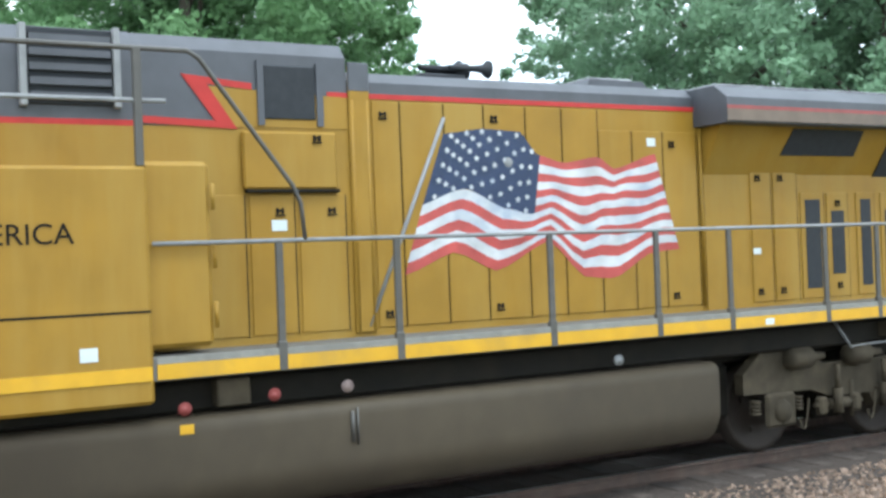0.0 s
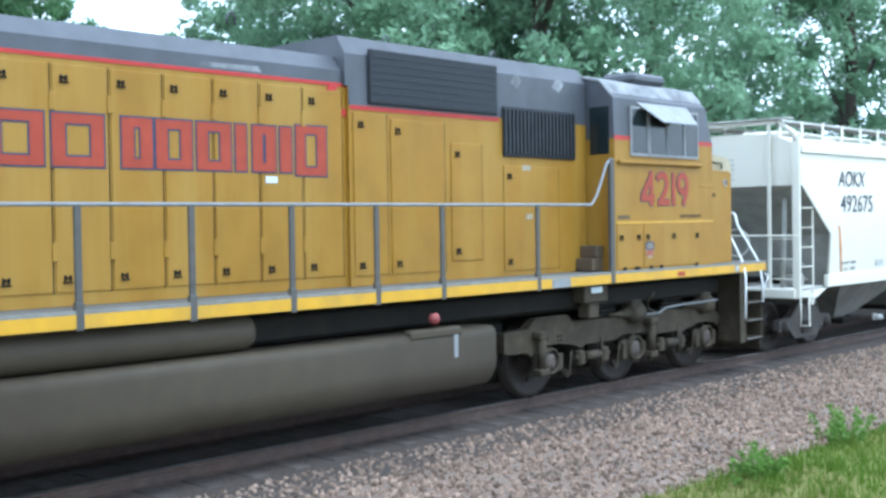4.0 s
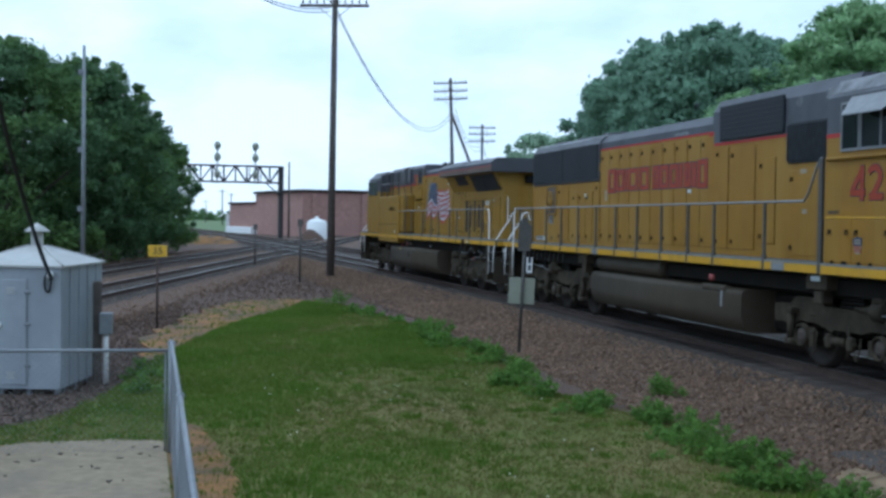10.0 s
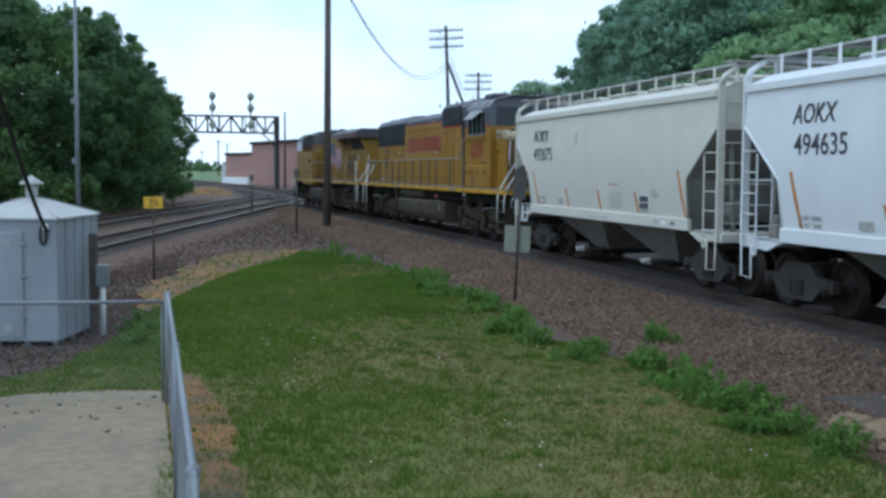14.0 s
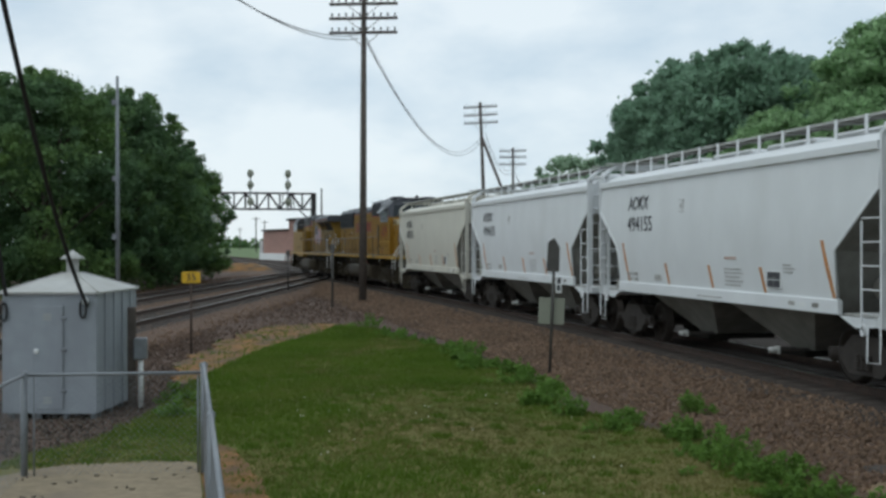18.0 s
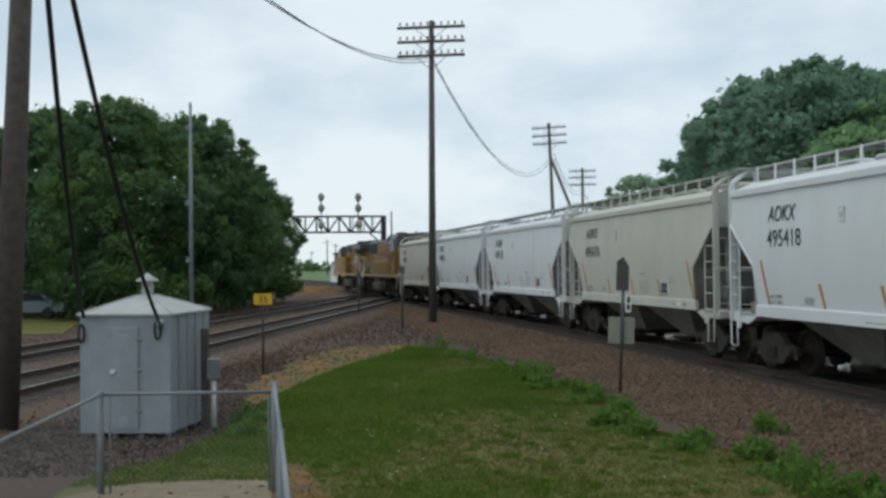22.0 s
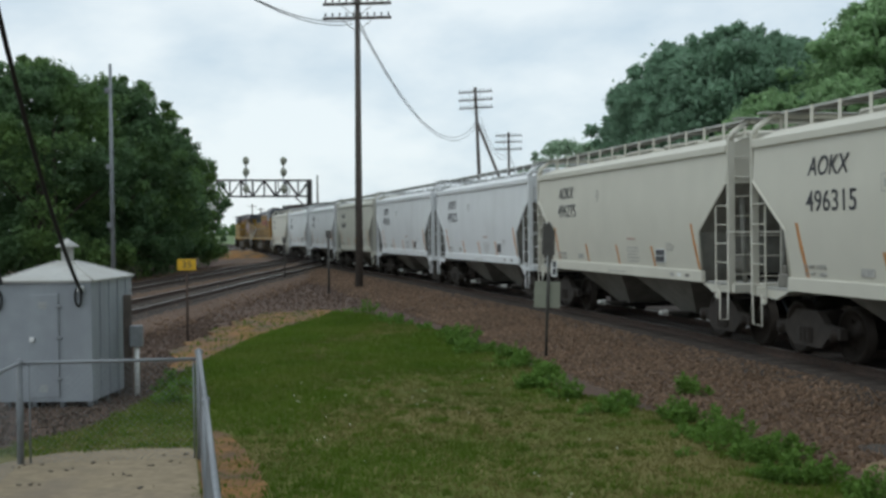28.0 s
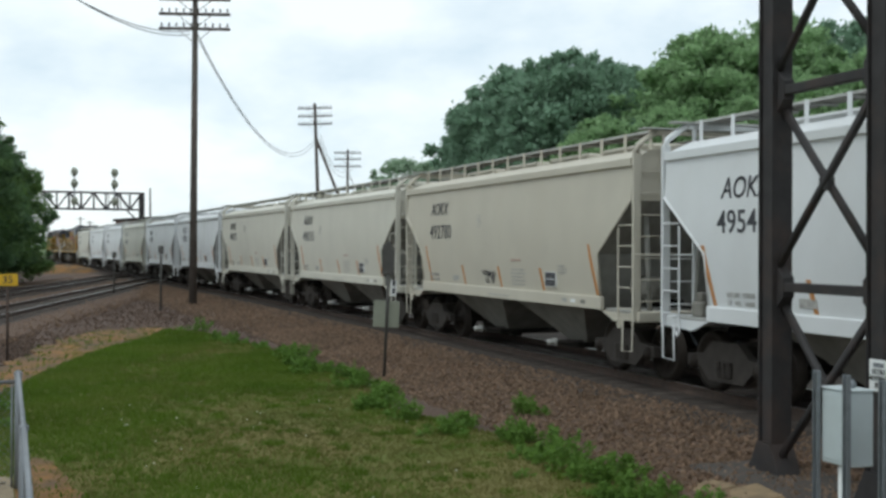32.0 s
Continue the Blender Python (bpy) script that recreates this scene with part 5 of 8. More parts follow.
g = random.Random(31)
s = Shape()
for cx, cy in ((-1.75, 11.9), (-1.5, 12.2), (-1.2, 11.6), (-0.75, 12.0), (-0.6, 12.45), (-2.1, 12.2), (-0.9, 10.9), (-1.9, 11.3)):
    for _ in range(4):
        x, y, a, q = cx + g.gauss(0, 0.10), cy + g.gauss(0, 0.05), g.uniform(0, 6.28), g.uniform(0.012, 0.035)
        s.prism([(x + q * math.cos(a), y + q * math.sin(a)), (x + 0.5 * q * math.cos(a + 1.7), y + 0.5 * q * math.sin(a + 1.7)), (x - q * math.cos(a), y - q * math.sin(a)), (x + 0.5 * q * math.cos(a - 1.7), y + 0.5 * q * math.sin(a - 1.7))], GROUND + 0.033, GROUND + 0.045, "z")
single("leaf_litter", s, BARK, "small dry brown leaves lying on the sandy pad", "leaves", kind="stuff")


# ---- the train: y is the way it goes, the camera's side is -x ----
def wheelset(parent, y, r, name="wheelset"):
    s = Shape()
    for x in (-0.80, 0.66):
        s.lathe([(0.001, 0.0), (0.12, 0.0), (0.13, 0.03), (r * 0.78, 0.045), (r * 0.84, 0.0), (r, 0.0), (r, 0.11), (r + 0.025, 0.12), (r + 0.025, 0.14), (0.001, 0.14)], pose(x, 0, 0, 0, 90), 28)
        for k in range(4):
            a = k * math.pi / 2 + 0.4
            s.box(x - 0.012, x + 0.01, r * 0.5 * math.cos(a) - 0.03, r * 0.5 * math.cos(a) + 0.03, r * 0.5 * math.sin(a) - 0.03, r * 0.5 * math.sin(a) + 0.03)
    s.tube([(-0.95, 0, 0), (0.95, 0, 0)], 0.085, 10)
    o = part(name, s, WHEEL, parent)
    o.location = (0, y, r)
    ROLLING.append((o, y, r))
    return o


ROLLING = []


def bars(parent, y0, z0, widths, h, gap, mat, x, skew=0.0, back=None, name="mark"):
    """Plain bars that stand for writing, one to a character, reading towards -y."""
    y = y0
    for w in widths:
        b = 0.30 * w if w > 0.16 else w
        for q in ((0.0, w - b) if w > 0.16 else (0.0,)) if w > 0 else ():
            p = y - q
            out = [(p, z0), (p - b, z0), (p - b - skew, z0 + h), (p - skew, z0 + h)]
            if back:
                g = 0.016
                part(name + "_edge", Shape().prism([(p + g, z0 - g), (p - b - g, z0 - g), (p - b - g - skew, z0 + h + g), (p + g - skew, z0 + h + g)], x + 0.001, x + 0.004, "x"), back, parent)
            part(name, Shape().prism(out, x - 0.003, x + 0.003, "x"), mat, parent)
        y -= abs(w) + gap
    return y


def loco_truck(parent, y, kind, wheel_r=0.53, gap=2.07):
    t = part("truck", Shape().cbox(-0.55, 0.55, y - 1.9, y + 1.9, 0.55, 0.95, 0.05), FRAME_DARK, parent)
    w = -1 if y < 0 else 1      # the casting's long end points to the middle of the engine
    # motors and bolster, sized to block light between the wheels
    for k in (-1, 0, 1):
        part("traction_motor", Shape().cbox(-0.62, 0.62, y + k * gap + 0.12, y + k * gap + 0.95, 0.24, 0.86, 0.08), FRAME_DARK, t)
    part("bolster", Shape().cbox(-0.95, 0.95, y - 0.5, y + 0.5, 0.85, 1.22, 0.05), FRAME_DARK, t)
    for sx in (-1, 1):
        if kind == "b":
            out = [(-3.0, 0.72), (-3.0, 0.97), (-2.97, 0.99), (-2.52, 1.0), (-2.34, 1.13), (-2.3, 1.14), (-1.63, 1.14), (-1.5, 1.03), (-0.5, 1.03), (-0.3, 1.0), (0.3, 1.0), (0.6, 1.02), (1.0, 1.04), (1.45, 1.02), (1.7, 1.11), (2.33, 1.14), (2.37, 1.12), (2.43, 0.93), (2.55, 0.84), (2.54, 0.76), (2.47, 0.68), (2.36, 0.75), (1.85, 0.77), (1.7, 0.72), (1.5, 0.70), (1.35, 0.64), (1.22, 0.69), (0.5, 0.69), (0.25, 0.74), (-0.25, 0.75), (-0.5, 0.69), (-1.2, 0.69), (-1.32, 0.64), (-1.45, 0.70), (-1.75, 0.75), (-2.25, 0.75), (-2.42, 0.62), (-2.55, 0.69), (-2.97, 0.70)]
            out = [(w * a, b) for a, b in out]
        else:
            out = [(-2.6, 0.75), (-2.6, 0.98), (-2.3, 1.22), (-1.5, 1.22), (-1.3, 1.02), (1.3, 1.02), (1.5, 1.22), (2.3, 1.22), (2.6, 0.98), (2.6, 0.75), (1.5, 0.72), (1.2, 0.62), (0.5, 0.60), (0.4, 0.42), (-0.4, 0.42), (-0.5, 0.60), (-1.2, 0.62), (-1.5, 0.72)]
        xa, xb = (-1.12, -0.98) if sx < 0 else (0.98, 1.12)
        sf = part("side_frame", Shape().prism([(y + a, b) for a, b in out], xa, xb, "x"), TRUCK, t)
        xo = sx * 1.12
        for k in (-1, 0, 1):
            yk = y + k * gap
            if kind == "b":
                jb = part("journal_box", Shape().cbox(min(xo, xo - sx * 0.10), max(xo, xo - sx * 0.10), yk - 0.28, yk + 0.28, 0.36, 0.66, 0.04).cbox(min(xo, xo + sx * 0.03), max(xo, xo + sx * 0.03), yk - 0.31, yk - 0.19, 0.38, 0.62, 0.02).cbox(min(xo, xo + sx * 0.03), max(xo, xo + sx * 0.03), yk + 0.19, yk + 0.31, 0.38, 0.62, 0.02), TRUCK, t)
                part("bearing_rim", Shape().lathe([(0.150, 0.0), (0.150, 0.075), (0.165, 0.08), (0.182, 0.07), (0.19, 0.0)], pose(xo, yk, 0.53, 0, 90 * sx), 22), TRUCK, jb)
                part("bearing_well", Shape().lathe([(0.001, 0.012), (0.15, 0.012), (0.152, 0.0)], pose(xo, yk, 0.53, 0, 90 * sx), 22), BLACK, jb)
                cap = Shape().lathe([(0.001, 0.060), (0.085, 0.058), (0.112, 0.045), (0.122, 0.012)], pose(xo, yk, 0.53, 0, 90 * sx), 18)
                for q in range(3):
                    an = q * 2.094 + 0.5
                    cy, cz = yk + 0.06 * math.cos(an), 0.53 + 0.06 * math.sin(an)
                    cap.box(min(xo + sx * 0.055, xo + sx * 0.075), max(xo + sx * 0.055, xo + sx * 0.075), cy - 0.012, cy + 0.012, cz - 0.012, cz + 0.012)
                part("bearing_cap", cap, BEARING, jb, "dusty bearing end cap with three bolts")
                continue
            jb = part("journal_box", Shape().cbox(min(xo, xo + sx * 0.08), max(xo, xo + sx * 0.08), yk - 0.24, yk + 0.24, 0.34, 0.74, 0.05), TRUCK, t)
            part("journal_cap", Shape().lathe([(0.001, 0.06), (0.11, 0.05), (0.14, 0.0), (0.14, -0.05)], pose(xo + sx * 0.08, yk, 0.53, 0, 90 * sx), 14), TRUCK, jb)
            for q in (-0.34, 0.34):
                sp = Shape()
                for c in range(4):
                    sp.lathe([(0.055, 0), (0.075, 0.018), (0.055, 0.036)], pose(xo - sx * 0.02, yk + q, 0.50 + c * 0.045), 10)
                part("spring", sp, TRUCK, t)
        if kind == "b":
            for a in (-0.02, 2.0):
                yc = y + w * a
                cy = Shape().lathe([(0.001, -0.16), (0.135, -0.16), (0.15, -0.14), (0.15, 0.10), (0.135, 0.12), (0.09, 0.15), (0.075, 0.16), (0.075, 0.24), (0.05, 0.27), (0.05, 0.40), (0.03, 0.42), (0.03, 0.62), (0.001, 0.62)], pose(xo + sx * 0.02, yc, 1.06, 90 * w), 16)
                cy.cbox(min(xo - sx * 0.1, xo + sx * 0.1), max(xo - sx * 0.1, xo + sx * 0.1), yc - 0.14, yc + 0.14, 1.15, 1.27, 0.03)
                part("brake_cylinder", cy, TRUCK, t)
            for a in (-2.32, 0.36):
                yc = y + w * a
                sh = Shape().tube([(xo + sx * 0.09, yc, 0.44), (xo + sx * 0.09, yc, 0.86)], 0.062, 12)
                for z0, z1 in ((0.36, 0.46), (0.86, 0.96)):
                    sh.cbox(min(xo, xo + sx * 0.16), max(xo, xo + sx * 0.16), yc - 0.10, yc + 0.10, z0, z1, 0.02)
                part("shock_absorber", sh, TRUCK, t)
            for q in range(4):
                yq, zq = y + w * (-1.85 + 0.07 * (q % 2)), 0.86 - 0.06 * (q // 2)
                part("bolt", Shape().lathe([(0.016, 0.0), (0.016, 0.014), (0.001, 0.016)], pose(xo, yq, zq, 0, 90 * sx), 6), FRAME_DARK, sf)
            for a in (-0.75, 1.1):
                yc = y + w * a
                g0, g1 = min(xo, xo - sx * 0.1), max(xo, xo - sx * 0.1)
                part("spring_seat", Shape().cbox(g0, g1, yc - 0.34, yc + 0.34, 1.05, 1.09, 0.01).cbox(g0, g1, yc - 0.30, yc + 0.30, 1.11, 1.15, 0.01).cbox(g0, g1, yc - 0.27, yc + 0.27, 1.17, 1.21, 0.01), FRAME_DARK, t)
        else:
            for yy, zz in ((-1.5, 1.12), (0.75, 1.10), (1.75, 1.12)):
                part("brake_cylinder", Shape().lathe([(0.001, -0.2), (0.10, -0.2), (0.13, -0.14), (0.13, 0.14), (0.06, 0.18), (0.04, 0.40), (0.001, 0.40)], pose(xo + sx * 0.06, y + yy, zz, 90), 14), TRUCK, t)
            for yy in (-2.3, 0.32, 1.15):
                sh = Shape().tube([(xo + sx * 0.09, y + yy, 0.42), (xo + sx * 0.09, y + yy, 0.72)], 0.06, 10).tube([(xo + sx * 0.09, y + yy, 0.72), (xo + sx * 0.09, y + yy, 1.0)], 0.035, 8)
                part("shock_absorber", sh, TRUCK, t)
        for yy in (-1.02, 1.06):
            rg = Shape().tube([(xo, y + yy - 0.17, 0.52), (xo, y + yy + 0.17, 0.52)], 0.065, 10).tube([(xo, y + yy - 0.42, 0.52), (xo, y + yy + 0.40, 0.52)], 0.032, 7)
            for q in (-0.30, 0.28):
                rg.cbox(xo - 0.06, xo + 0.06, y + yy + q - 0.07, y + yy + q + 0.07, 0.40, 0.62, 0.03)
            rg.tube([(xo, y + yy - 0.24, 0.34), (xo, y + yy - 0.24, 0.78)], 0.03, 7)
            part("brake_rigging", rg, TRUCK, t)
            for q in (-0.62, 0.55):
                ch = Shape().tube([(xo + sx * 0.05, y + yy + q + 0.16 * c / 6, 0.63 - 0.9 * c / 6 * (1.25 - c / 6)) for c in range(7)], 0.013, 5)
                part("chain", ch, TRUCK, t)
        xp = xo + sx * 0.12
        part("brake_pipe", Shape().tube([(xp, y + w * 0.15, 1.02), (xp, y + w * 0.55, 1.03), (xp, y + w * 0.72, 1.09), (xp, y + w * 1.2, 1.11), (xo + sx * 0.17, y + w * 2.2, 1.13)], 0.015, 6), RAIL_L, t)
        part("air_pipe", Shape().tube([(xp, y + w * 0.45, 1.03), (xp, y + w * 0.22, 1.12), (xp, y + w * 0.22, 1.24), (xp, y + w * 0.35, 1.32), (xo, y + w * 0.6, 1.36)], 0.018, 6), TRUCK, t)
    for k in (-1, 0, 1):
        wheelset(t, y + k * gap, wheel_r)
    return t


def coupler(parent, y, sgn):
    part("coupler", Shape().cbox(-0.1, 0.1, min(y, y - sgn * 0.7), max(y, y - sgn * 0.7), 0.78, 1.0, 0.03).cbox(-0.16, 0.16, min(y, y - sgn * 0.3), max(y, y - sgn * 0.3), 0.72, 1.06, 0.06), FRAME_DARK, parent)
    for x in (-0.42, 0.42):
        part("air_hose", Shape().tube([(x, y - sgn * 0.65, 0.95), (x, y - sgn * 0.35, 0.62), (x * 0.6, y - sgn * 0.1, 0.45), (x * 0.4, y, 0.50)], 0.028, 7), BLACK, parent)


def end_hoses(parent, y, sgn):
    """Rubber hoses and their valves that hang on the pilot of an engine."""
    for k, x in enumerate((-0.86, -0.72, -0.58, 0.58, 0.72, 0.86)):
        drop = 0.50 + 0.06 * (k % 3)
        part("pilot_hose", Shape().tube([(x, y, 1.22), (x, y + sgn * 0.14, 1.20), (x * 0.98, y + sgn * 0.22, 1.02), (x * 0.93, y + sgn * 0.20, 0.80), (x * 0.86, y + sgn * 0.16, drop)], 0.022, 7), BLACK, parent)
        part("hose_valve", Shape().cbox(x - 0.03, x + 0.03, min(y, y + sgn * 0.12), max(y, y + sgn * 0.12), 1.18, 1.27, 0.01), TRUCK, parent)
    part("plow", Shape().prism([(y + sgn * 0.02, 0.80), (y + sgn * 0.05, 0.80), (y + sgn * 0.24, 0.18), (y + sgn * 0.21, 0.18)], -1.25, 1.25, "x"), TRUCK, parent, "dusty steel plow plate")
    part("jumper_cable", Shape().tube([(-0.3, y, 1.42), (-0.34, y + sgn * 0.2, 1.30), (-0.38, y + sgn * 0.42, 1.05), (-0.32, y + sgn * 0.62, 1.0)], 0.034, 8), BLACK, parent)
    part("uncoupling_bar", Shape().tube([(-1.35, y + sgn * 0.06, 1.12), (-1.2, y + sgn * 0.10, 1.02), (1.2, y + sgn * 0.10, 1.02), (1.35, y + sgn * 0.06, 1.12)], 0.016, 6), POST, parent)


def steps(parent, y0, y1, side, rail_y, out, col=0.17):
    """A corner stair: four treads between y0 and y1; white grab rails."""
    x0, x1 = (-1.52, -1.0) if side < 0 else (1.0, 1.52)
    part("step_side", Shape().cbox(x0, x1, y0 - 0.012, y0 + 0.012, 0.40, 1.56, 0.006), TRUCK, parent)
    part("step_side", Shape().cbox(x0 + (0.0 if side < 0 else 0.14), x1 - (0.14 if side < 0 else 0.0), y1 - 0.012, y1 + 0.012, 0.40, 1.22, 0.006), TRUCK, parent)
    part("step_flange", Shape().cbox(min(side * 1.515, side * 1.50), max(side * 1.515, side * 1.50), min(y0, y0 - out * col), max(y0, y0 - out * col), 0.40, 1.555, 0.004), TRUCK, parent)
    part("step_back", Shape().box(x1 - 0.03 if side < 0 else x0, x1 if side < 0 else x0 + 0.03, min(y0, y1) + 0.013, max(y0, y1) - 0.013, 0.42, 1.5), TRUCK, parent)
    for k in range(4):
        z = 0.43 + k * 0.30
        tr = part("tread", Shape().cbox(x0 - 0.01, x1 - 0.04, min(y0, y1) + 0.014, max(y0, y1) - 0.014, z, z + 0.03, 0.006), TRUCK, parent)
        part("tread_nosing", Shape().cbox(min(side * 1.545, side * 1.531), max(side * 1.545, side * 1.531), min(y0, y1) + 0.016, max(y0, y1) - 0.016, z + 0.010, z + 0.032, 0.004), TREAD, tr, "worn bright tread edge")
    if rail_y:
        part("grab_rail", Shape().tube([(side * 1.54, y0 - out * 0.05, 0.80), (side * 1.54, y0 - out * 0.03, 1.5), (side * 1.46, y0, 1.75), (side * 1.08, y0 + out * 0.08, 2.40), (side * 1.02, y0 + out * 0.14, 2.52), (side * 1.0, y0 + out * 0.22, 2.56), (side * 1.0, y0 + out * 0.46, 2.56)], 0.02, 8), WHITE, parent, "white grab rail bent in at the top")
    part("slanted_rail", Shape().tube([(side * 1.54, y1, 0.74 if not rail_y else 1.03), (side * 1.53, y1, 1.40), (side * 1.46, y1, 1.72), (side * 1.05, y1 + out * 0.04, 2.34), (side * 0.98, y1 + out * 0.09, 2.52), (side * 0.86, y1 + out * 0.10, 2.58)], 0.02, 8), WHITE, parent, "white slanted grab rail")


def side_rail(parent, ys, z, side, ends=True):
    x = side * 1.49
    for y in ys:
        p = part("rail_post", Shape().cbox(x - 0.018, x + 0.018, y - 0.035, y + 0.035, 1.56, z, 0.008), POST, parent)
        part("post_foot", Shape().cbox(x - 0.026, x + 0.03, y - 0.045, y + 0.045, 1.54, 1.80, 0.01), POST, p)
    return x


def latch(parent, y, z, x):
    sh = Shape().cbox(x - 0.012, x, y - 0.040, y - 0.012, z - 0.026, z + 0.030, 0.004).cbox(x - 0.012, x, y + 0.012, y + 0.040, z - 0.026, z + 0.030, 0.004)
    sh.cbox(x - 0.020, x, y - 0.048, y + 0.048, z - 0.046, z - 0.030, 0.004).cbox(x - 0.016, x - 0.002, y - 0.012, y + 0.012, z - 0.006, z + 0.014, 0.003)
    part("latch", sh, FRAME_DARK, parent)


def hood_door(parent, y0, y1, z0, z1, x, mat, lat=True):
    """A thin door on the camera's side or, with x > 0, the far one."""
    sgn = -1 if x < 0 else 1
    d = part("hood_door", Shape().cbox(min(x, x + sgn * 0.014), max(x, x + sgn * 0.014), min(y0, y1) + 0.008, max(y0, y1) - 0.008, z0, z1, 0.006), mat, parent)
    if sgn < 0:
        part("door_seam", Shape().box(x - 0.004, x + 0.001, min(y0, y1) - 0.006, min(y0, y1) + 0.007, z0 - 0.01, z1), FRAME_DARK, parent)
    if lat and sgn < 0:
        for z in (z1 - 0.13, z0 + 0.13):
            latch(d, max(y0, y1) - 0.12, z, x - 0.014)
    return d


def strokes(path_list, wide, ends, y0, z0, x):
    """Flat painted strokes on the camera's side, each a ribbon along its path."""
    sh = Shape()
    for n, path in enumerate(path_list):
        pts = [Vector((a, b)) for a, b in path]
        loop = (pts[0] - pts[-1]).length < 1e-4
        if not loop:
            pts[0] = pts[0] + (pts[0] - pts[1]).normalized() * ends
            pts[-1] = pts[-1] + (pts[-1] - pts[-2]).normalized() * ends
        vs = []
        for i, p in enumerate(pts):
            a = pts[i - 1] if i else (pts[-2] if loop else p)
            b = pts[i + 1] if i + 1 < len(pts) else (pts[1] if loop else p)
            d0, d1 = (p - a if (p - a).length > 0 else b - p).normalized(), (b - p if (b - p).length > 0 else p - a).normalized()
            m = (d0 + d1).normalized()
            k = wide / 2 / max(0.5, m.dot(d1))
            vs += [(x - 0.0007 * n, y0 - p.x + q * m.y * k, z0 + p.y + q * m.x * k) for q in (-1, 1)]
        sh.add(vs, [(2 * i, 2 * i + 1, 2 * i + 3, 2 * i + 2) for i in range(len(pts) - 1)])
    return sh


# the figures 4, 2, 1, 9 as pen strokes, metres from the lower left of the first
FIGURES = (
    [[(0.278, 0.0), (0.278, 0.497)], [(0.0, 0.113), (0.357, 0.113)], [(0.05, 0.15), (0.283, 0.445)]],
    [[(0.437, 0.385), (0.482, 0.433), (0.555, 0.458), (0.622, 0.455), (0.678, 0.416), (0.704, 0.35), (0.694, 0.283), (0.655, 0.217), (0.50, 0.03)], [(0.455, 0.05), (0.775, 0.05)]],
    [[(0.888, 0.005), (0.888, 0.49)]],
    [[(1.15 + 0.124 * math.cos(a * math.pi / 9), 0.337 + 0.124 * math.sin(a * math.pi / 9)) for a in range(19)], [(1.274, 0.325), (1.265, 0.23), (1.225, 0.13), (1.165, 0.01)]])


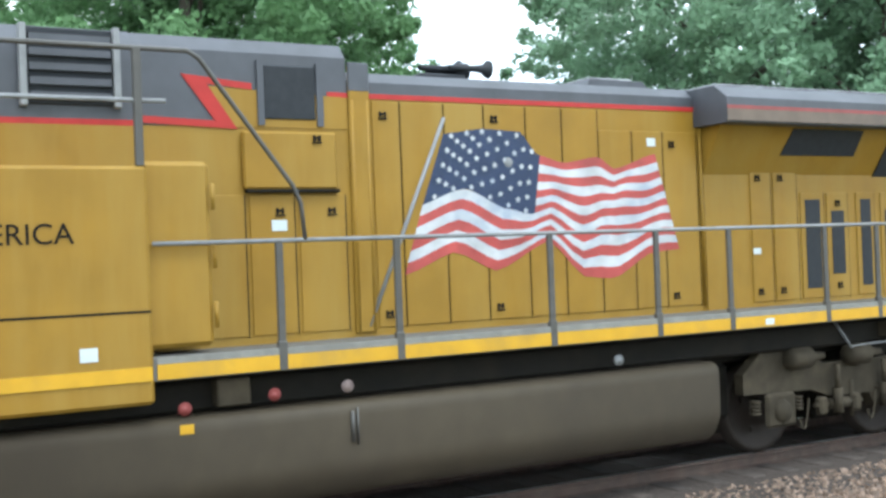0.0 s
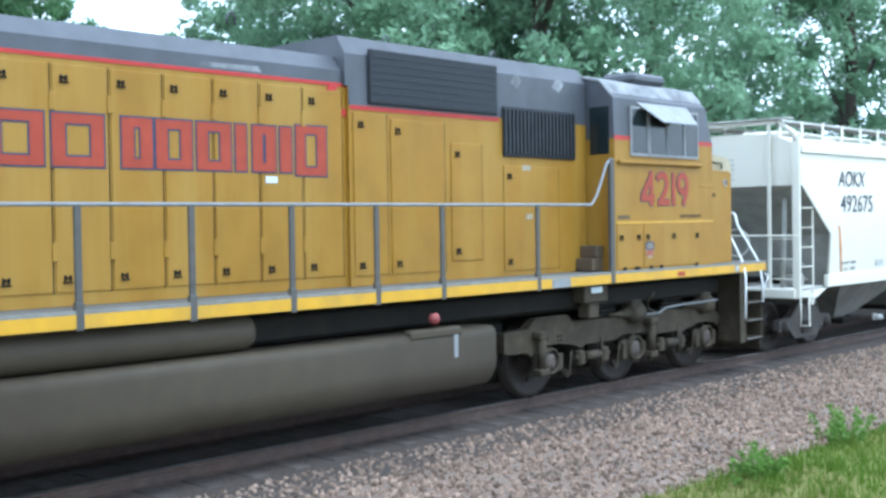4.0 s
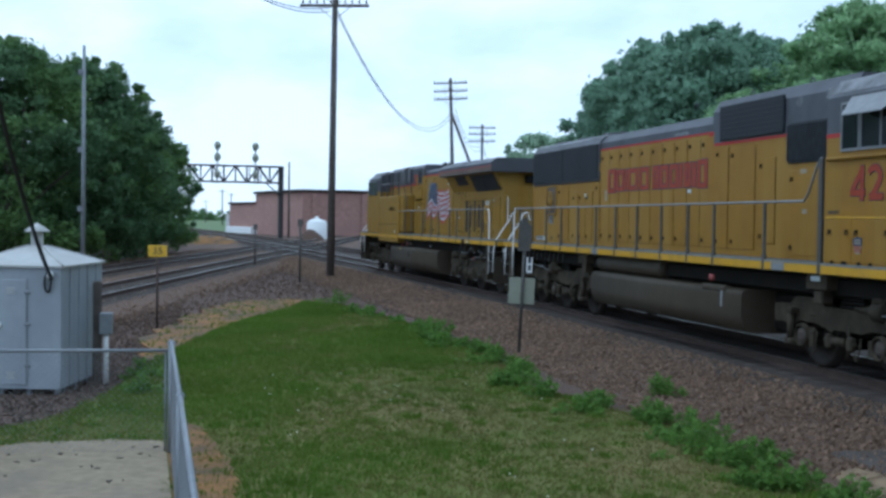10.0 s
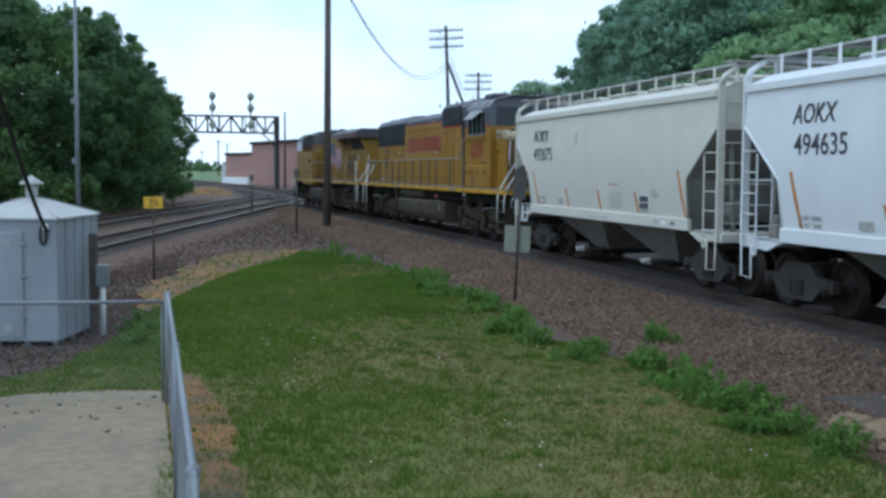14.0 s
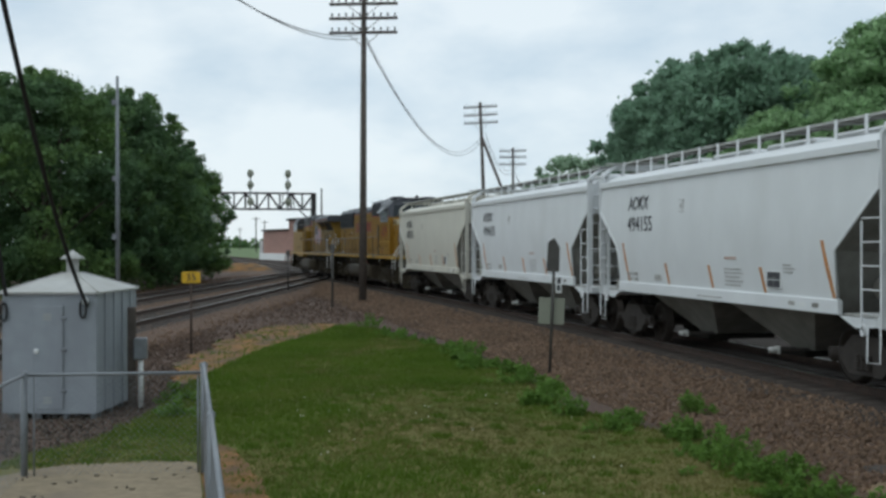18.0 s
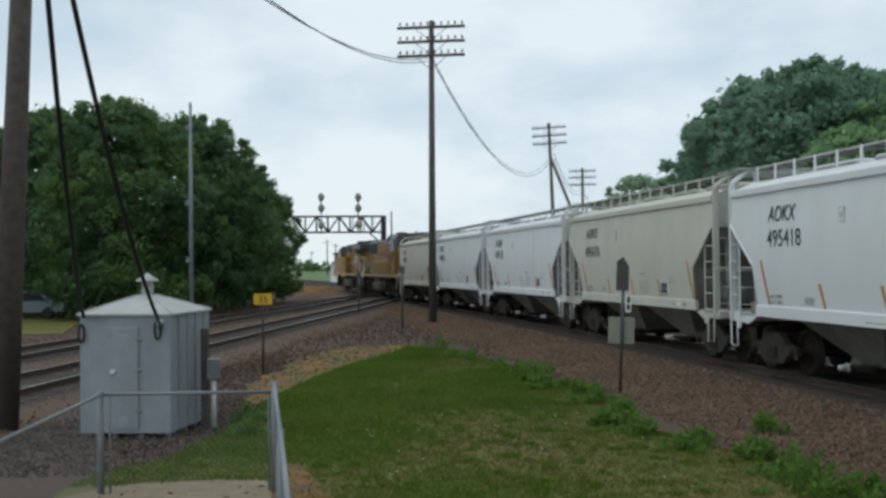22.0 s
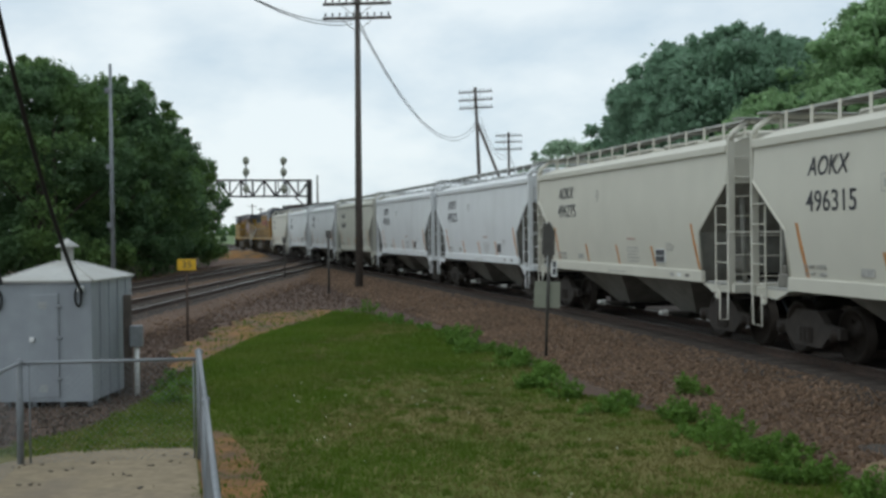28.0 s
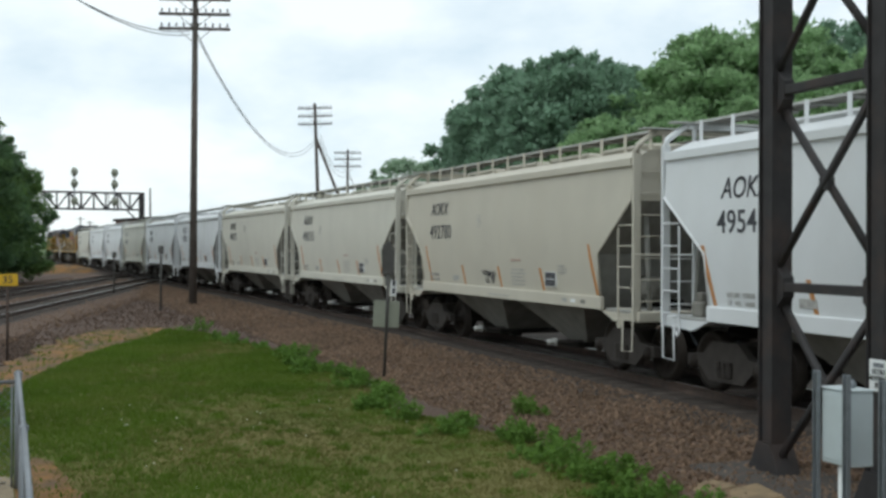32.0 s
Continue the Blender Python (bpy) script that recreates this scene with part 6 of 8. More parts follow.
def engine_b():
    e = thing("locomotive", "weathered yellow and grey diesel locomotive running cab end last", "locomotive", group="locomotives of the train")
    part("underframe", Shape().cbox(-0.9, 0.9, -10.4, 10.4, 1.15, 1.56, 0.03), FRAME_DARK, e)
    # added boxes that stop light passing under between truck and tank
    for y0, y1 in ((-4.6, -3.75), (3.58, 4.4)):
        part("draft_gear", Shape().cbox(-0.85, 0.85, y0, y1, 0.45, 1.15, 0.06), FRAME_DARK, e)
    part("deck", Shape().cbox(-1.5, 1.5, -10.72, 10.72, 1.56, 1.725, 0.01), DECK, e, "grey walkway deck")
    for sx in (-1, 1):
        xs = sorted((sx * 1.501, sx * 1.512))
        part("sill_stripe", Shape().box(xs[0], xs[1], -10.7, 10.7, 1.565, 1.69), STRIPE, e, "bright yellow sill stripe")
        part("sill_ledge", Shape().box(xs[0], xs[1], -10.7, 10.7, 1.692, 1.728), LEDGE, e, "pale worn deck edge")
    for y in (-10.73, 10.721):
        part("end_stripe", Shape().box(-1.45, 1.45, y, y + 0.01, 1.565, 1.69), STRIPE, e)
        part("pilot", Shape().cbox(-0.97, 0.97, y - 0.03 if y < 0 else y - 0.05, y + 0.05 if y < 0 else y + 0.03, 0.45, 1.55, 0.02), FRAME_DARK, e)
    # long hood
    part("hood", Shape().prism([(-0.95, 1.73), (0.95, 1.73), (0.95, 4.06), (-0.95, 4.06)], -1.7, 9.58, "y"), YELLOW_B, e)
    part("hood_top", Shape().prism([(-0.952, 4.06), (0.952, 4.06), (0.952, 4.22), (0.80, 4.40), (-0.80, 4.40), (-0.952, 4.22)], -1.7, 4.35, "y"), GREY, e, "dark grey hood roof")
    part("red_line", Shape().box(-0.957, -0.95, -1.7, 4.35, 4.035, 4.075), RED, e)
    part("radiator_housing", Shape().prism([(-0.955, 3.30), (0.955, 3.30), (0.985, 3.33), (0.985, 4.24), (0.88, 4.36), (0.70, 4.42), (-0.70, 4.42), (-0.88, 4.36), (-0.985, 4.24), (-0.985, 3.33)], 4.33, 9.50, "y"), GREY, e)
    part("radiator_top", Shape().prism([(-0.89, 4.365), (-0.70, 4.425), (0.70, 4.425), (0.89, 4.365), (0.86, 4.40), (0.70, 4.455), (-0.70, 4.455), (-0.86, 4.40)], 4.3, 9.54, "y"), ROOF_GREY, e, "worn light grey roof panel")
    wear = random.Random(5)
    y = 9.45
    while y > 4.5:
        w = wear.uniform(0.2, 0.7)
        part("worn_edge", Shape().prism([(y, 4.236), (y - w, 4.236), (y - w * 0.9, 4.236 - wear.uniform(0.01, 0.05)), (y - w * 0.45, 4.236 - wear.uniform(0.0, 0.02)), (y - 0.05, 4.236 - wear.uniform(0.01, 0.05))], -0.9875, -0.9855, "x"), ROOF_GREY, e, "edge worn to pale metal")
        y -= w + wear.uniform(0.02, 0.35)
    for y0, y1 in ((4.42, 6.92), (6.96, 9.44)):
        g = part("radiator_screen", Shape().cbox(-1.012, -0.985, y0, y1, 3.37, 4.215, 0.008), BLACK, e, "large black radiator screen")
        for k in range(24):
            yy = y0 + 0.06 + k * (y1 - y0 - 0.12) / 23
            part("screen_bar", Shape().box(-1.015, -1.012, yy - 0.006, yy + 0.006, 3.40, 4.19), BLACK, g)
        part("radiator_screen", Shape().cbox(0.985, 1.012, y0, y1, 3.37, 4.215, 0.008), BLACK, e)
    for y in (8.72, 6.9, 5.1):
        fan = part("fan", Shape().lathe([(0.60, 0), (0.60, 0.05), (0.52, 0.09), (0.001, 0.115)], pose(0, y, 4.45), 24), BLACK, e, "black fan guard")
        for k in range(4):
            rr = 0.15 + 0.13 * k
            part("guard_ring", Shape().tube([(rr * math.cos(q), y + rr * math.sin(q), 4.58 - 0.09 * (rr / 0.6) ** 2) for q in np.linspace(0, 6.2832, 21)], 0.010, 5), GREY, fan)
    part("hood_end_cap", Shape().prism([(-0.955, 4.05), (0.955, 4.05), (0.955, 4.20), (0.86, 4.34), (0.68, 4.40), (-0.68, 4.40), (-0.86, 4.34), (-0.955, 4.20)], 9.50, 9.60, "y"), GREY, e)
    part("corner_post", Shape().tube([(-0.925, 9.555, 1.74), (-0.925, 9.555, 4.05)], 0.045, 10), YELLOW_B, e)
    part("end_red_line", Shape().box(-0.945, 0.945, 9.581, 9.588, 4.02, 4.06), RED, e)
    hl = part("headlight", Shape().cbox(0.15, 0.75, 9.6, 9.78, 3.66, 3.90, 0.04), FRAME_DARK, e)
    for x in (0.32, 0.58):
        part("lens", Shape().lathe([(0.001, 0.02), (0.09, 0.01), (0.10, -0.02)], pose(x, 9.785, 3.78, -90), 14), STEEL, hl)
    ring = [(0.15 + 0.70 * cx + 0.07 * math.cos(q), 9.592, 3.48 + 0.07 * cz + 0.07 * math.sin(q)) for cx, cz, q0 in ((1, 1, 0), (-1, 1, 1), (-1, -1, 2), (1, -1, 3)) for q in np.linspace(q0 * math.pi / 2, (q0 + 1) * math.pi / 2, 5)]
    part("number_box_rim", Shape().tube(ring + ring[:1], 0.016, 6), FRAME_DARK, e, "black rounded rim of the number box")
    part("end_number", text_mesh("4219", 0.26, RED_L, 0.002), None, e).matrix_basis = pose(-0.42, 9.586, 3.06, 90, 0, 180)
    part("hand_grab", Shape().tube([(-0.75, 9.6, 2.1), (-0.75, 9.68, 2.15), (-0.75, 9.68, 2.9), (-0.75, 9.6, 2.95)], 0.016, 6), WHITE, e)
    # raised front of the hood: dynamic brake and filter section
    part("brake_section", Shape().prism([(-1.0, 1.73), (1.0, 1.73), (1.0, 4.05), (-1.0, 4.05)], -6.28, -1.7, "y"), YELLOW_B, e)
    part("brake_roof", Shape().prism([(-1.002, 4.05), (1.002, 4.05), (1.002, 4.42), (0.86, 4.64), (-0.86, 4.64), (-1.002, 4.42)], -6.28, -1.65, "y"), GREY, e, "dark grey raised roof")
    part("red_line", Shape().box(-1.008, -1.002, -4.35, -1.72, 3.78, 3.83), RED, e)
    part("grey_band", Shape().box(-1.006, -1.0, -6.28, -1.7, 3.83, 4.05), GREY, e)
    part("red_chevron", Shape().prism([(-1.2, 3.62), (-1.45, 4.05), (-1.58, 4.05), (-1.45, 3.78), (-1.7, 3.78), (-1.7, 3.70), (-1.32, 3.70)], -0.962, -0.953, "x"), RED, e)
    bg = part("brake_grid", Shape().cbox(-1.05, -1.003, -4.28, -2.0, 3.86, 4.50, 0.01), BLACK, e, "black dynamic brake grid")
    for k in range(7):
        part("grid_bar", Shape().box(-1.056, -1.05, -4.26, -2.02, 3.90 + k * 0.085, 3.92 + k * 0.085), DARK_BAR, bg)
    it = part("air_intake", Shape().cbox(-1.03, -1.003, -6.0, -4.42, 3.32, 3.99, 0.01), BLACK, e, "black louvred air intake")
    for k in range(20):
        part("louvre", Shape().cbox(-1.06, -1.03, -5.96 + k * 0.079, -5.92 + k * 0.079, 3.36, 3.95, 0.004), DARK_BAR, it)
    for y in (-0.3, -2.6, -4.6):
        part("lift_eye", Shape().tube([(-0.7, y - 0.05, 4.62), (-0.7, y - 0.05, 4.72), (-0.7, y, 4.76), (-0.7, y + 0.05, 4.72), (-0.7, y + 0.05, 4.62)], 0.014, 5), GREY, e)
    for k, (y, z, w) in enumerate(((-3.9, 4.36, 0.3), (-4.6, 4.30, 0.22), (-5.5, 4.32, 0.26))):
        part("worn_patch", Shape().prism([(y, z), (y - w * 0.6, z - 0.07), (y - w, z + 0.05), (y - w * 0.7, z + 0.15), (y - 0.08, z + 0.12)], -1.0045, -1.0025, "x"), ROOF_GREY, e)
    part("worn_patch", Shape().prism([(0.3, 4.1), (-0.5, 4.1), (-0.45, 4.16), (0.25, 4.15)], -0.955, -0.9525, "x"), ROOF_GREY, e)
    # hood doors
    x = -0.951
    for y0, y1, z0, z1 in ((7.42, 6.56, 1.80, 3.24), (6.30, 5.86, 1.82, 3.06), (5.84, 5.33, 1.82, 3.06), (5.31, 4.83, 1.82, 3.06), (4.66, 4.34, 1.86, 3.28)):
        hood_door(e, y0, y1, z0, z1, x, YELLOW_B)
    # flat panel inside a rim; the recess's shade is put into its brown
    wb = part("handbrake_recess", Shape().cbox(-0.956, -0.951, 7.55, 8.29, 2.53, 3.25, 0.002), SOOT_BAND, e, "brown panel painted as the shaded recess of the handbrake wheel")
    for y0, y1, z0, z1 in ((7.51, 7.55, 2.49, 3.29), (8.29, 8.33, 2.49, 3.29), (7.55, 8.29, 3.25, 3.29), (7.55, 8.29, 2.49, 2.53)):
        part("recess_rim", Shape().cbox(-0.985, -0.951, y0, y1, z0, z1, 0.006), YELLOW_B, wb)
    part("drain_hole", Shape().lathe([(0.001, 0.004), (0.055, 0.004), (0.062, 0.0)], pose(-0.952, 7.91, 1.86, 0, -90), 16), BLACK, e)
    part("data_plate", Shape().cbox(-0.958, -0.951, 8.50, 9.25, 1.79, 1.90, 0.002), BOXES, e, "pale builder's plate with unreadable lines")
    part("long_panel", Shape().cbox(-0.962, -0.951, 4.80, 6.44, 3.08, 3.12, 0.004), YELLOW_B, e)
    wheel = part("brake_wheel", Shape().tube([(-1.02, 7.95 + 0.25 * math.cos(a), 2.87 + 0.25 * math.sin(a)) for a in np.linspace(0, 6.2832, 25)], 0.020, 6), YELLOW_B, e, "yellow handbrake wheel")
    for k in range(10):
        a = k * math.pi / 5
        part("spoke", Shape().tube([(-0.99, 7.95, 2.87), (-1.02, 7.95 + 0.24 * math.cos(a), 2.87 + 0.24 * math.sin(a))], 0.012, 5), YELLOW_B, wheel)
    part("wheel_hub", Shape().lathe([(0.001, 0.05), (0.07, 0.045), (0.10, 0.0), (0.10, -0.03)], pose(-0.985, 7.95, 2.87, 0, -90), 16), YELLOW_B, wheel)
    pc = part("placard", Shape().cbox(-0.960, -0.9535, -0.16, 0.16, -0.14, 0.14, 0.001), RAIL_L, e, "blue-grey placard with unreadable lines")
    pc.matrix_basis = pose(0, 7.98, 2.40, 8)
    for k in range(5):
        part("placard_line", Shape().box(-0.9625, -0.9605, -0.13, 0.13, -0.105 + k * 0.05, -0.085 + k * 0.05), GREY, pc)
    for k in range(10):
        y0 = 4.3 - k * 0.595
        hood_door(e, y0, y0 - 0.58, 1.86, 3.98, x, YELLOW_B)
        for z in (2.15, 3.55):
            part("door_hinge", Shape().cbox(-0.978, -0.966, y0 - 0.03, y0 + 0.03, z, z + 0.17, 0.004), YELLOW_B, e)
    for y0, y1, z0, z1 in ((-1.75, -2.3, 1.85, 3.75), (-2.35, -3.3, 1.85, 3.7), (-3.4, -4.0, 1.97, 3.46), (-4.42, -5.62, 1.8, 3.20)):
        hood_door(e, y0, y1, z0, z1, -1.001, YELLOW_B)
    # heritage lettering as plain blocks
    for k, (ya, yb) in enumerate(((3.78, 3.32), (3.27, 2.80), (2.74, 2.62), (2.55, 2.01), (1.93, 1.40), (1.21, 0.87), (0.83, 0.41), (0.35, -0.07), (-0.13, -0.27), (-0.35, -0.66), (-0.72, -0.88), (-0.94, -1.38))):
        tall = 0.03 if k in (0, 11) else 0.0
        for nm, mt, x0, x1, g in (("letter_edge", DEEP_BLUE, -0.9695, -0.9665, 0.018), ("letter_block", RED_L, -0.9725, -0.9697, 0.0)):
            z0, z1, stem = 3.035 - tall, 3.525 + tall, 0.135
            if ya - yb < 0.2:
                sh = Shape().box(x0, x1, yb - g, ya + g, z0 - g, z1 + g)
            else:       # a plain hollow block for each wide character
                sh = Shape().box(x0, x1, ya - stem - g, ya + g, z0 - g, z1 + g).box(x0, x1, yb - g, yb + stem + g, z0 - g, z1 + g)
                sh.box(x0, x1, yb + stem + g, ya - stem - g, z0 - g, z0 + 0.09 + g).box(x0, x1, yb + stem + g, ya - stem - g, z1 - 0.09 - g, z1 + g)
            part(nm, sh, mt, e)
    # cab and nose
    part("cab", Shape().prism([(-1.48, 1.73), (1.48, 1.73), (1.48, 3.62), (-1.48, 3.62)], -9.0, -6.3, "y"), YELLOW_B, e)
    cu = Shape()
    prof = [(-1.48, 3.62), (1.48, 3.62), (1.46, 4.2), (1.22, 4.44), (0.7, 4.56), (-0.7, 4.56), (-1.22, 4.44), (-1.46, 4.2)]
    n = len(prof)
    cu.v = [(px, -6.3, pz) for px, pz in prof] + [(px, -9.0 + (pz - 3.62) * 0.30, pz) for px, pz in prof]
    cu.f = [(i, (i + 1) % n, n + (i + 1) % n, n + i) for i in range(n)] + [tuple(reversed(range(n))), tuple(range(n, 2 * n))]
    cu.soft = [False] * len(cu.f)
    part("cab_top", cu, GREY, e, "grey upper cab")
    part("cab_roof", Shape().prism([(-1.405, 4.263), (-1.228, 4.445), (-0.7, 4.565), (0.7, 4.565), (1.228, 4.445), (1.405, 4.263), (1.245, 4.464), (0.7, 4.60), (-0.7, 4.60), (-1.245, 4.464)], -8.82, -6.28, "y"), ROOF_GREY, e, "worn pale cab roof")
    part("red_line", Shape().box(-1.486, -1.48, -9.0, -6.3, 3.60, 3.66), RED, e)
    for y0, y1 in ((-6.72, -7.12), (-7.2, -7.65), (-7.67, -8.12), (-8.17, -8.52)):
        w = part("cab_window", Shape().cbox(-1.492, -1.47, y1, y0, 3.42, 4.06, 0.006), GLASS_D, e)
        fr = Shape().box(-1.503, -1.47, y1 - 0.03, y1, 3.38, 4.1).box(-1.503, -1.47, y0, y0 + 0.03, 3.38, 4.1).box(-1.503, -1.47, y1, y0, 3.38, 3.42).box(-1.503, -1.47, y1, y0, 4.06, 4.1)
        part("frame", fr, RAIL_L, w)
    aw = Shape()
    aw.v = [(-1.46, -6.89, 4.17), (-1.46, -8.27, 4.17), (-1.78, -8.07, 3.875), (-1.78, -7.12, 3.875), (-1.46, -6.89, 4.15), (-1.46, -8.27, 4.15), (-1.78, -8.07, 3.86), (-1.78, -7.12, 3.86)]
    aw.f, aw.soft = [(0, 1, 2, 3), (7, 6, 5, 4), (0, 4, 5, 1), (1, 5, 6, 2), (2, 6, 7, 3), (3, 7, 4, 0)], [False] * 6
    part("window_awning", aw, RAIL_L, e, "pale grey window awning")
    part("rear_window", Shape().cbox(-1.40, -1.06, -6.30, -6.288, 3.40, 4.08, 0.004), GLASS_D, e)
    for k in range(2):
        part("cab_step", Shape().cbox(-1.30, -1.01, -6.27, -6.0 - 0.11 * k, 1.74 + 0.18 * k, 1.915 + 0.18 * k, 0.01), DULL_YELLOW, e, "dark yellow step up to the cab door")
    part("arm_rest", Shape().cbox(-1.54, -1.48, -8.62, -6.36, 3.26, 3.31, 0.012), YELLOW_B, e)
    wsx = Shape()
    for x0, x1 in ((-1.3, -0.08), (0.08, 1.3)):
        k = len(wsx.v)
        wsx.v += [(x0, -9.008, 3.66), (x1, -9.008, 3.66), (x1 * 0.92, -8.846, 4.22), (x0 * 0.92, -8.846, 4.22)]
        wsx.f.append((k, k + 1, k + 2, k + 3))
        wsx.soft.append(False)
    part("windshield", wsx, GLASS_D, e, "dark windshield panes")
    ns = Shape()
    ns.prism([(-9.0, 1.73), (-9.0, 3.50), (-9.80, 3.44), (-9.89, 3.40), (-9.95, 3.31), (-9.95, 1.73)], -1.28, 1.28, "x")
    part("nose", ns, YELLOW_B, e, "blunt yellow nose")
    part("nose_cap", Shape().prism([(-9.0, 3.515), (-9.80, 3.455), (-9.90, 3.41), (-9.957, 3.30), (-9.957, 3.20), (-9.82, 3.235), (-9.25, 3.245), (-9.06, 3.21), (-9.0, 3.08)], -1.283, 1.283, "x"), NOSE_CAP, e)
    part("nose_front", Shape().box(-1.22, 1.22, -9.962, -9.952, 1.78, 3.18), DULL_YELLOW, e, "dark yellow nose end")
    part("nose_grab", Shape().tube([(-1.26, -9.22, 3.28), (-1.31, -9.22, 3.30), (-1.32, -9.24, 3.37), (-1.32, -9.58, 3.35), (-1.31, -9.60, 3.28), (-1.26, -9.60, 3.26)], 0.013, 6), FRAME_DARK, e)
    nv = part("nose_vent", Shape().cbox(-1.286, -1.28, -9.45, -9.10, 2.76, 2.90, 0.003), YELLOW_B, e, "small louvred nose vent")
    for k in range(6):
        part("vent_slot", Shape().box(-1.289, -1.286, -9.42 + k * 0.054, -9.385 + k * 0.054, 2.81, 2.87), FRAME_DARK, nv)
    part("cab_shelf", Shape().cbox(-1.49, -1.28, -9.03, -8.62, 2.95, 2.985, 0.006), YELLOW_B, e)
    for y in (-9.5, -9.7):
        part("wiper_box", Shape().cbox(-1.05, -0.85, y - 0.05, y + 0.05, 3.42, 3.52, 0.02), FRAME_DARK, e)
    part("belt_rail", Shape().cbox(-1.492, -1.48, -9.0, -6.32, 2.40, 2.43, 0.003), STRIPE, e)
    for y0, y1 in ((-6.34, -7.00), (-7.02, -8.62)):
        d = part("battery_door", Shape().cbox(-1.49, -1.48, y1, y0, 1.76, 2.39, 0.004), YELLOW_B, e)
        latch(d, y0 - 0.10, 2.21, -1.49)
        latch(d, y1 + 0.12, 2.21, -1.49)
        if y0 < -7:
            latch(d, -7.83, 2.21, -1.49)
        for q in (0.14, 0.42, (y0 - y1) - 0.18):
            part("hinge", Shape().cbox(-1.50, -1.488, y0 - q - 0.08, y0 - q, 1.73, 1.775, 0.006), FRAME_DARK, d)
    for edge, mt, x in ((0.011, DEEP_BLUE, -1.4845), (0.0, RED_L, -1.4905)):
        for figure in FIGURES:
            part("figure_edge" if edge else "road_figure", strokes(figure, 0.09 if not edge else 0.114, edge, -6.952, 2.66, x), mt, e)
    bars(e, -6.38, 2.47, [0.05, 0.05, 0.05, 0.05, 0.05], 0.05, 0.010, DULL_YELLOW, -1.484)
    o = part("warranty_note", text_mesh("UNDER WARRANTY", 0.068, DULL_YELLOW), None, e)
    o.matrix_basis = pose(-1.485, -8.33, 2.50, 90, 0, -90)
    sh = part("shield", Shape().prism([(-7.07, 2.12), (-7.07, 1.95), (-7.09, 1.905), (-7.165, 1.885), (-7.24, 1.905), (-7.26, 1.95), (-7.26, 2.12)], -1.494, -1.4905, "x"), CHALK, e, "small shield emblem in plain shapes")
    part("shield_top", Shape().prism([(-7.055, 2.012), (-7.275, 2.012), (-7.275, 2.12), (-7.22, 2.125), (-7.165, 2.142), (-7.11, 2.125), (-7.055, 2.12)], -1.4965, -1.4945, "x"), DEEP_BLUE, sh)
    for k in range(2):
        part("shield_line", Shape().box(-1.4985, -1.497, -7.245 + 0.01 * k, -7.085 - 0.01 * k, 2.035 + 0.042 * k, 2.06 + 0.042 * k), CHALK, sh)
    for k in range(6):
        part("shield_bar", Shape().box(-1.4965, -1.4945, -7.247 + k * 0.030, -7.231 + k * 0.030, 1.915, 2.010), RED_L, sh)
    em = part("nose_emblem", Shape().prism([(-9.66, 3.095), (-9.80, 3.10), (-9.815, 3.0), (-9.77, 2.965), (-9.70, 3.02)], -1.2865, -1.28, "x"), CHALK, e, "white and blue wing emblem")
    part("emblem_field", Shape().prism([(-9.73, 3.085), (-9.795, 3.09), (-9.803, 3.01), (-9.77, 2.99)], -1.289, -1.287, "x"), DEEP_BLUE, em)
    for y, z, w, h, mt in ((-8.0, 1.69, 0.2, 0.07, RED_L), (-4.9, 3.18, 0.18, 0.07, CHALK), (-4.95, 2.52, 0.14, 0.07, CHALK), (8.9, 1.86, 0.6, 0.09, RAIL_L), (5.3, 2.98, 0.1, 0.1, BOXES), (3.9, 2.95, 0.13, 0.25, CHALK), (-0.6, 2.95, 0.16, 0.07, BOXES), (5.0, 3.5, 0.16, 0.07, BOXES)):
        xx = -1.515 if z < 1.8 and mt is RED_L else (-1.017 if y < -1.7 else -0.968)
        part("sticker", Shape().cbox(xx - 0.002, xx + 0.002, y - w / 2, y + w / 2, z - h / 2 - (0.07 if mt is RED_L else 0), z + h / 2 - (0.07 if mt is RED_L else 0), 0.0005), mt, e)
    for x in (-0.85, 0.75):
        part("antenna_dome", Shape().cbox(x - 0.3, x + 0.3, -8.2, -7.3, 4.52, 4.68, 0.05), GREY, e)
    part("horn", Shape().lathe([(0.03, 0), (0.035, 0.3), (0.09, 0.42)], pose(0.3, -6.9, 4.7, 90), 10), GREY, e)
    # tanks and small gear
    part("fuel_tank", Shape().rounded([(-1.30, 0.40), (-1.45, 0.62), (-1.45, 1.16), (1.45, 1.16), (1.45, 0.62), (1.30, 0.40)], -3.72, 3.55, 0.13), TANK, e, "long dusty brown fuel tank")
    part("air_reservoir", Shape().lathe([(0.001, 0), (0.15, 0.02), (0.19, 0.08), (0.19, 3.5), (0.15, 3.56), (0.001, 3.58)], pose(-1.18, -0.1, 1.36, -90), 18), TANK, e)
    part("filler", Shape().lathe([(0.06, 0), (0.07, 0.06), (0.001, 0.075)], pose(-1.42, -2.6, 1.32, 0, -90), 14), SOOT_RED, e, "red fuel filler cap")
    part("sight_glass", Shape().cbox(-1.455, -1.435, -3.02, -2.94, 0.82, 1.12, 0.008), RAIL_L, e)
    part("tank_bracket", Shape().cbox(-1.46, -1.30, -3.1, -2.2, 1.08, 1.20, 0.03), TANK, e)
    for y in (-5.95, 4.3):
        part("jacking_pad", Shape().cbox(-1.40, -1.1, y - 0.28, y + 0.28, 1.30, 1.56, 0.02).cbox(-1.36, -1.15, y - 0.12, y + 0.12, 1.08, 1.30, 0.02), TRUCK, e)
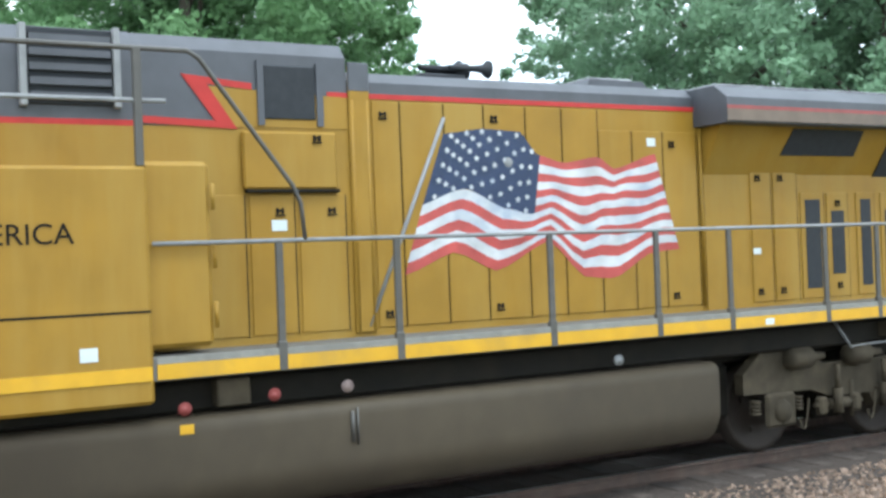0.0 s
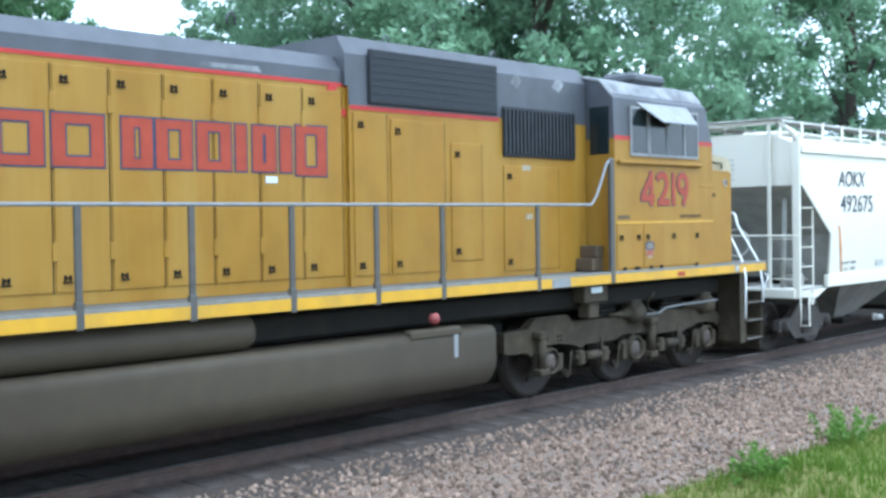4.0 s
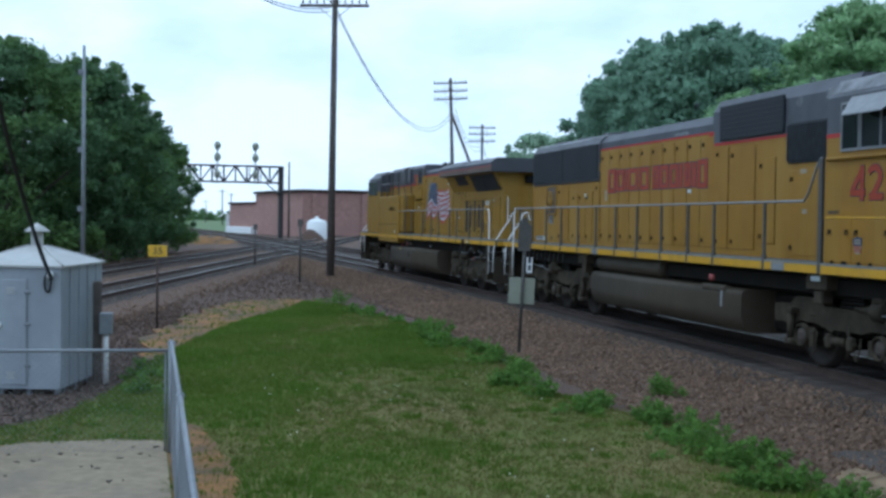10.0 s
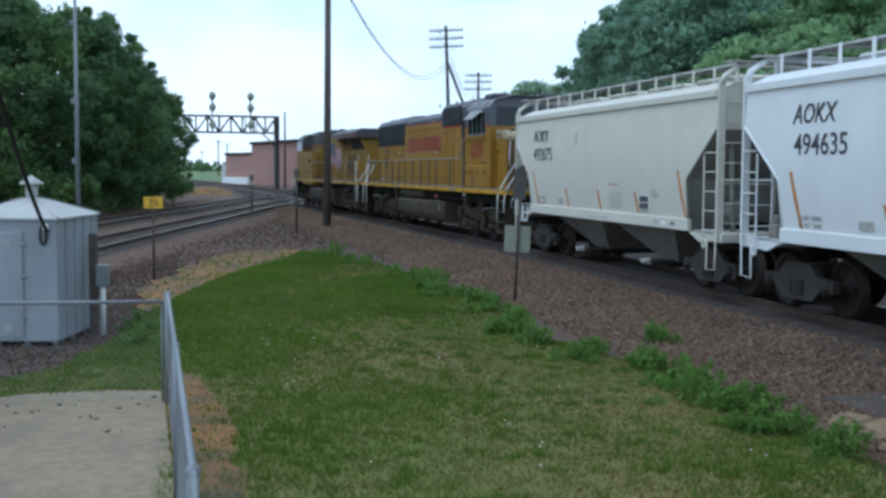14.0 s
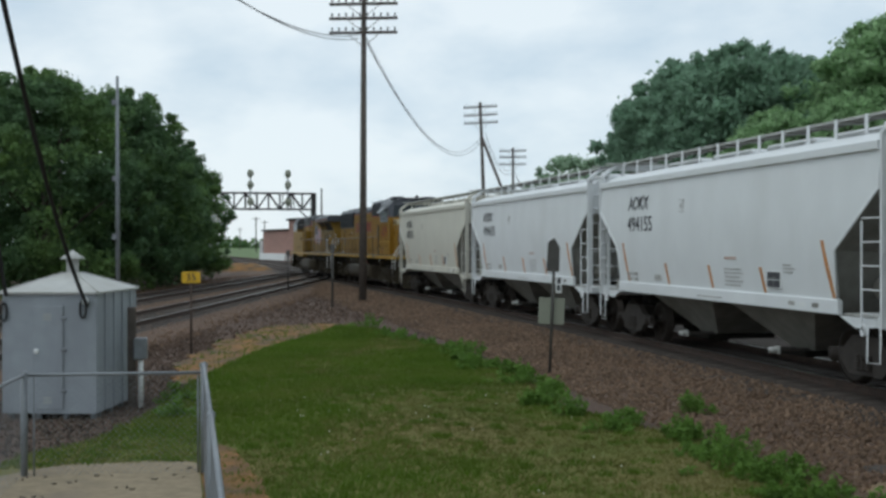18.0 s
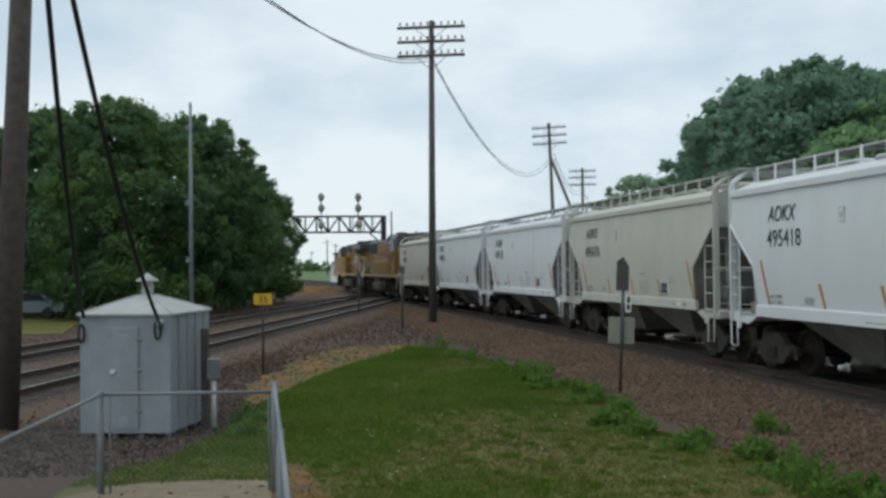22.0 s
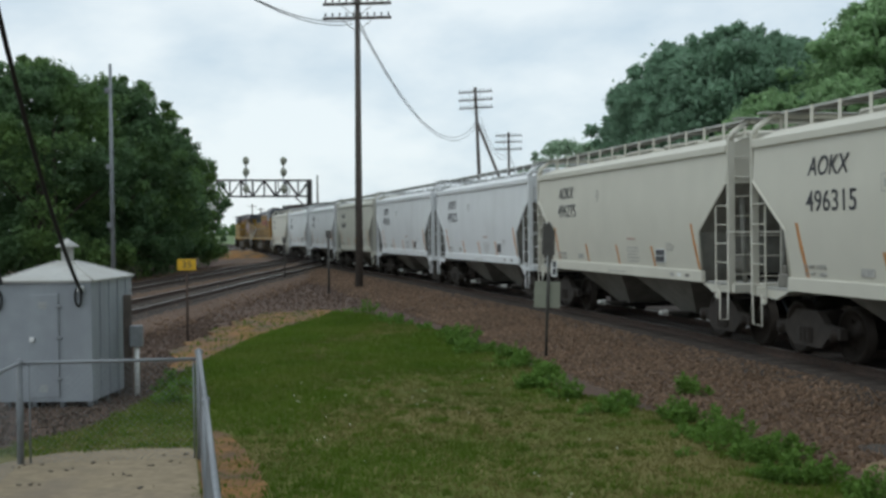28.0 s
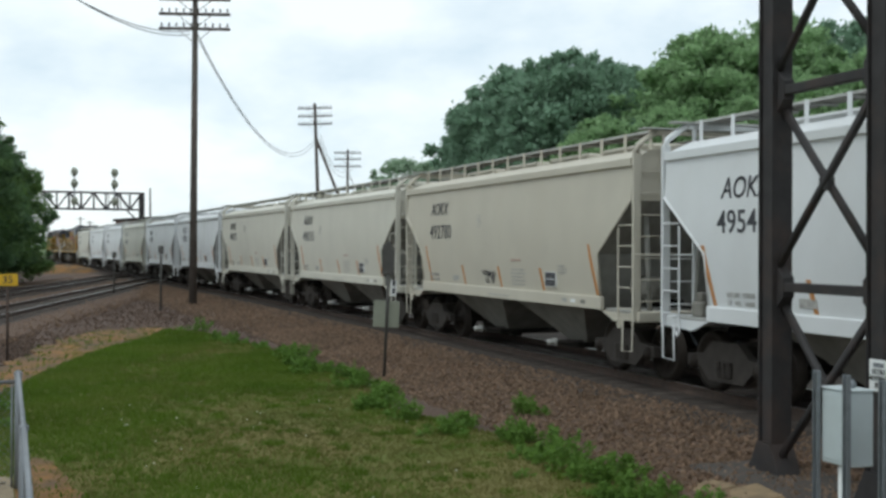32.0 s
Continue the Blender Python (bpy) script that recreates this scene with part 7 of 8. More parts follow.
    part("end_marker", Shape().cbox(-1.516, -1.512, -9.77, -9.65, 1.57, 1.685, 0.001), RAIL_L, e)
    part("end_letter", text_mesh("F", 0.11, WHITE, 0.001), None, e).matrix_basis = pose(-1.5175, -9.71, 1.628, 90, 0, -90)
    part("pad_label", Shape().cbox(-1.406, -1.4005, -6.08, -5.82, 1.44, 1.52, 0.001), BOXES, e)
    for y in (-5.0, 3.2):
        part("sill_gap", Shape().cbox(-1.5145, -1.5125, y - 0.2, y + 0.2, 1.567, 1.688, 0.0005), RAIL_L, e)
    part("equipment_rack", Shape().cbox(-1.2, 1.2, -9.7, 9.7, 1.22, 1.50, 0.03), FRAME_DARK, e)
    for k in range(9):
        part("drain_pipe", Shape().tube([(-1.25, 8.9 - k * 0.35, 1.5), (-1.25, 8.9 - k * 0.35 + 0.05, 1.3 - 0.03 * (k % 3))], 0.015, 5), POST, e)
    for y in (7.03, -7.26):
        loco_truck(e, y, "b")
    ys = [9.12, 8.0, 6.8, 5.6, 4.38, 3.18, 1.98, 0.79, -0.44, -1.65, -2.72, -4.53]
    for sx in (-1, 1):
        xr = side_rail(e, ys, 2.67, sx)
        part("hand_rail", Shape().tube([(xr, 9.45, 2.67), (xr, -5.72, 2.67), (xr, -5.85, 2.80), (xr, -6.1, 3.25), (xr, -6.2, 3.32)], 0.02, 8), RAIL_L, e)
        part("kink_post", Shape().cbox(xr - 0.03, xr + 0.03, -6.25, -6.15, 1.56, 3.32, 0.01), POST, e)
        part("corner_rail", Shape().tube([(xr, 9.45, 2.67), (xr, 9.62, 2.64), (xr, 9.69, 2.5), (xr, 9.69, 2.1), (sx * 1.51, 9.63, 1.9), (sx * 1.54, 9.58, 1.72), (sx * 1.54, 9.58, 0.74)], 0.02, 8), WHITE, e, "white corner grab rail")
        steps(e, 9.98, 10.40, sx, False, 1, 0.41)
        steps(e, -9.97, -10.53, sx, True, -1)
        part("end_rail", Shape().tube([(sx * 0.95, 10.6, 1.72), (sx * 0.95, 10.6, 2.62), (sx * 0.45, 10.6, 2.62), (sx * 0.45, 10.6, 1.72)], 0.02, 8), POST, e)
        part("nose_rail", Shape().tube([(sx * 1.15, -9.955, 3.15), (sx * 1.18, -10.01, 3.13), (sx * 1.20, -10.03, 2.45), (sx * 1.17, -9.955, 2.42)], 0.014, 6), WHITE, e)
        part("cut_lever", Shape().tube([(sx * 1.4, -10.8, 1.2), (sx * 1.42, -10.95, 1.45), (sx * 1.35, -10.95, 1.5)], 0.014, 6), WHITE, e)
        part("cut_lever", Shape().tube([(sx * 1.4, 10.8, 1.2), (sx * 1.42, 10.95, 1.45), (sx * 1.35, 10.95, 1.5)], 0.014, 6), WHITE, e)
    coupler(e, 11.27, 1)
    coupler(e, -11.27, -1)
    end_hoses(e, 10.755, 1)
    end_hoses(e, -10.765, -1)
    return e


def smooth_curve(a, pts):
    k = np.array([p[0] for p in pts])
    t = np.clip((a - k[:-1]) / (k[1:] - k[:-1]), 0, 1)
    i = int(np.clip(np.searchsorted(k, a) - 1, 0, len(k) - 2))
    f = t[i] * t[i] * (3 - 2 * t[i])
    lin = t[i]
    g = 0.5 * f + 0.5 * lin
    return tuple(pts[i][j] + (pts[i + 1][j] - pts[i][j]) * (lin if j == 1 else g) for j in (1, 2))


def engine_a():
    e = thing("locomotive", "yellow and grey diesel locomotive with a large painted flag", "locomotive", group="locomotives of the train")
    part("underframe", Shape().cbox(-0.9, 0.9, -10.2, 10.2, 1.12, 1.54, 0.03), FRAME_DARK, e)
    # unseen filler boxes between truck and tank, there to block light
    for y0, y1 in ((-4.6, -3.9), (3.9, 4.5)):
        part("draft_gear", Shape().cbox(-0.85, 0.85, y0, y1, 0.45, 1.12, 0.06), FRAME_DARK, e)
    part("deck", Shape().cbox(-1.5, 1.5, -10.77, 10.4, 1.54, 1.74, 0.01), DECK, e, "grey walkway deck")
    for sx in (-1, 1):
        xs = sorted((sx * 1.501, sx * 1.512))
        part("sill_stripe", Shape().box(xs[0], xs[1], -10.75, 2.3, 1.555, 1.68), STRIPE, e, "bright yellow sill stripe")
        part("sill_ledge", Shape().box(xs[0], xs[1], -10.75, 2.3, 1.682, 1.742), LEDGE, e, "pale worn deck edge")
        xs = sorted((sx * 1.531, sx * 1.542))
        part("sill_stripe", Shape().box(xs[0], xs[1], 2.35, 10.3, 1.555, 1.67), STRIPE, e)
    for y in (-10.78, 10.401):
        part("pilot", Shape().cbox(-0.97, 0.97, y - 0.03, y + 0.05, 0.45, 1.54, 0.02), FRAME_DARK, e)
    part("end_stripe", Shape().box(-1.45, 1.45, -10.82, -10.815, 1.555, 1.68), STRIPE, e)
    # long hood with the flag
    part("hood", Shape().prism([(-0.95, 1.74), (0.95, 1.74), (0.95, 4.04), (-0.95, 4.04)], -4.2, 2.28, "y"), YELLOW, e)
    part("hood_top", Shape().prism([(-0.952, 4.04), (0.952, 4.04), (0.952, 4.18), (0.82, 4.29), (-0.82, 4.29), (-0.952, 4.18)], -4.2, 0.25, "y"), GREY, e, "grey hood roof")
    part("hood_top", Shape().prism([(-0.952, 3.72), (0.952, 3.72), (0.952, 4.40), (0.82, 4.54), (-0.82, 4.54), (-0.952, 4.40)], 0.25, 2.28, "y"), GREY, e)
    part("red_line", Shape().box(-0.958, -0.951, -4.2, 0.45, 4.02, 4.07), RED, e)
    part("red_arrow", Shape().prism([(1.85, 4.18), (1.20, 4.12), (1.20, 4.06), (1.62, 4.10), (1.35, 3.70), (2.28, 3.74), (2.28, 3.80), (1.55, 3.77)], -0.966, -0.953, "x"), RED, e, "red arrow-shaped stripe")
    part("yellow_wedge", Shape().prism([(1.60, 4.08), (0.25, 4.02), (0.25, 3.72), (1.38, 3.72)], -0.960, -0.9525, "x"), YELLOW, e)
    vt = part("side_vent", Shape().cbox(-0.975, -0.953, 0.58, 1.08, 3.80, 4.29, 0.006), BLACK, e, "square black vent")
    for y in (0.5, 1.085):
        part("vent_frame", Shape().box(-0.98, -0.953, y, y + 0.065, 3.74, 4.33), GREY, vt)
    pn = part("access_panel", Shape().cbox(-1.02, -0.951, 0.40, 1.32, 3.15, 3.68, 0.02), YELLOW, e)
    part("panel_rim", Shape().cbox(-1.03, -0.951, 0.38, 1.30, 3.12, 3.15, 0.006), FRAME_DARK, pn)
    latch(pn, 0.6, 3.62, -1.02)
    part("door_pillar", Shape().cbox(-0.985, -0.951, 0.02, 0.24, 1.78, 4.34, 0.012), YELLOW, e)
    part("cap_strip", Shape().cbox(-0.988, -0.951, 0.02, 0.24, 4.08, 4.36, 0.01), GREY, e)
    for k, y0 in enumerate((0.0, -0.31, -0.80, -1.27, -1.78, -2.24, -2.72, -3.18, -3.62)):
        y1 = (-0.31, -0.80, -1.27, -1.78, -2.24, -2.72, -3.18, -3.62, -4.12)[k]
        hood_door(e, y0, y1, 1.82, 4.0 if k < 6 else 3.78, -0.951, YELLOW, k in (0, 3, 8))
    for y0, y1 in ((2.25, 1.30), (1.27, 0.82), (0.79, 0.30)):
        d = hood_door(e, y0, y1, 1.82, 3.1, -0.951, YELLOW, False)
        if y0 < 1.5:
            latch(d, y1 + 0.15, 2.95, -0.965)
    for y in (-4.16, 0.21, 0.05):
        part("pipe_run", Shape().tube([(-0.975, y, 1.8), (-0.975, y, 4.0)], 0.018, 6), YELLOW, e)
    part("port", Shape().lathe([(0.0, 0.01), (0.035, 0.012), (0.055, 0.0)], pose(-0.968, -1.55, 3.42, 0, -90), 14), RAIL_L, e)
    # flag mural
    x0 = -0.9685
    top = [(0, -0.79, 3.70), (0.18, -1.25, 3.76), (0.33, -1.70, 3.74), (0.42, -1.92, 3.50), (0.55, -2.25, 3.42), (0.68, -2.70, 3.49), (0.76, -2.92, 3.36), (1.0, -3.50, 3.53)]
    bot = [(0, -0.30, 2.31), (0.16, -0.88, 2.52), (0.31, -1.36, 2.31), (0.5, -2.02, 2.60), (0.62, -2.48, 2.20), (0.75, -2.86, 2.17), (0.9, -3.42, 2.44), (1.0, -3.80, 2.46)]

    def at(a, b):
        ty, tz = smooth_curve(a, top)
        by, bz = smooth_curve(a, bot)
        w = 0.07 * math.sin(b * math.pi) * math.sin(9.5 * a + 0.6)
        w += 0.05 * math.sin(b * math.pi) * math.sin(25.0 * a + 3.0 * b) * min(1.0, max(0.0, (a - 0.42) * 4))
        return ty + (by - ty) * b, tz + (bz - tz) * b + w

    def patch(name, a0, a1, b0, b1, mat, x, parent, n=26):
        s = Shape()
        for i in range(n + 1):
            a = a0 + (a1 - a0) * i / n
            for b in (b0, b1):
                y, z = at(a, b)
                s.v.append((x, y, z))
        s.f = [(2 * i, 2 * i + 1, 2 * i + 3, 2 * i + 2) for i in range(n)]
        s.soft = [True] * n
        return part(name, s, mat, parent)

    fl = part("flag_mural", Shape().tube([(x0, -0.80, 3.86), (x0, 0.10, 1.84)], 0.022, 6), RAIL_L, e, "painted waving flag with red and white stripes")
    for j in range(13):
        a0 = 0.43 if j < 7 else 0.0
        patch("flag_stripe", a0, 1.0, j / 13, (j + 1) / 13, FLAG_RED if j % 2 == 0 else FLAG_WHITE, x0 - 0.001, fl)
    patch("flag_canton", 0.0, 0.43, 0.0, 7 / 13, DEEP_BLUE, x0 - 0.001, fl)
    for r in range(9):
        for c in range(6 if r % 2 == 0 else 5):
            y, z = at(0.04 + 0.07 * c + (0 if r % 2 == 0 else 0.035), (0.35 + r * 0.79) / 13)
            pts = []
            for k in range(10):
                rr = 0.038 if k % 2 == 0 else 0.016
                pts.append((y + rr * math.sin(k * math.pi / 5), z + rr * math.cos(k * math.pi / 5)))
            s = Shape()
            s.v = [(x0 - 0.004, q[0], q[1]) for q in pts] + [(x0 - 0.004, y, z)]
            s.f = [(k, (k + 1) % 10, 10) for k in range(10)]
            s.soft = [False] * 10
            part("flag_star", s, FLAG_WHITE, fl)
    # radiator cab
    part("radiator_body", Shape().prism([(-0.97, 1.74), (0.97, 1.74), (0.97, 3.30), (1.30, 3.86), (-1.30, 3.86), (-0.97, 3.30)], -9.90, -4.2, "y"), YELLOW, e)
    wing = Shape().prism([(-1.48, 3.84), (1.48, 3.84), (1.50, 3.90), (1.50, 4.12), (1.30, 4.27), (-1.30, 4.27), (-1.50, 4.12), (-1.50, 3.90)], -10.26, -4.1, "y")
    part("radiator_wing", wing, GREY, e, "wide grey radiator wing")
    part("wing_stripe", Shape().box(-1.507, -1.501, -10.26, -4.1, 3.86, 3.99), SOOT_BAND, e)
    part("red_line", Shape().box(-1.509, -1.501, -10.26, -4.1, 3.99, 4.03), SOOT_RED, e)
    part("wing_top", Shape().cbox(-1.28, 1.28, -8.0, -4.15, 4.265, 4.30, 0.015), ROOF_GREY, e)
    for y0, y1 in ((-5.35, -6.55), (-7.1, -8.25), (-8.33, -9.70)):
        z0, z1 = (3.52, 3.82) if y0 > -6 else (3.28, 3.80)
        f0, f1 = (z0 - 3.30) / 0.56, (z1 - 3.30) / 0.56
        xa, xb = -0.97 - 0.33 * max(f0, 0) - 0.012, -0.97 - 0.33 * f1 - 0.012
        s = Shape()
        s.v = [(xa, y0 + 0.06, z0), (xa, y1 - 0.0, z0), (xb, y1 - 0.0, z1), (xb, y0, z1), (xa + 0.03, y0 + 0.06, z0), (xa + 0.03, y1, z0), (xb + 0.03, y1, z1), (xb + 0.03, y0, z1)]
        s.f, s.soft = [(0, 1, 2, 3), (7, 6, 5, 4), (0, 4, 5, 1), (1, 5, 6, 2), (2, 6, 7, 3), (3, 7, 4, 0)], [False] * 6
        part("radiator_screen", s, BLACK, e, "slanted black radiator screen")
    for y0, y1, z0, z1 in ((-4.9, -5.25, 1.8, 3.4), (-5.27, -5.68, 1.8, 3.4), (-5.72, -6.14, 1.80, 3.08), (-6.17, -6.56, 1.80, 3.08), (-6.70, -7.05, 1.80, 3.08), (-7.15, -7.55, 1.80, 3.08), (-7.62, -7.98, 1.80, 3.08), (-8.02, -8.75, 1.80, 3.12), (-8.86, -9.6, 1.82, 3.06)):
        d = hood_door(e, y0, y1, z0, z1, -0.971, YELLOW, y1 < -9.2 or y0 > -5.3)
        if -8.0 < y0 < -5.7:
            tall = y0 in (-5.72, -6.70, -7.62)
            part("door_grille", Shape().cbox(-0.99, -0.984, y1 + 0.08, y0 - 0.08, 1.92 if tall else 2.08, 3.0 if tall else 2.86, 0.002), BLACK, d, "black door grille")
            if not tall:
                latch(d, (y0 + y1) / 2, 2.96, -0.985)
                latch(d, (y0 + y1) / 2, 1.95, -0.985)
    wheel = part("brake_wheel", Shape().tube([(-1.06, -8.46 + 0.27 * math.cos(a), 2.53 + 0.27 * math.sin(a)) for a in np.linspace(0, 6.2832, 25)], 0.018, 6), STRIPE, e, "yellow handbrake wheel")
    for k in range(5):
        a = k * math.pi * 0.4 + 0.3
        part("spoke", Shape().tube([(-1.03, -8.46, 2.53), (-1.06, -8.46 + 0.26 * math.cos(a), 2.53 + 0.26 * math.sin(a))], 0.013, 5), STRIPE, wheel)
    part("wheel_hub", Shape().lathe([(0.001, 0.05), (0.09, 0.04), (0.1, -0.04)], pose(-1.0, -8.46, 2.53, 0, -90), 12), YELLOW, wheel)
    part("rear_grab", Shape().tube([(-0.85, -9.90, 2.2), (-0.85, -9.98, 2.25), (-0.85, -9.98, 3.0), (-0.85, -9.90, 3.05)], 0.015, 6), WHITE, e)
    part("rear_light", Shape().cbox(-0.3, 0.3, -10.05, -9.90, 3.5, 3.75, 0.03), FRAME_DARK, e)
    for y, z, w, h, x, mt in ((-3.45, 3.66, 0.12, 0.09, -0.968, BOXES), (-4.98, 2.40, 0.12, 0.07, -0.988, BOXES), (0.98, 2.82, 0.15, 0.10, -0.968, BOXES), (-8.2, 2.88, 0.16, 0.17, -0.99, BOXES), (-8.42, 2.89, 0.13, 0.14, -0.99, BOXES), (-8.95, 2.97, 0.1, 0.05, -0.99, BOXES), (-4.6, 1.61, 0.13, 0.07, -1.515, BOXES), (-7.75, 1.61, 0.18, 0.07, -1.515, BOXES), (2.85, 1.80, 0.14, 0.11, -1.535, BOXES), (2.55, 3.80, 0.16, 0.06, -0.99, BOXES)):
        part("sticker", Shape().cbox(x - 0.003, x + 0.001, y - w / 2, y + w / 2, z - h / 2, z + h / 2, 0.0005), mt, e)
    # wide equipment cab, driver's cab and nose
    part("equipment_cab", Shape().cbox(-1.53, 1.53, 2.33, 6.1, 1.36, 3.31, 0.03), YELLOW, e)
    part("cab_shoulder", Shape().cbox(-1.44, -0.95, 1.78, 2.36, 1.80, 3.36, 0.04), YELLOW, e)
    for z in (1.95, 2.45, 2.95):
        part("door_hinge", Shape().tube([(-1.44, 1.76, z), (-1.44, 1.76, z + 0.22)], 0.02, 6), YELLOW, e)
    part("seam", Shape().box(-1.534, -1.53, 2.34, 6.1, 2.11, 2.13), FRAME_DARK, e)
    part("upper_equipment", Shape().prism([(-1.0, 3.31), (1.0, 3.31), (1.0, 4.40), (0.85, 4.54), (-0.85, 4.54), (-1.0, 4.40)], 2.28, 6.1, "y"), GREY, e, "grey upper equipment hood")
    part("red_line", Shape().box(-1.007, -1.0, 2.28, 6.1, 3.70, 3.75), RED, e)
    part("yellow_band", Shape().box(-1.006, -1.0, 2.28, 6.1, 3.32, 3.70), YELLOW, e)
    lv = part("louvre_panel", Shape().cbox(-1.03, -1.0, 2.42, 3.20, 3.86, 4.50, 0.01), BLACK, e, "large grey louvred intake")
    for k in range(5):
        part("louvre", Shape().box(-1.07, -1.02, 2.48, 3.14, 3.90 + k * 0.12, 3.96 + k * 0.12, pose(0, 0, 0)), GREY, lv)
    for y in (2.40, 3.16):
        part("louvre_frame", Shape().cbox(-1.08, -1.0, y, y + 0.06, 3.84, 4.52, 0.008), RAIL_L, lv)
    part("lettering", text_mesh("AMERICA", 0.235, FRAME_DARK), None, e).matrix_basis = pose(-1.535, 3.42, 2.76, 90, 0, -90)
    part("cab", Shape().cbox(-1.53, 1.53, 6.1, 8.7, 1.70, 3.55, 0.03), YELLOW, e)
    cu = Shape()
    prof = [(-1.52, 3.55), (1.52, 3.55), (1.48, 4.15), (1.15, 4.45), (-1.15, 4.45), (-1.48, 4.15)]
    n = len(prof)
    cu.v = [(px, 6.1, pz) for px, pz in prof] + [(px, 8.7 - (pz - 3.55) * 0.25, pz) for px, pz in prof]
    cu.f = [(i, (i + 1) % n, n + (i + 1) % n, n + i) for i in range(n)] + [tuple(reversed(range(n))), tuple(range(n, 2 * n))]
    cu.soft = [False] * len(cu.f)
    part("cab_top", cu, GREY, e, "grey upper cab")
    for y0, y1 in ((6.5, 7.15), (7.25, 7.9), (8.0, 8.4)):
        w = part("cab_window", Shape().cbox(-1.535, -1.50, y0, y1, 3.40, 4.02, 0.008), GLASS_D, e)
        for q in (y0 - 0.03, y1):
            part("frame", Shape().box(-1.54, -1.5, q, q + 0.03, 3.37, 4.05), POST, w)
    part("nose", Shape().prism([(8.7, 1.74), (8.7, 3.3), (9.9, 3.05), (10.1, 2.8), (10.1, 1.74)], -1.25, 1.25, "x"), YELLOW, e)
    part("cab_door", Shape().cbox(-1.545, -1.53, 8.0, 8.55, 1.78, 2.5, 0.01), YELLOW, e)
    ex = part("exhaust_hump", Shape().prism([(-2.9, 4.29), (-3.9, 4.29), (-3.75, 4.42), (-3.0, 4.42)], -0.5, 0.5, "x"), GREY, e)
    part("exhaust_lip", Shape().cbox(-0.4, 0.4, -3.7, -3.05, 4.42, 4.46, 0.015), ROOF_GREY, ex)
    for q, yy in ((0.0, -1.05), (0.12, -1.2), (-0.1, -1.35)):
        part("horn", Shape().lathe([(0.03, -0.25), (0.035, 0.05), (0.05, 0.15), (0.10, 0.22), (0.10, 0.235)], pose(-0.5 + q, yy, 4.44, 90), 12), BLACK, e)
    part("horn_bracket", Shape().cbox(-0.62, -0.3, -1.3, -0.75, 4.27, 4.37, 0.02), BLACK, e)
    part("sill_gap", Shape().cbox(-1.5145, -1.5125, -7.45, -7.08, 1.557, 1.678, 0.0005), FRAME_DARK, e)
    # tank and running gear
    part("fuel_tank", Shape().rounded([(-1.28, 0.33), (-1.46, 0.58), (-1.46, 1.21), (1.46, 1.21), (1.46, 0.58), (1.28, 0.33)], -3.86, 3.85, 0.14), TANK, e, "long dusty brown fuel tank")
    part("tank_gauge", Shape().tube([(-1.475, 0.55, 0.85), (-1.475, 0.55, 1.12)], 0.02, 8).tube([(-1.475, 0.50, 0.82), (-1.475, 0.50, 1.15)], 0.012, 6), POST, e)
    for y, z, mt in ((1.25, 1.33, SOOT_RED), (2.05, 1.28, SOOT_RED), (0.55, 1.34, STONE), (-2.55, 1.33, RAIL_L)):
        part("filler_cap", Shape().lathe([(0.045, 0), (0.06, 0.04), (0.001, 0.055)], pose(-1.35, y, z, 0, -90), 14), mt, e)
    part("tank_tag", Shape().cbox(-1.466, -1.462, 2.0, 2.12, 1.08, 1.16, 0.001), STRIPE, e)
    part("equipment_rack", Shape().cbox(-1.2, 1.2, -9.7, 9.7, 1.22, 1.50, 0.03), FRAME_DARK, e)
    for y, w, h in ((1.6, 0.3, 0.2), (-6.9, 0.3, 0.14), (-7.9, 0.2, 0.16)):
        part("junction_box", Shape().cbox(-1.35, -1.15, y - w / 2, y + w / 2, 1.36 - h / 2, 1.40 + h / 2, 0.015), TRUCK, e)
    part("cable", Shape().tube([(-1.2, -6.0, 1.5), (-1.25, -6.2, 1.2), (-1.22, -6.9, 1.22), (-1.25, -7.3, 1.4), (-1.22, -7.6, 1.25), (-1.2, -8.1, 1.32), (-1.2, -8.6, 1.22)], 0.016, 6), RAIL_L, e)
    part("red_placard", Shape().cbox(-1.16, -1.15, -7.45, -7.25, 0.98, 1.10, 0.004), RED_L, e)
    for y in (-7.14, 7.0):
        loco_truck(e, y, "a")
    ys = [1.2, 0.05, -1.66, -3.02, -4.05, -5.55, -6.44, -7.94, -9.31]
    for sx in (-1, 1):
        xr = side_rail(e, ys, 2.67, sx)
        part("hand_rail", Shape().tube([(xr, 2.3, 2.67), (xr, -9.93, 2.67)], 0.02, 8), RAIL_L, e)
        part("upper_rail", Shape().tube([(xr, 0.95, 2.67), (xr, 0.98, 3.0), (xr, 1.05, 3.15), (xr, 1.85, 4.22), (xr, 1.95, 4.28), (xr, 5.8, 4.28)], 0.022, 8), POST, e)
        part("lower_rail", Shape().tube([(xr, 2.15, 3.85), (xr, 5.8, 3.85)], 0.02, 8), RAIL_L, e)
        for y in (2.38, 3.5, 4.6, 5.7):
            part("roof_post", Shape().cbox(xr - 0.025, xr + 0.025, y - 0.035, y + 0.035, 3.31, 4.28, 0.008), POST, e)
        part("corner_rail", Shape().tube([(xr, -9.93, 2.67), (xr, -10.02, 2.64), (xr, -10.08, 2.45), (xr, -10.10, 1.7), (xr, -10.08, 0.72), (xr, -10.02, 0.68)], 0.02, 8), WHITE, e, "white corner grab rail")
        steps(e, -10.02, -10.67, sx, False, -1)
        steps(e, 9.35, 10.2, sx, True, 1)
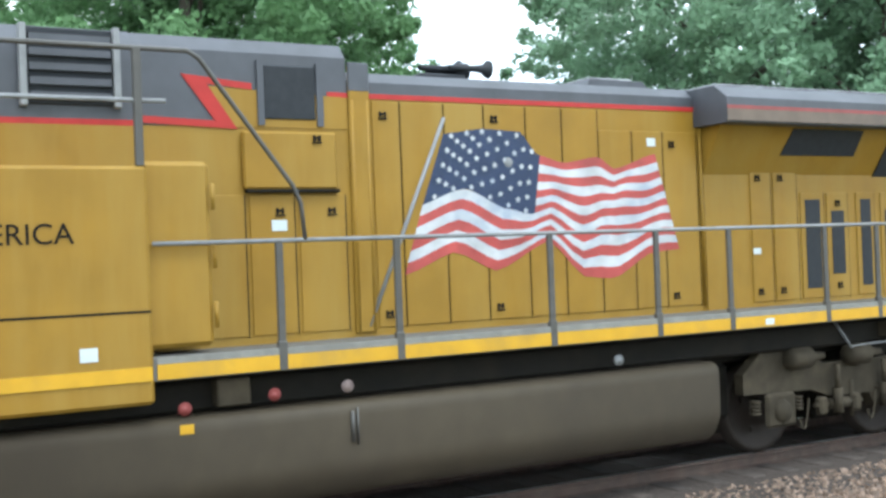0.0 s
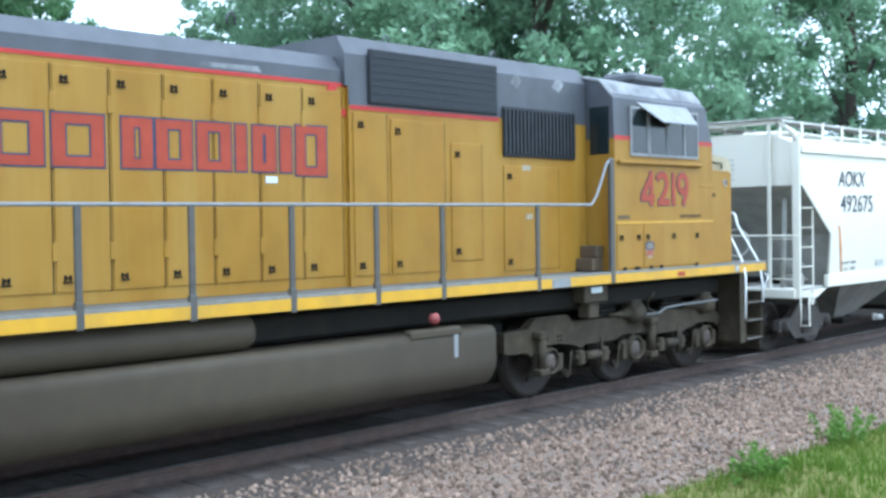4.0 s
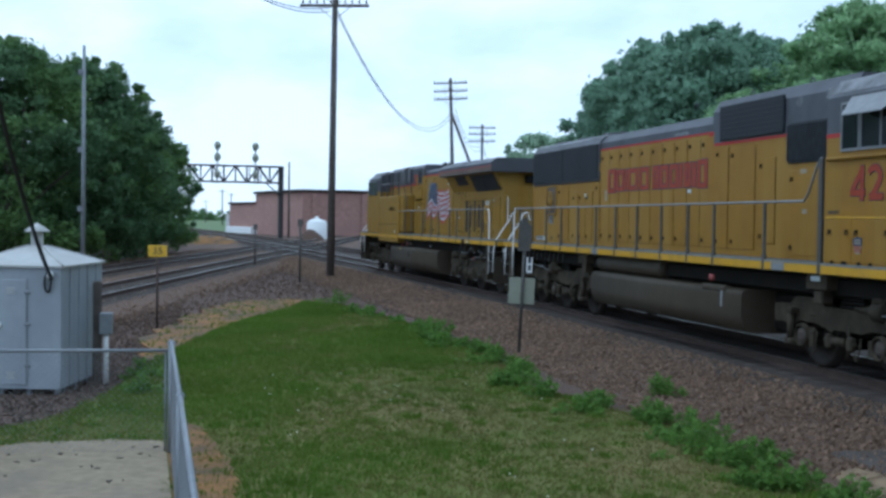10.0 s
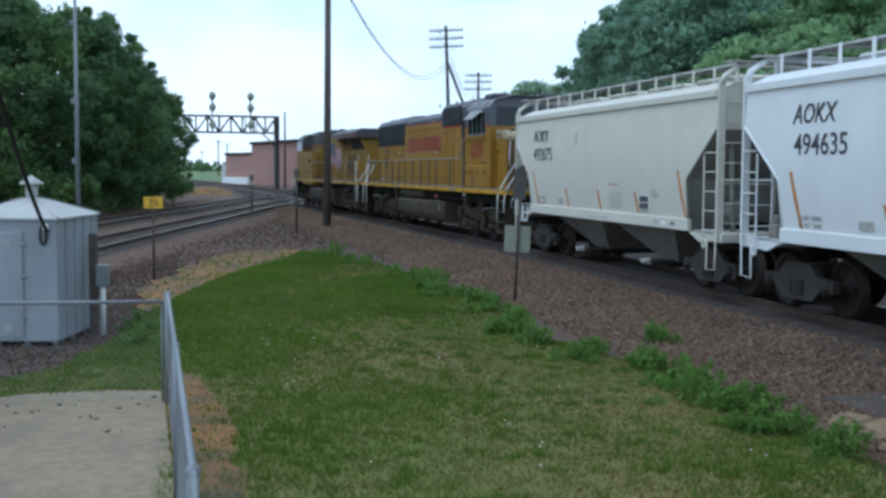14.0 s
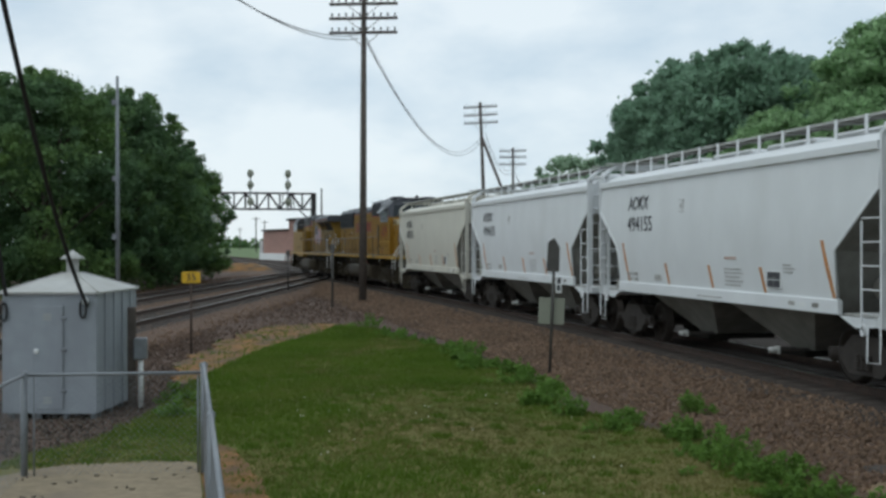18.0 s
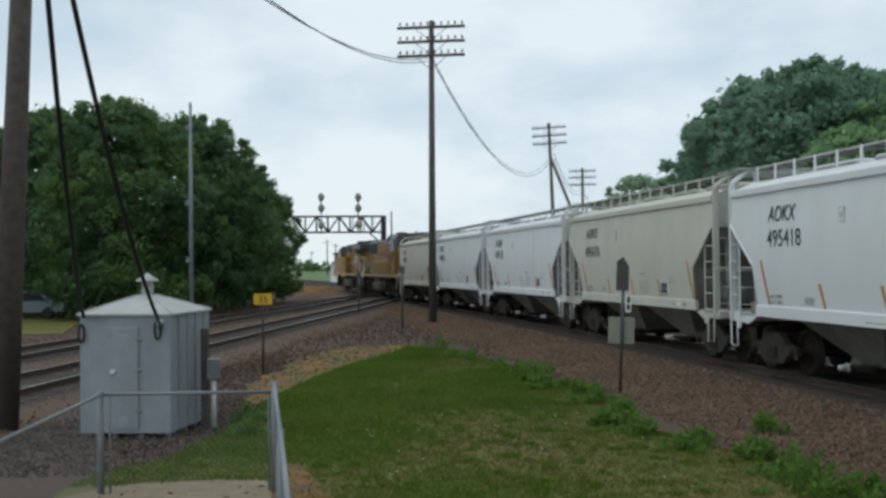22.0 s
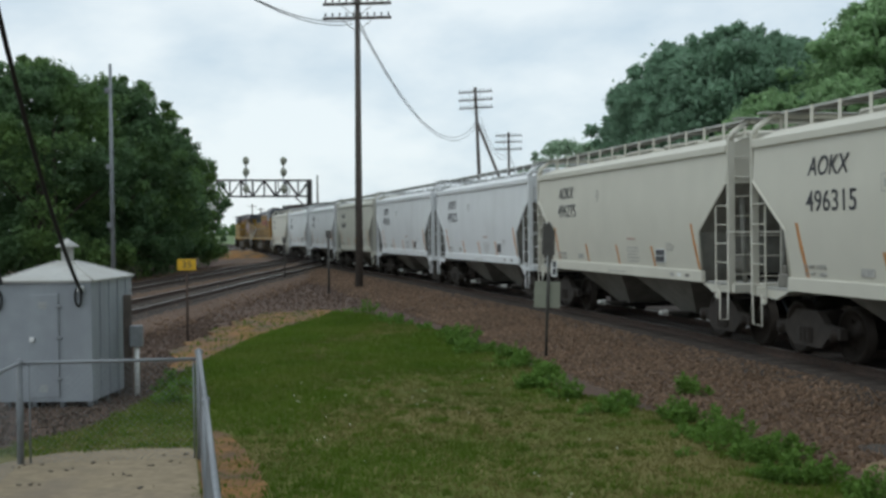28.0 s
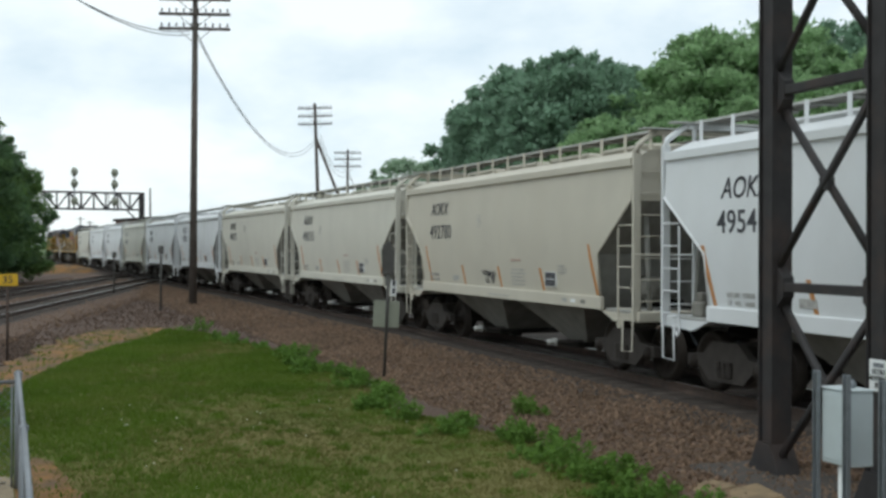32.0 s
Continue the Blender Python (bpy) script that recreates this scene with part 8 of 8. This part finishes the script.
        part("end_rail", Shape().tube([(sx * 0.95, -10.67, 1.72), (sx * 0.95, -10.67, 2.62), (sx * 0.45, -10.67, 2.62), (sx * 0.45, -10.67, 1.72)], 0.02, 8), POST, e)
    coupler(e, 11.15, 1)
    coupler(e, -11.10, -1)
    end_hoses(e, -10.815, -1)
    part("link_chain", Shape().tube([(-0.45, -10.68, 2.58), (-0.45, -10.85, 2.40), (-0.45, -11.0, 2.34), (-0.45, -11.2, 2.40), (-0.45, -11.44, 2.58)], 0.012, 5), WHITE, e)
    return e


def hopper(paint, label):
    h = thing("hopper_wagon", label, "freight wagon", group="covered hopper wagons of the train")
    # body with bulging sides, cut away at the ends
    def end_y(z):
        return 4.72 if z <= 2.15 else (4.72 + (z - 2.15) / 0.88 * 1.26 if z < 3.03 else 5.90)
    zs = [(1.49, 1.37), (1.53, 1.75), (1.565, 2.15), (1.58, 2.6), (1.57, 3.03), (1.53, 3.58), (1.53, 3.60), (1.53, 3.73), (1.10, 3.92), (0.6, 3.99), (0.0, 4.0)]
    ring = zs + [(-x, z) for x, z in reversed(zs[:-1])]
    n = len(ring)
    s = Shape()
    cols = [1.0, 0.5, 0.0, -0.5, -1.0]
    for c in cols:
        for x, z in ring:
            s.v.append((x, end_y(z) * c, z))
    for i in range(len(cols) - 1):
        for k in range(n - 1):
            s.f.append((i * n + k, i * n + k + 1, (i + 1) * n + k + 1, (i + 1) * n + k))
            s.soft.append(k < 5 or k >= n - 6)
    body = part("body", s, paint, h, "ribless curved steel body")
    for sy in (1, -1):
        e = Shape()
        top = [(x, z) for x, z in ring if z >= 3.03]
        e.v = [(x, sy * 5.895, z) for x, z in top]
        e.f, e.soft = [tuple(range(len(top)))], [False]
        ew = part("end_wall", e, paint, h)
        for k in range(5):
            part("end_print", Shape().box(-0.25, 0.55 - 0.1 * (k % 2), min(sy * 5.896, sy * 5.90), max(sy * 5.896, sy * 5.90), 3.16 + k * 0.09, 3.185 + k * 0.09), FAINT, ew)
        sl = Shape()
        sl.v = [(-1.56, sy * 5.89, 3.04), (1.56, sy * 5.89, 3.04), (1.54, sy * 4.70, 2.13), (-1.54, sy * 4.70, 2.13), (1.42, sy * 4.30, 1.16), (-1.42, sy * 4.30, 1.16)]
        sl.f, sl.soft = [(0, 1, 2, 3), (3, 2, 4, 5)], [False, False]
        part("slope_sheet", sl, HOP_SLOPE, h, "dirty sloping end sheet with its shade painted in")
        for sx in (-1, 1):
            fl = Shape().tube([(sx * 1.575, sy * 5.89, 3.03), (sx * 1.57, sy * 4.74, 2.15), (sx * 1.50, sy * 4.72, 1.38)], 0.022, 6)
            part("edge_flange", fl, paint, h)
        # end frame: sill, ladders, brake gear
        part("end_sill", Shape().cbox(-1.5, 1.5, min(sy * 6.05, sy * 5.75), max(sy * 6.05, sy * 5.75), 1.0, 1.18, 0.02), paint, h)
        part("centre_sill", Shape().cbox(-0.3, 0.3, min(sy * 6.0, sy * 3.0), max(sy * 6.0, sy * 3.0), 0.85, 1.18, 0.02), FRAME_DARK, h)
        part("shear_plate", Shape().cbox(-1.4, 1.4, min(sy * 5.75, sy * 4.7), max(sy * 5.75, sy * 4.7), 1.14, 1.18, 0.008), HOP_FRAME, h)
        for sx in (-1, 1):
            xx = sx * 1.56
            ld = part("ladder", Shape().cbox(xx - 0.012 if sx < 0 else xx - 0.13, xx + 0.13 if sx < 0 else xx + 0.012, sy * 5.965 - 0.03, sy * 5.965 + 0.03, 1.02, 3.86, 0.008), paint, h, "corner post with ladder rungs")
            part("ladder_crook", Shape().tube([(xx - sx * 0.05, sy * 5.965, 3.82), (xx - sx * 0.09, sy * 5.965, 3.95), (xx - sx * 0.45, sy * 5.95, 4.21)], 0.05, 6), paint, ld)
            part("ladder_stile", Shape().cbox(xx - 0.015, xx + 0.015, sy * 5.46 - 0.015, sy * 5.46 + 0.015, 1.02, 2.58, 0.005), paint, ld)
            for k in range(5):
                z = 1.22 + k * 0.35
                part("rung", Shape().tube([(xx, sy * 5.965, z), (xx, sy * 5.46, z)], 0.012, 6), paint, ld)
            xe = sx * 0.98
            le = part("end_ladder", Shape().cbox(xe - 0.03, xe + 0.03, sy * 5.965 - 0.025, sy * 5.965 + 0.025, 1.1, 4.2, 0.008), paint, h)
            for k in range(8 if sx * sy > 0 else 3):
                z = 1.35 + k * 0.36
                part("rung", Shape().tube([(xe, sy * 5.965, z), (xx, sy * 5.965, z)], 0.013, 6), paint, le)
            part("stirrup", Shape().tube([(xx, sy * 5.95, 1.05), (xx, sy * 5.94, 0.52), (xx, sy * 5.6, 0.50), (xx, sy * 5.62, 1.05)], 0.014, 6), paint, h)
            part("roping_eye", Shape().tube([(xx, sy * 5.5 + 0.05 * math.cos(a), 0.97 + 0.08 * math.sin(a)) for a in np.linspace(0, 6.2832, 13)], 0.022, 6), paint, h)
            part("knee", Shape().prism([(sy * 4.75, 1.14), (sy * 5.75, 1.14), (sy * 5.75, 1.02), (sy * 5.2, 0.98)], min(sx * 1.5, sx * 1.44), max(sx * 1.5, sx * 1.44), "x"), paint, h)
        part("roof_beam", Shape().cbox(-1.12, 1.12, sy * 5.965 - 0.03, sy * 5.965 + 0.03, 4.13, 4.21, 0.008), paint, h)
        part("crossover_platform", Shape().cbox(-1.4, 1.4, sy * 5.95 - 0.12, sy * 5.95 + 0.12, 4.215, 4.24, 0.006), HOP_FRAME, h)
        part("end_handrail", Shape().tube([(-1.56, sy * 5.99, 2.13), (1.56, sy * 5.99, 2.13)], 0.016, 6), paint, h)
        for x in (-1.1, 1.1):
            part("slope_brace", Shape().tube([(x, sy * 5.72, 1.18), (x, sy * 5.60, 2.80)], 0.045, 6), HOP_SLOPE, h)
        coupler(h, sy * 6.44, sy)
    part("brake_wheel", Shape().tube([(0.5 * math.cos(a) * 0.5 - 0.4, 6.1, 2.0 + 0.25 * math.sin(a)) for a in np.linspace(0, 6.2832, 17)], 0.016, 6), HOP_FRAME, h)
    part("brake_valve", Shape().cbox(-1.30, -1.05, 5.25, 5.55, 1.18, 1.42, 0.03).cbox(-1.26, -1.12, 5.32, 5.46, 1.42, 1.56, 0.02), HOP_UNDER, h)
    part("brake_pipe", Shape().tube([(-1.2, 5.2, 1.30), (-1.2, 4.95, 1.30), (-0.9, 4.9, 1.45), (-0.9, 5.1, 1.5)], 0.022, 6), HOP_UNDER, h)
    part("brake_cylinder", Shape().lathe([(0.001, 0), (0.16, 0.0), (0.16, 0.45), (0.001, 0.45)], pose(-0.9, 5.2, 1.5, 90), 14), HOP_UNDER, h)
    part("air_reservoir", Shape().lathe([(0.001, 0), (0.18, 0.03), (0.2, 0.1), (0.2, 0.7), (0.001, 0.75)], pose(-0.8, -5.55, 1.55, -90), 14), HOP_UNDER, h)
    for sx in (-1, 1):
        xs = sorted((sx * 1.44, sx * 1.53))
        part("side_sill", Shape().cbox(xs[0], xs[1], -4.76, 4.76, 1.15, 1.38, 0.012), paint, h)
        part("roof_lip", Shape().cbox(min(sx * 1.50, sx * 1.58), max(sx * 1.50, sx * 1.58), -5.89, 5.89, 3.605, 3.745, 0.01), paint, h)
        # running boards
        xr = sx * 0.78
        rb = part("running_board", Shape().cbox(xr - 0.25, xr + 0.25, -5.95, 5.95, 4.215, 4.235, 0.004), HOP_UNDER, h, "grey grating walkway")
        for k in range(14):
            y = -5.65 + k * 0.87
            part("board_support", Shape().prism([(xr + sx * 0.262, 3.87), (xr + sx * 0.275, 3.86), (xr + sx * 0.275, 4.25), (xr + sx * 0.262, 4.25)], y - 0.045, y + 0.045, "y"), paint, rb)
            part("cross_support", Shape().cbox(xr - 0.24, xr + 0.24, y - 0.02, y + 0.02, 4.175, 4.214, 0.004), HOP_FRAME, rb)
        part("board_edge", Shape().cbox(min(xr + sx * 0.251, xr + sx * 0.261), max(xr + sx * 0.251, xr + sx * 0.261), -5.95, 5.95, 4.205, 4.245, 0.003), HOP_FRAME, rb)
    for k in range(4):
        part("hatch", Shape().cbox(-0.45, 0.45, -4.6 + k * 2.4, -2.8 + k * 2.4, 3.97, 4.14, 0.04), paint, h)
    # discharge bays and trucks
    for yc in (-1.95, 1.95):
        s = Shape()
        t4 = [(-1.4, yc - 1.9), (1.4, yc - 1.9), (1.4, yc + 1.9), (-1.4, yc + 1.9)]
        b4 = [(-0.5, yc - 0.35), (0.5, yc - 0.35), (0.5, yc + 0.35), (-0.5, yc + 0.35)]
        s.v = [(x, y, 1.35) for x, y in t4] + [(x, y, 0.34) for x, y in b4]
        s.f, s.soft = [(i, (i + 1) % 4, 4 + (i + 1) % 4, 4 + i) for i in range(4)] + [(7, 6, 5, 4), (0, 1, 2, 3)], [False] * 6
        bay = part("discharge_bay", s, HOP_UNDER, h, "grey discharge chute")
        part("gate", Shape().cbox(-0.75, 0.75, yc - 0.45, yc + 0.45, 0.25, 0.36, 0.02), FRAME_DARK, bay)
        part("gate_rod", Shape().tube([(-1.2, yc - 0.2, 0.37), (1.2, yc - 0.2, 0.37)], 0.03, 6), HOP_TRUCK, bay)
        part("crank_socket", Shape().lathe([(0.001, 0.0), (0.055, 0.0), (0.055, 0.14), (0.035, 0.16), (0.001, 0.16)], pose(-1.30, yc - 0.2, 0.37, 0, 90), 10).cbox(-1.16, -1.13, yc - 0.29, yc - 0.11, 0.30, 0.44, 0.01), HOP_FRAME, bay, "pale crank socket of the gate")
    part("belly", Shape().cbox(-0.35, 0.35, -4.5, 4.5, 0.85, 1.3, 0.03), FRAME_DARK, h)
    for yc in (-4.86, 4.86):
        t = part("truck", Shape().cbox(-1.05, 1.05, yc - 0.2, yc + 0.2, 0.45, 0.80, 0.03), HOP_TRUCK, h)
        for sx in (-1, 1):
            xa = sorted((sx * 1.0, sx * 1.13))
            out = [(-1.05, 0.40), (-1.05, 0.58), (-0.6, 0.62), (-0.35, 0.82), (0.35, 0.82), (0.6, 0.62), (1.05, 0.58), (1.05, 0.40), (0.7, 0.42), (0.45, 0.22), (-0.45, 0.22), (-0.7, 0.42)]
            part("side_frame", Shape().prism([(yc + a, b) for a, b in out], xa[0], xa[1], "x"), HOP_TRUCK, t)
            for q in (-0.14, 0.0, 0.14):
                sp = Shape()
                for c in range(5):
                    sp.lathe([(0.045, 0), (0.065, 0.02), (0.045, 0.04)], pose(sx * 1.15, yc + q, 0.30 + c * 0.05), 8)
                part("spring", sp, HOP_TRUCK, t)
            for q in (-0.86, 0.86):
                part("bearing_cap", Shape().lathe([(0.001, 0.05), (0.09, 0.045), (0.12, -0.02)], pose(sx * 1.14, yc + q, 0.46, 0, 90 * sx), 12), WHEEL, t)
        for q in (-0.86, 0.86):
            wheelset(t, yc + q, 0.46)
    # printed marks and reflector strips on the near side
    def skin(z):
        return -float(np.interp(z, [1.37, 1.9, 2.5, 3.05], [1.49, 1.55, 1.58, 1.57]))

    for yy, top in ((4.09, 2.28), (1.78, 1.84), (-0.34, 1.84), (-2.44, 1.84), (-4.66, 2.30)):
        st = Shape()
        low, run = 1.40, (top - 1.40) * 0.27
        rows = [low, min(1.9, top - 0.02), top]
        st.v = [(skin(z) - e, yy + q + run * (z - low) / (top - low), z) for z in rows for e in (0.007, -0.01) for q in (0, 0.085)]
        st.f = [(4 * i + a, 4 * i + b, 4 * i + 4 + b, 4 * i + 4 + a) for i in (0, 1) for a, b in ((0, 1), (1, 3), (3, 2), (2, 0))] + [(0, 2, 3, 1), (8, 9, 11, 10)]
        st.soft = [False] * len(st.f)
        part("reflector_strip", st, ORANGE, h, "orange reflector strip")

    def printed(name, y0, y1, z0, z1, mt, under, lift=0.006):
        x = min(skin(z0), skin(z1)) - lift
        return part(name, Shape().box(x, x + 0.03, min(y0, y1), max(y0, y1), z0, z1), mt, under)

    dp = printed("data_panel", -3.0, -2.53, 1.49, 1.78, WHITE, h)
    for z0, z1 in ((1.505, 1.625), (1.64, 1.765)):
        printed("data_field", -2.985, -2.545, z0, z1, STENCIL, dp, 0.011 if z0 > 1.6 else 0.027)
    printed("data_line", -2.84, -2.72, 1.66, 1.675, FAINT, dp, 0.025)
    printed("data_line", -2.775, -2.765, 1.52, 1.61, FAINT, dp, 0.032)
    for zz, words in ((1.575, "LD LMT  233000"), (1.455, "LT  WT   53000")):
        o = part("load_stencil", text_mesh(words, 0.098, FAINT), None, h)
        o.matrix_basis = pose(skin(zz + 0.05) - 0.006, 3.88, zz, 96, 0, -90)
    printed("print_block", 2.57, 2.22, 1.47, 1.59, FAINT, h)
    for k, w in enumerate((0.62, 0.70, 0.58, 0.72, 0.66)):
        printed("small_print", -0.86, -0.86 - w, 1.475 + k * 0.075, 1.497 + k * 0.075, FAINT, h)
    printed("print_heading", -0.90, -1.38, 1.965, 2.01, FADED_RED, h)
    for k, w in enumerate((0.30, 0.38, 0.26)):
        printed("small_print", -3.10, -3.10 - w, 1.76 + k * 0.06, 1.782 + k * 0.06, FAINT, h)
    part("sill_print", Shape().box(-1.533, -1.53, -0.74, 0.37, 1.22, 1.242), FAINT, h)
    for y0, mt in ((-4.2, HOP_UNDER), (-3.8, WHITE), (-3.45, FAINT)):
        part("sill_mark", Shape().box(-1.533, -1.53, y0, y0 + 0.2, 1.23, 1.30), mt, h)
    return h


LENGTH, FIRST = 12.890, 38.48
ENGINE_A = engine_a()
ENGINE_B = engine_b()
KINDS = ((HOP_CREAM, "grey-white covered hopper wagon, lightly dusty"), (HOP_WHITE, "clean white covered hopper wagon"),
         (HOP_TAN, "dull tan-grey covered hopper wagon"), (HOP_BEIGE, "dusty beige covered hopper wagon"))
ORDER = [0, 1, 1, 2, 1, 1, 0, 0, 3, 1]
WAGONS, PROTO = [], {}
for k, kind in enumerate(ORDER):
    if kind not in PROTO:
        w = hopper(*KINDS[kind])
        PROTO[kind] = w
    else:
        w = copy_thing(PROTO[kind], Matrix())
        for o in w.children_recursive:
            if o.name.startswith("wheelset"):
                ROLLING.append((o, o.location.y, o.location.z))
    WAGONS.append(w)
MARK = text_mesh("AOKX", 0.43, STENCIL, 0.002, 0.003)
MARK.transform(Matrix(((0.95, 0.2, 0, 0), (0, 1, 0, 0), (0, 0, 1, 0), (0, 0, 0, 1))))
NUMBERS = ("492675", "494635", "494155", "496476", "495418", "495225", "496275", "496315", "492780", "4954")
for k, (w, n) in enumerate(zip(WAGONS, NUMBERS)):
    back = (0.17, 0.12)[k] if k < 2 else (0.18 if k == 9 else -0.12)
    part("reporting_mark", MARK, None, w).matrix_basis = pose(-1.5715, (3.62 if k < 2 else 3.52) + back, 3.08 if k == 9 else 3.15, 89, 0, -90)
    o = part("wagon_number", text_mesh(n, 0.45, STENCIL, 0.002, 0.003), None, w)
    o.matrix_basis = pose(-1.5835, (3.42 if len(n) == 6 else 3.72) + back, 2.60 if k in (3, 7, 8, 9) else 2.68, 91, 0, -90) @ Matrix.Diagonal((1.10, 1.03, 1, 1))
    ys, zs = {0: 1.12, 1: 1.12, 7: 1.75, 8: 0.75}.get(k, 0.93), 2.70 if k in (7, 8) else 2.90
    sp = part("stencil_panel", Shape().box(-1.583, -1.560, ys, ys + 0.20, zs, zs + 0.26), FAINT, w, "faint stencilled square")
    part("stencil_field", Shape().box(-1.5845, -1.5835, ys + 0.015, ys + 0.185, zs + 0.015, zs + 0.245), KINDS[ORDER[k]][0], sp)
    part("stencil_mark", Shape().box(-1.5855, -1.585, ys + 0.07, ys + 0.13, zs + 0.07, zs + 0.19), FAINT, sp)
    if len(n) < 6:
        bars(w, 3.15, 2.56, [0.15, 0.15], 0.30, 0.1, STENCIL, -1.582)

for o in WAGONS[9].children:          # its strips sit further forward
    if o.name.startswith("reflector_strip"):
        o.matrix_basis = pose(0, 0.42, 0)
# looping sprayed scribble low on the side of one wagon
scrawl = random.Random(4)
for y0, z0, w, hgt, turns in ((0.70, 1.70, 0.26, 0.10, 2.2), (0.46, 1.66, 0.24, 0.12, 2.6), (0.24, 1.65, 0.20, 0.14, 2.0), (0.56, 1.52, 0.20, 0.08, 1.6), (0.22, 1.54, 0.14, 0.12, 1.4)):
    pts = []
    for i in range(22):
        a = i / 21 * turns * 2 * math.pi
        y, z = y0 - w * i / 21 + 0.055 * math.sin(a), z0 + hgt * 0.5 * math.cos(a) + scrawl.uniform(-0.012, 0.012)
        pts.append((-float(np.interp(z, [1.37, 1.9], [1.49, 1.55])) - 0.004, y, z))
    part("sprayed_scribble", Shape().tube(pts, 0.010, 4), STENCIL, WAGONS[8], "black sprayed scribble")


# ---- what moves: the train along its line, and its wheels ----
def travel(t):
    return float(np.interp(t, [a for a, _ in TRAVEL], [b for _, b in TRAVEL]))


def smooth_travel(t):
    """Metres run at t, with no jerk at the rows."""
    return sum(travel(min(32.0, max(0.0, t + d))) - 0.0 for d in (-0.2, 0.0, 0.2)) / 3 if 0.2 < t < 31.8 else travel(t)


def on_rails(u, half):
    x0, y0, _ = on_line(u - half)
    x1, y1, _ = on_line(u + half)
    return pose((x0 + x1) / 2, (y0 + y1) / 2, 0.004, 0, 0, math.degrees(math.atan2(-(x1 - x0), y1 - y0)))


def motions():
    cars = [(ENGINE_A, 4.8, 7.0), (ENGINE_B, 27.10, 7.1)] + [(w, FIRST + LENGTH * (k + 0.5), 4.86) for k, w in enumerate(WAGONS)]
    for car, back, half in cars:
        walk(car, [(t, on_rails(smooth_travel(t) - back, half)) for t in (k / 2 for k in range(65))])
    ticks = [i * 32.0 / 250 for i in range(251)]
    for wheel, y, r in ROLLING:
        walk(wheel, [(t, pose(0, y, r, -math.degrees(travel(t) / r))) for t in ticks])


motions()
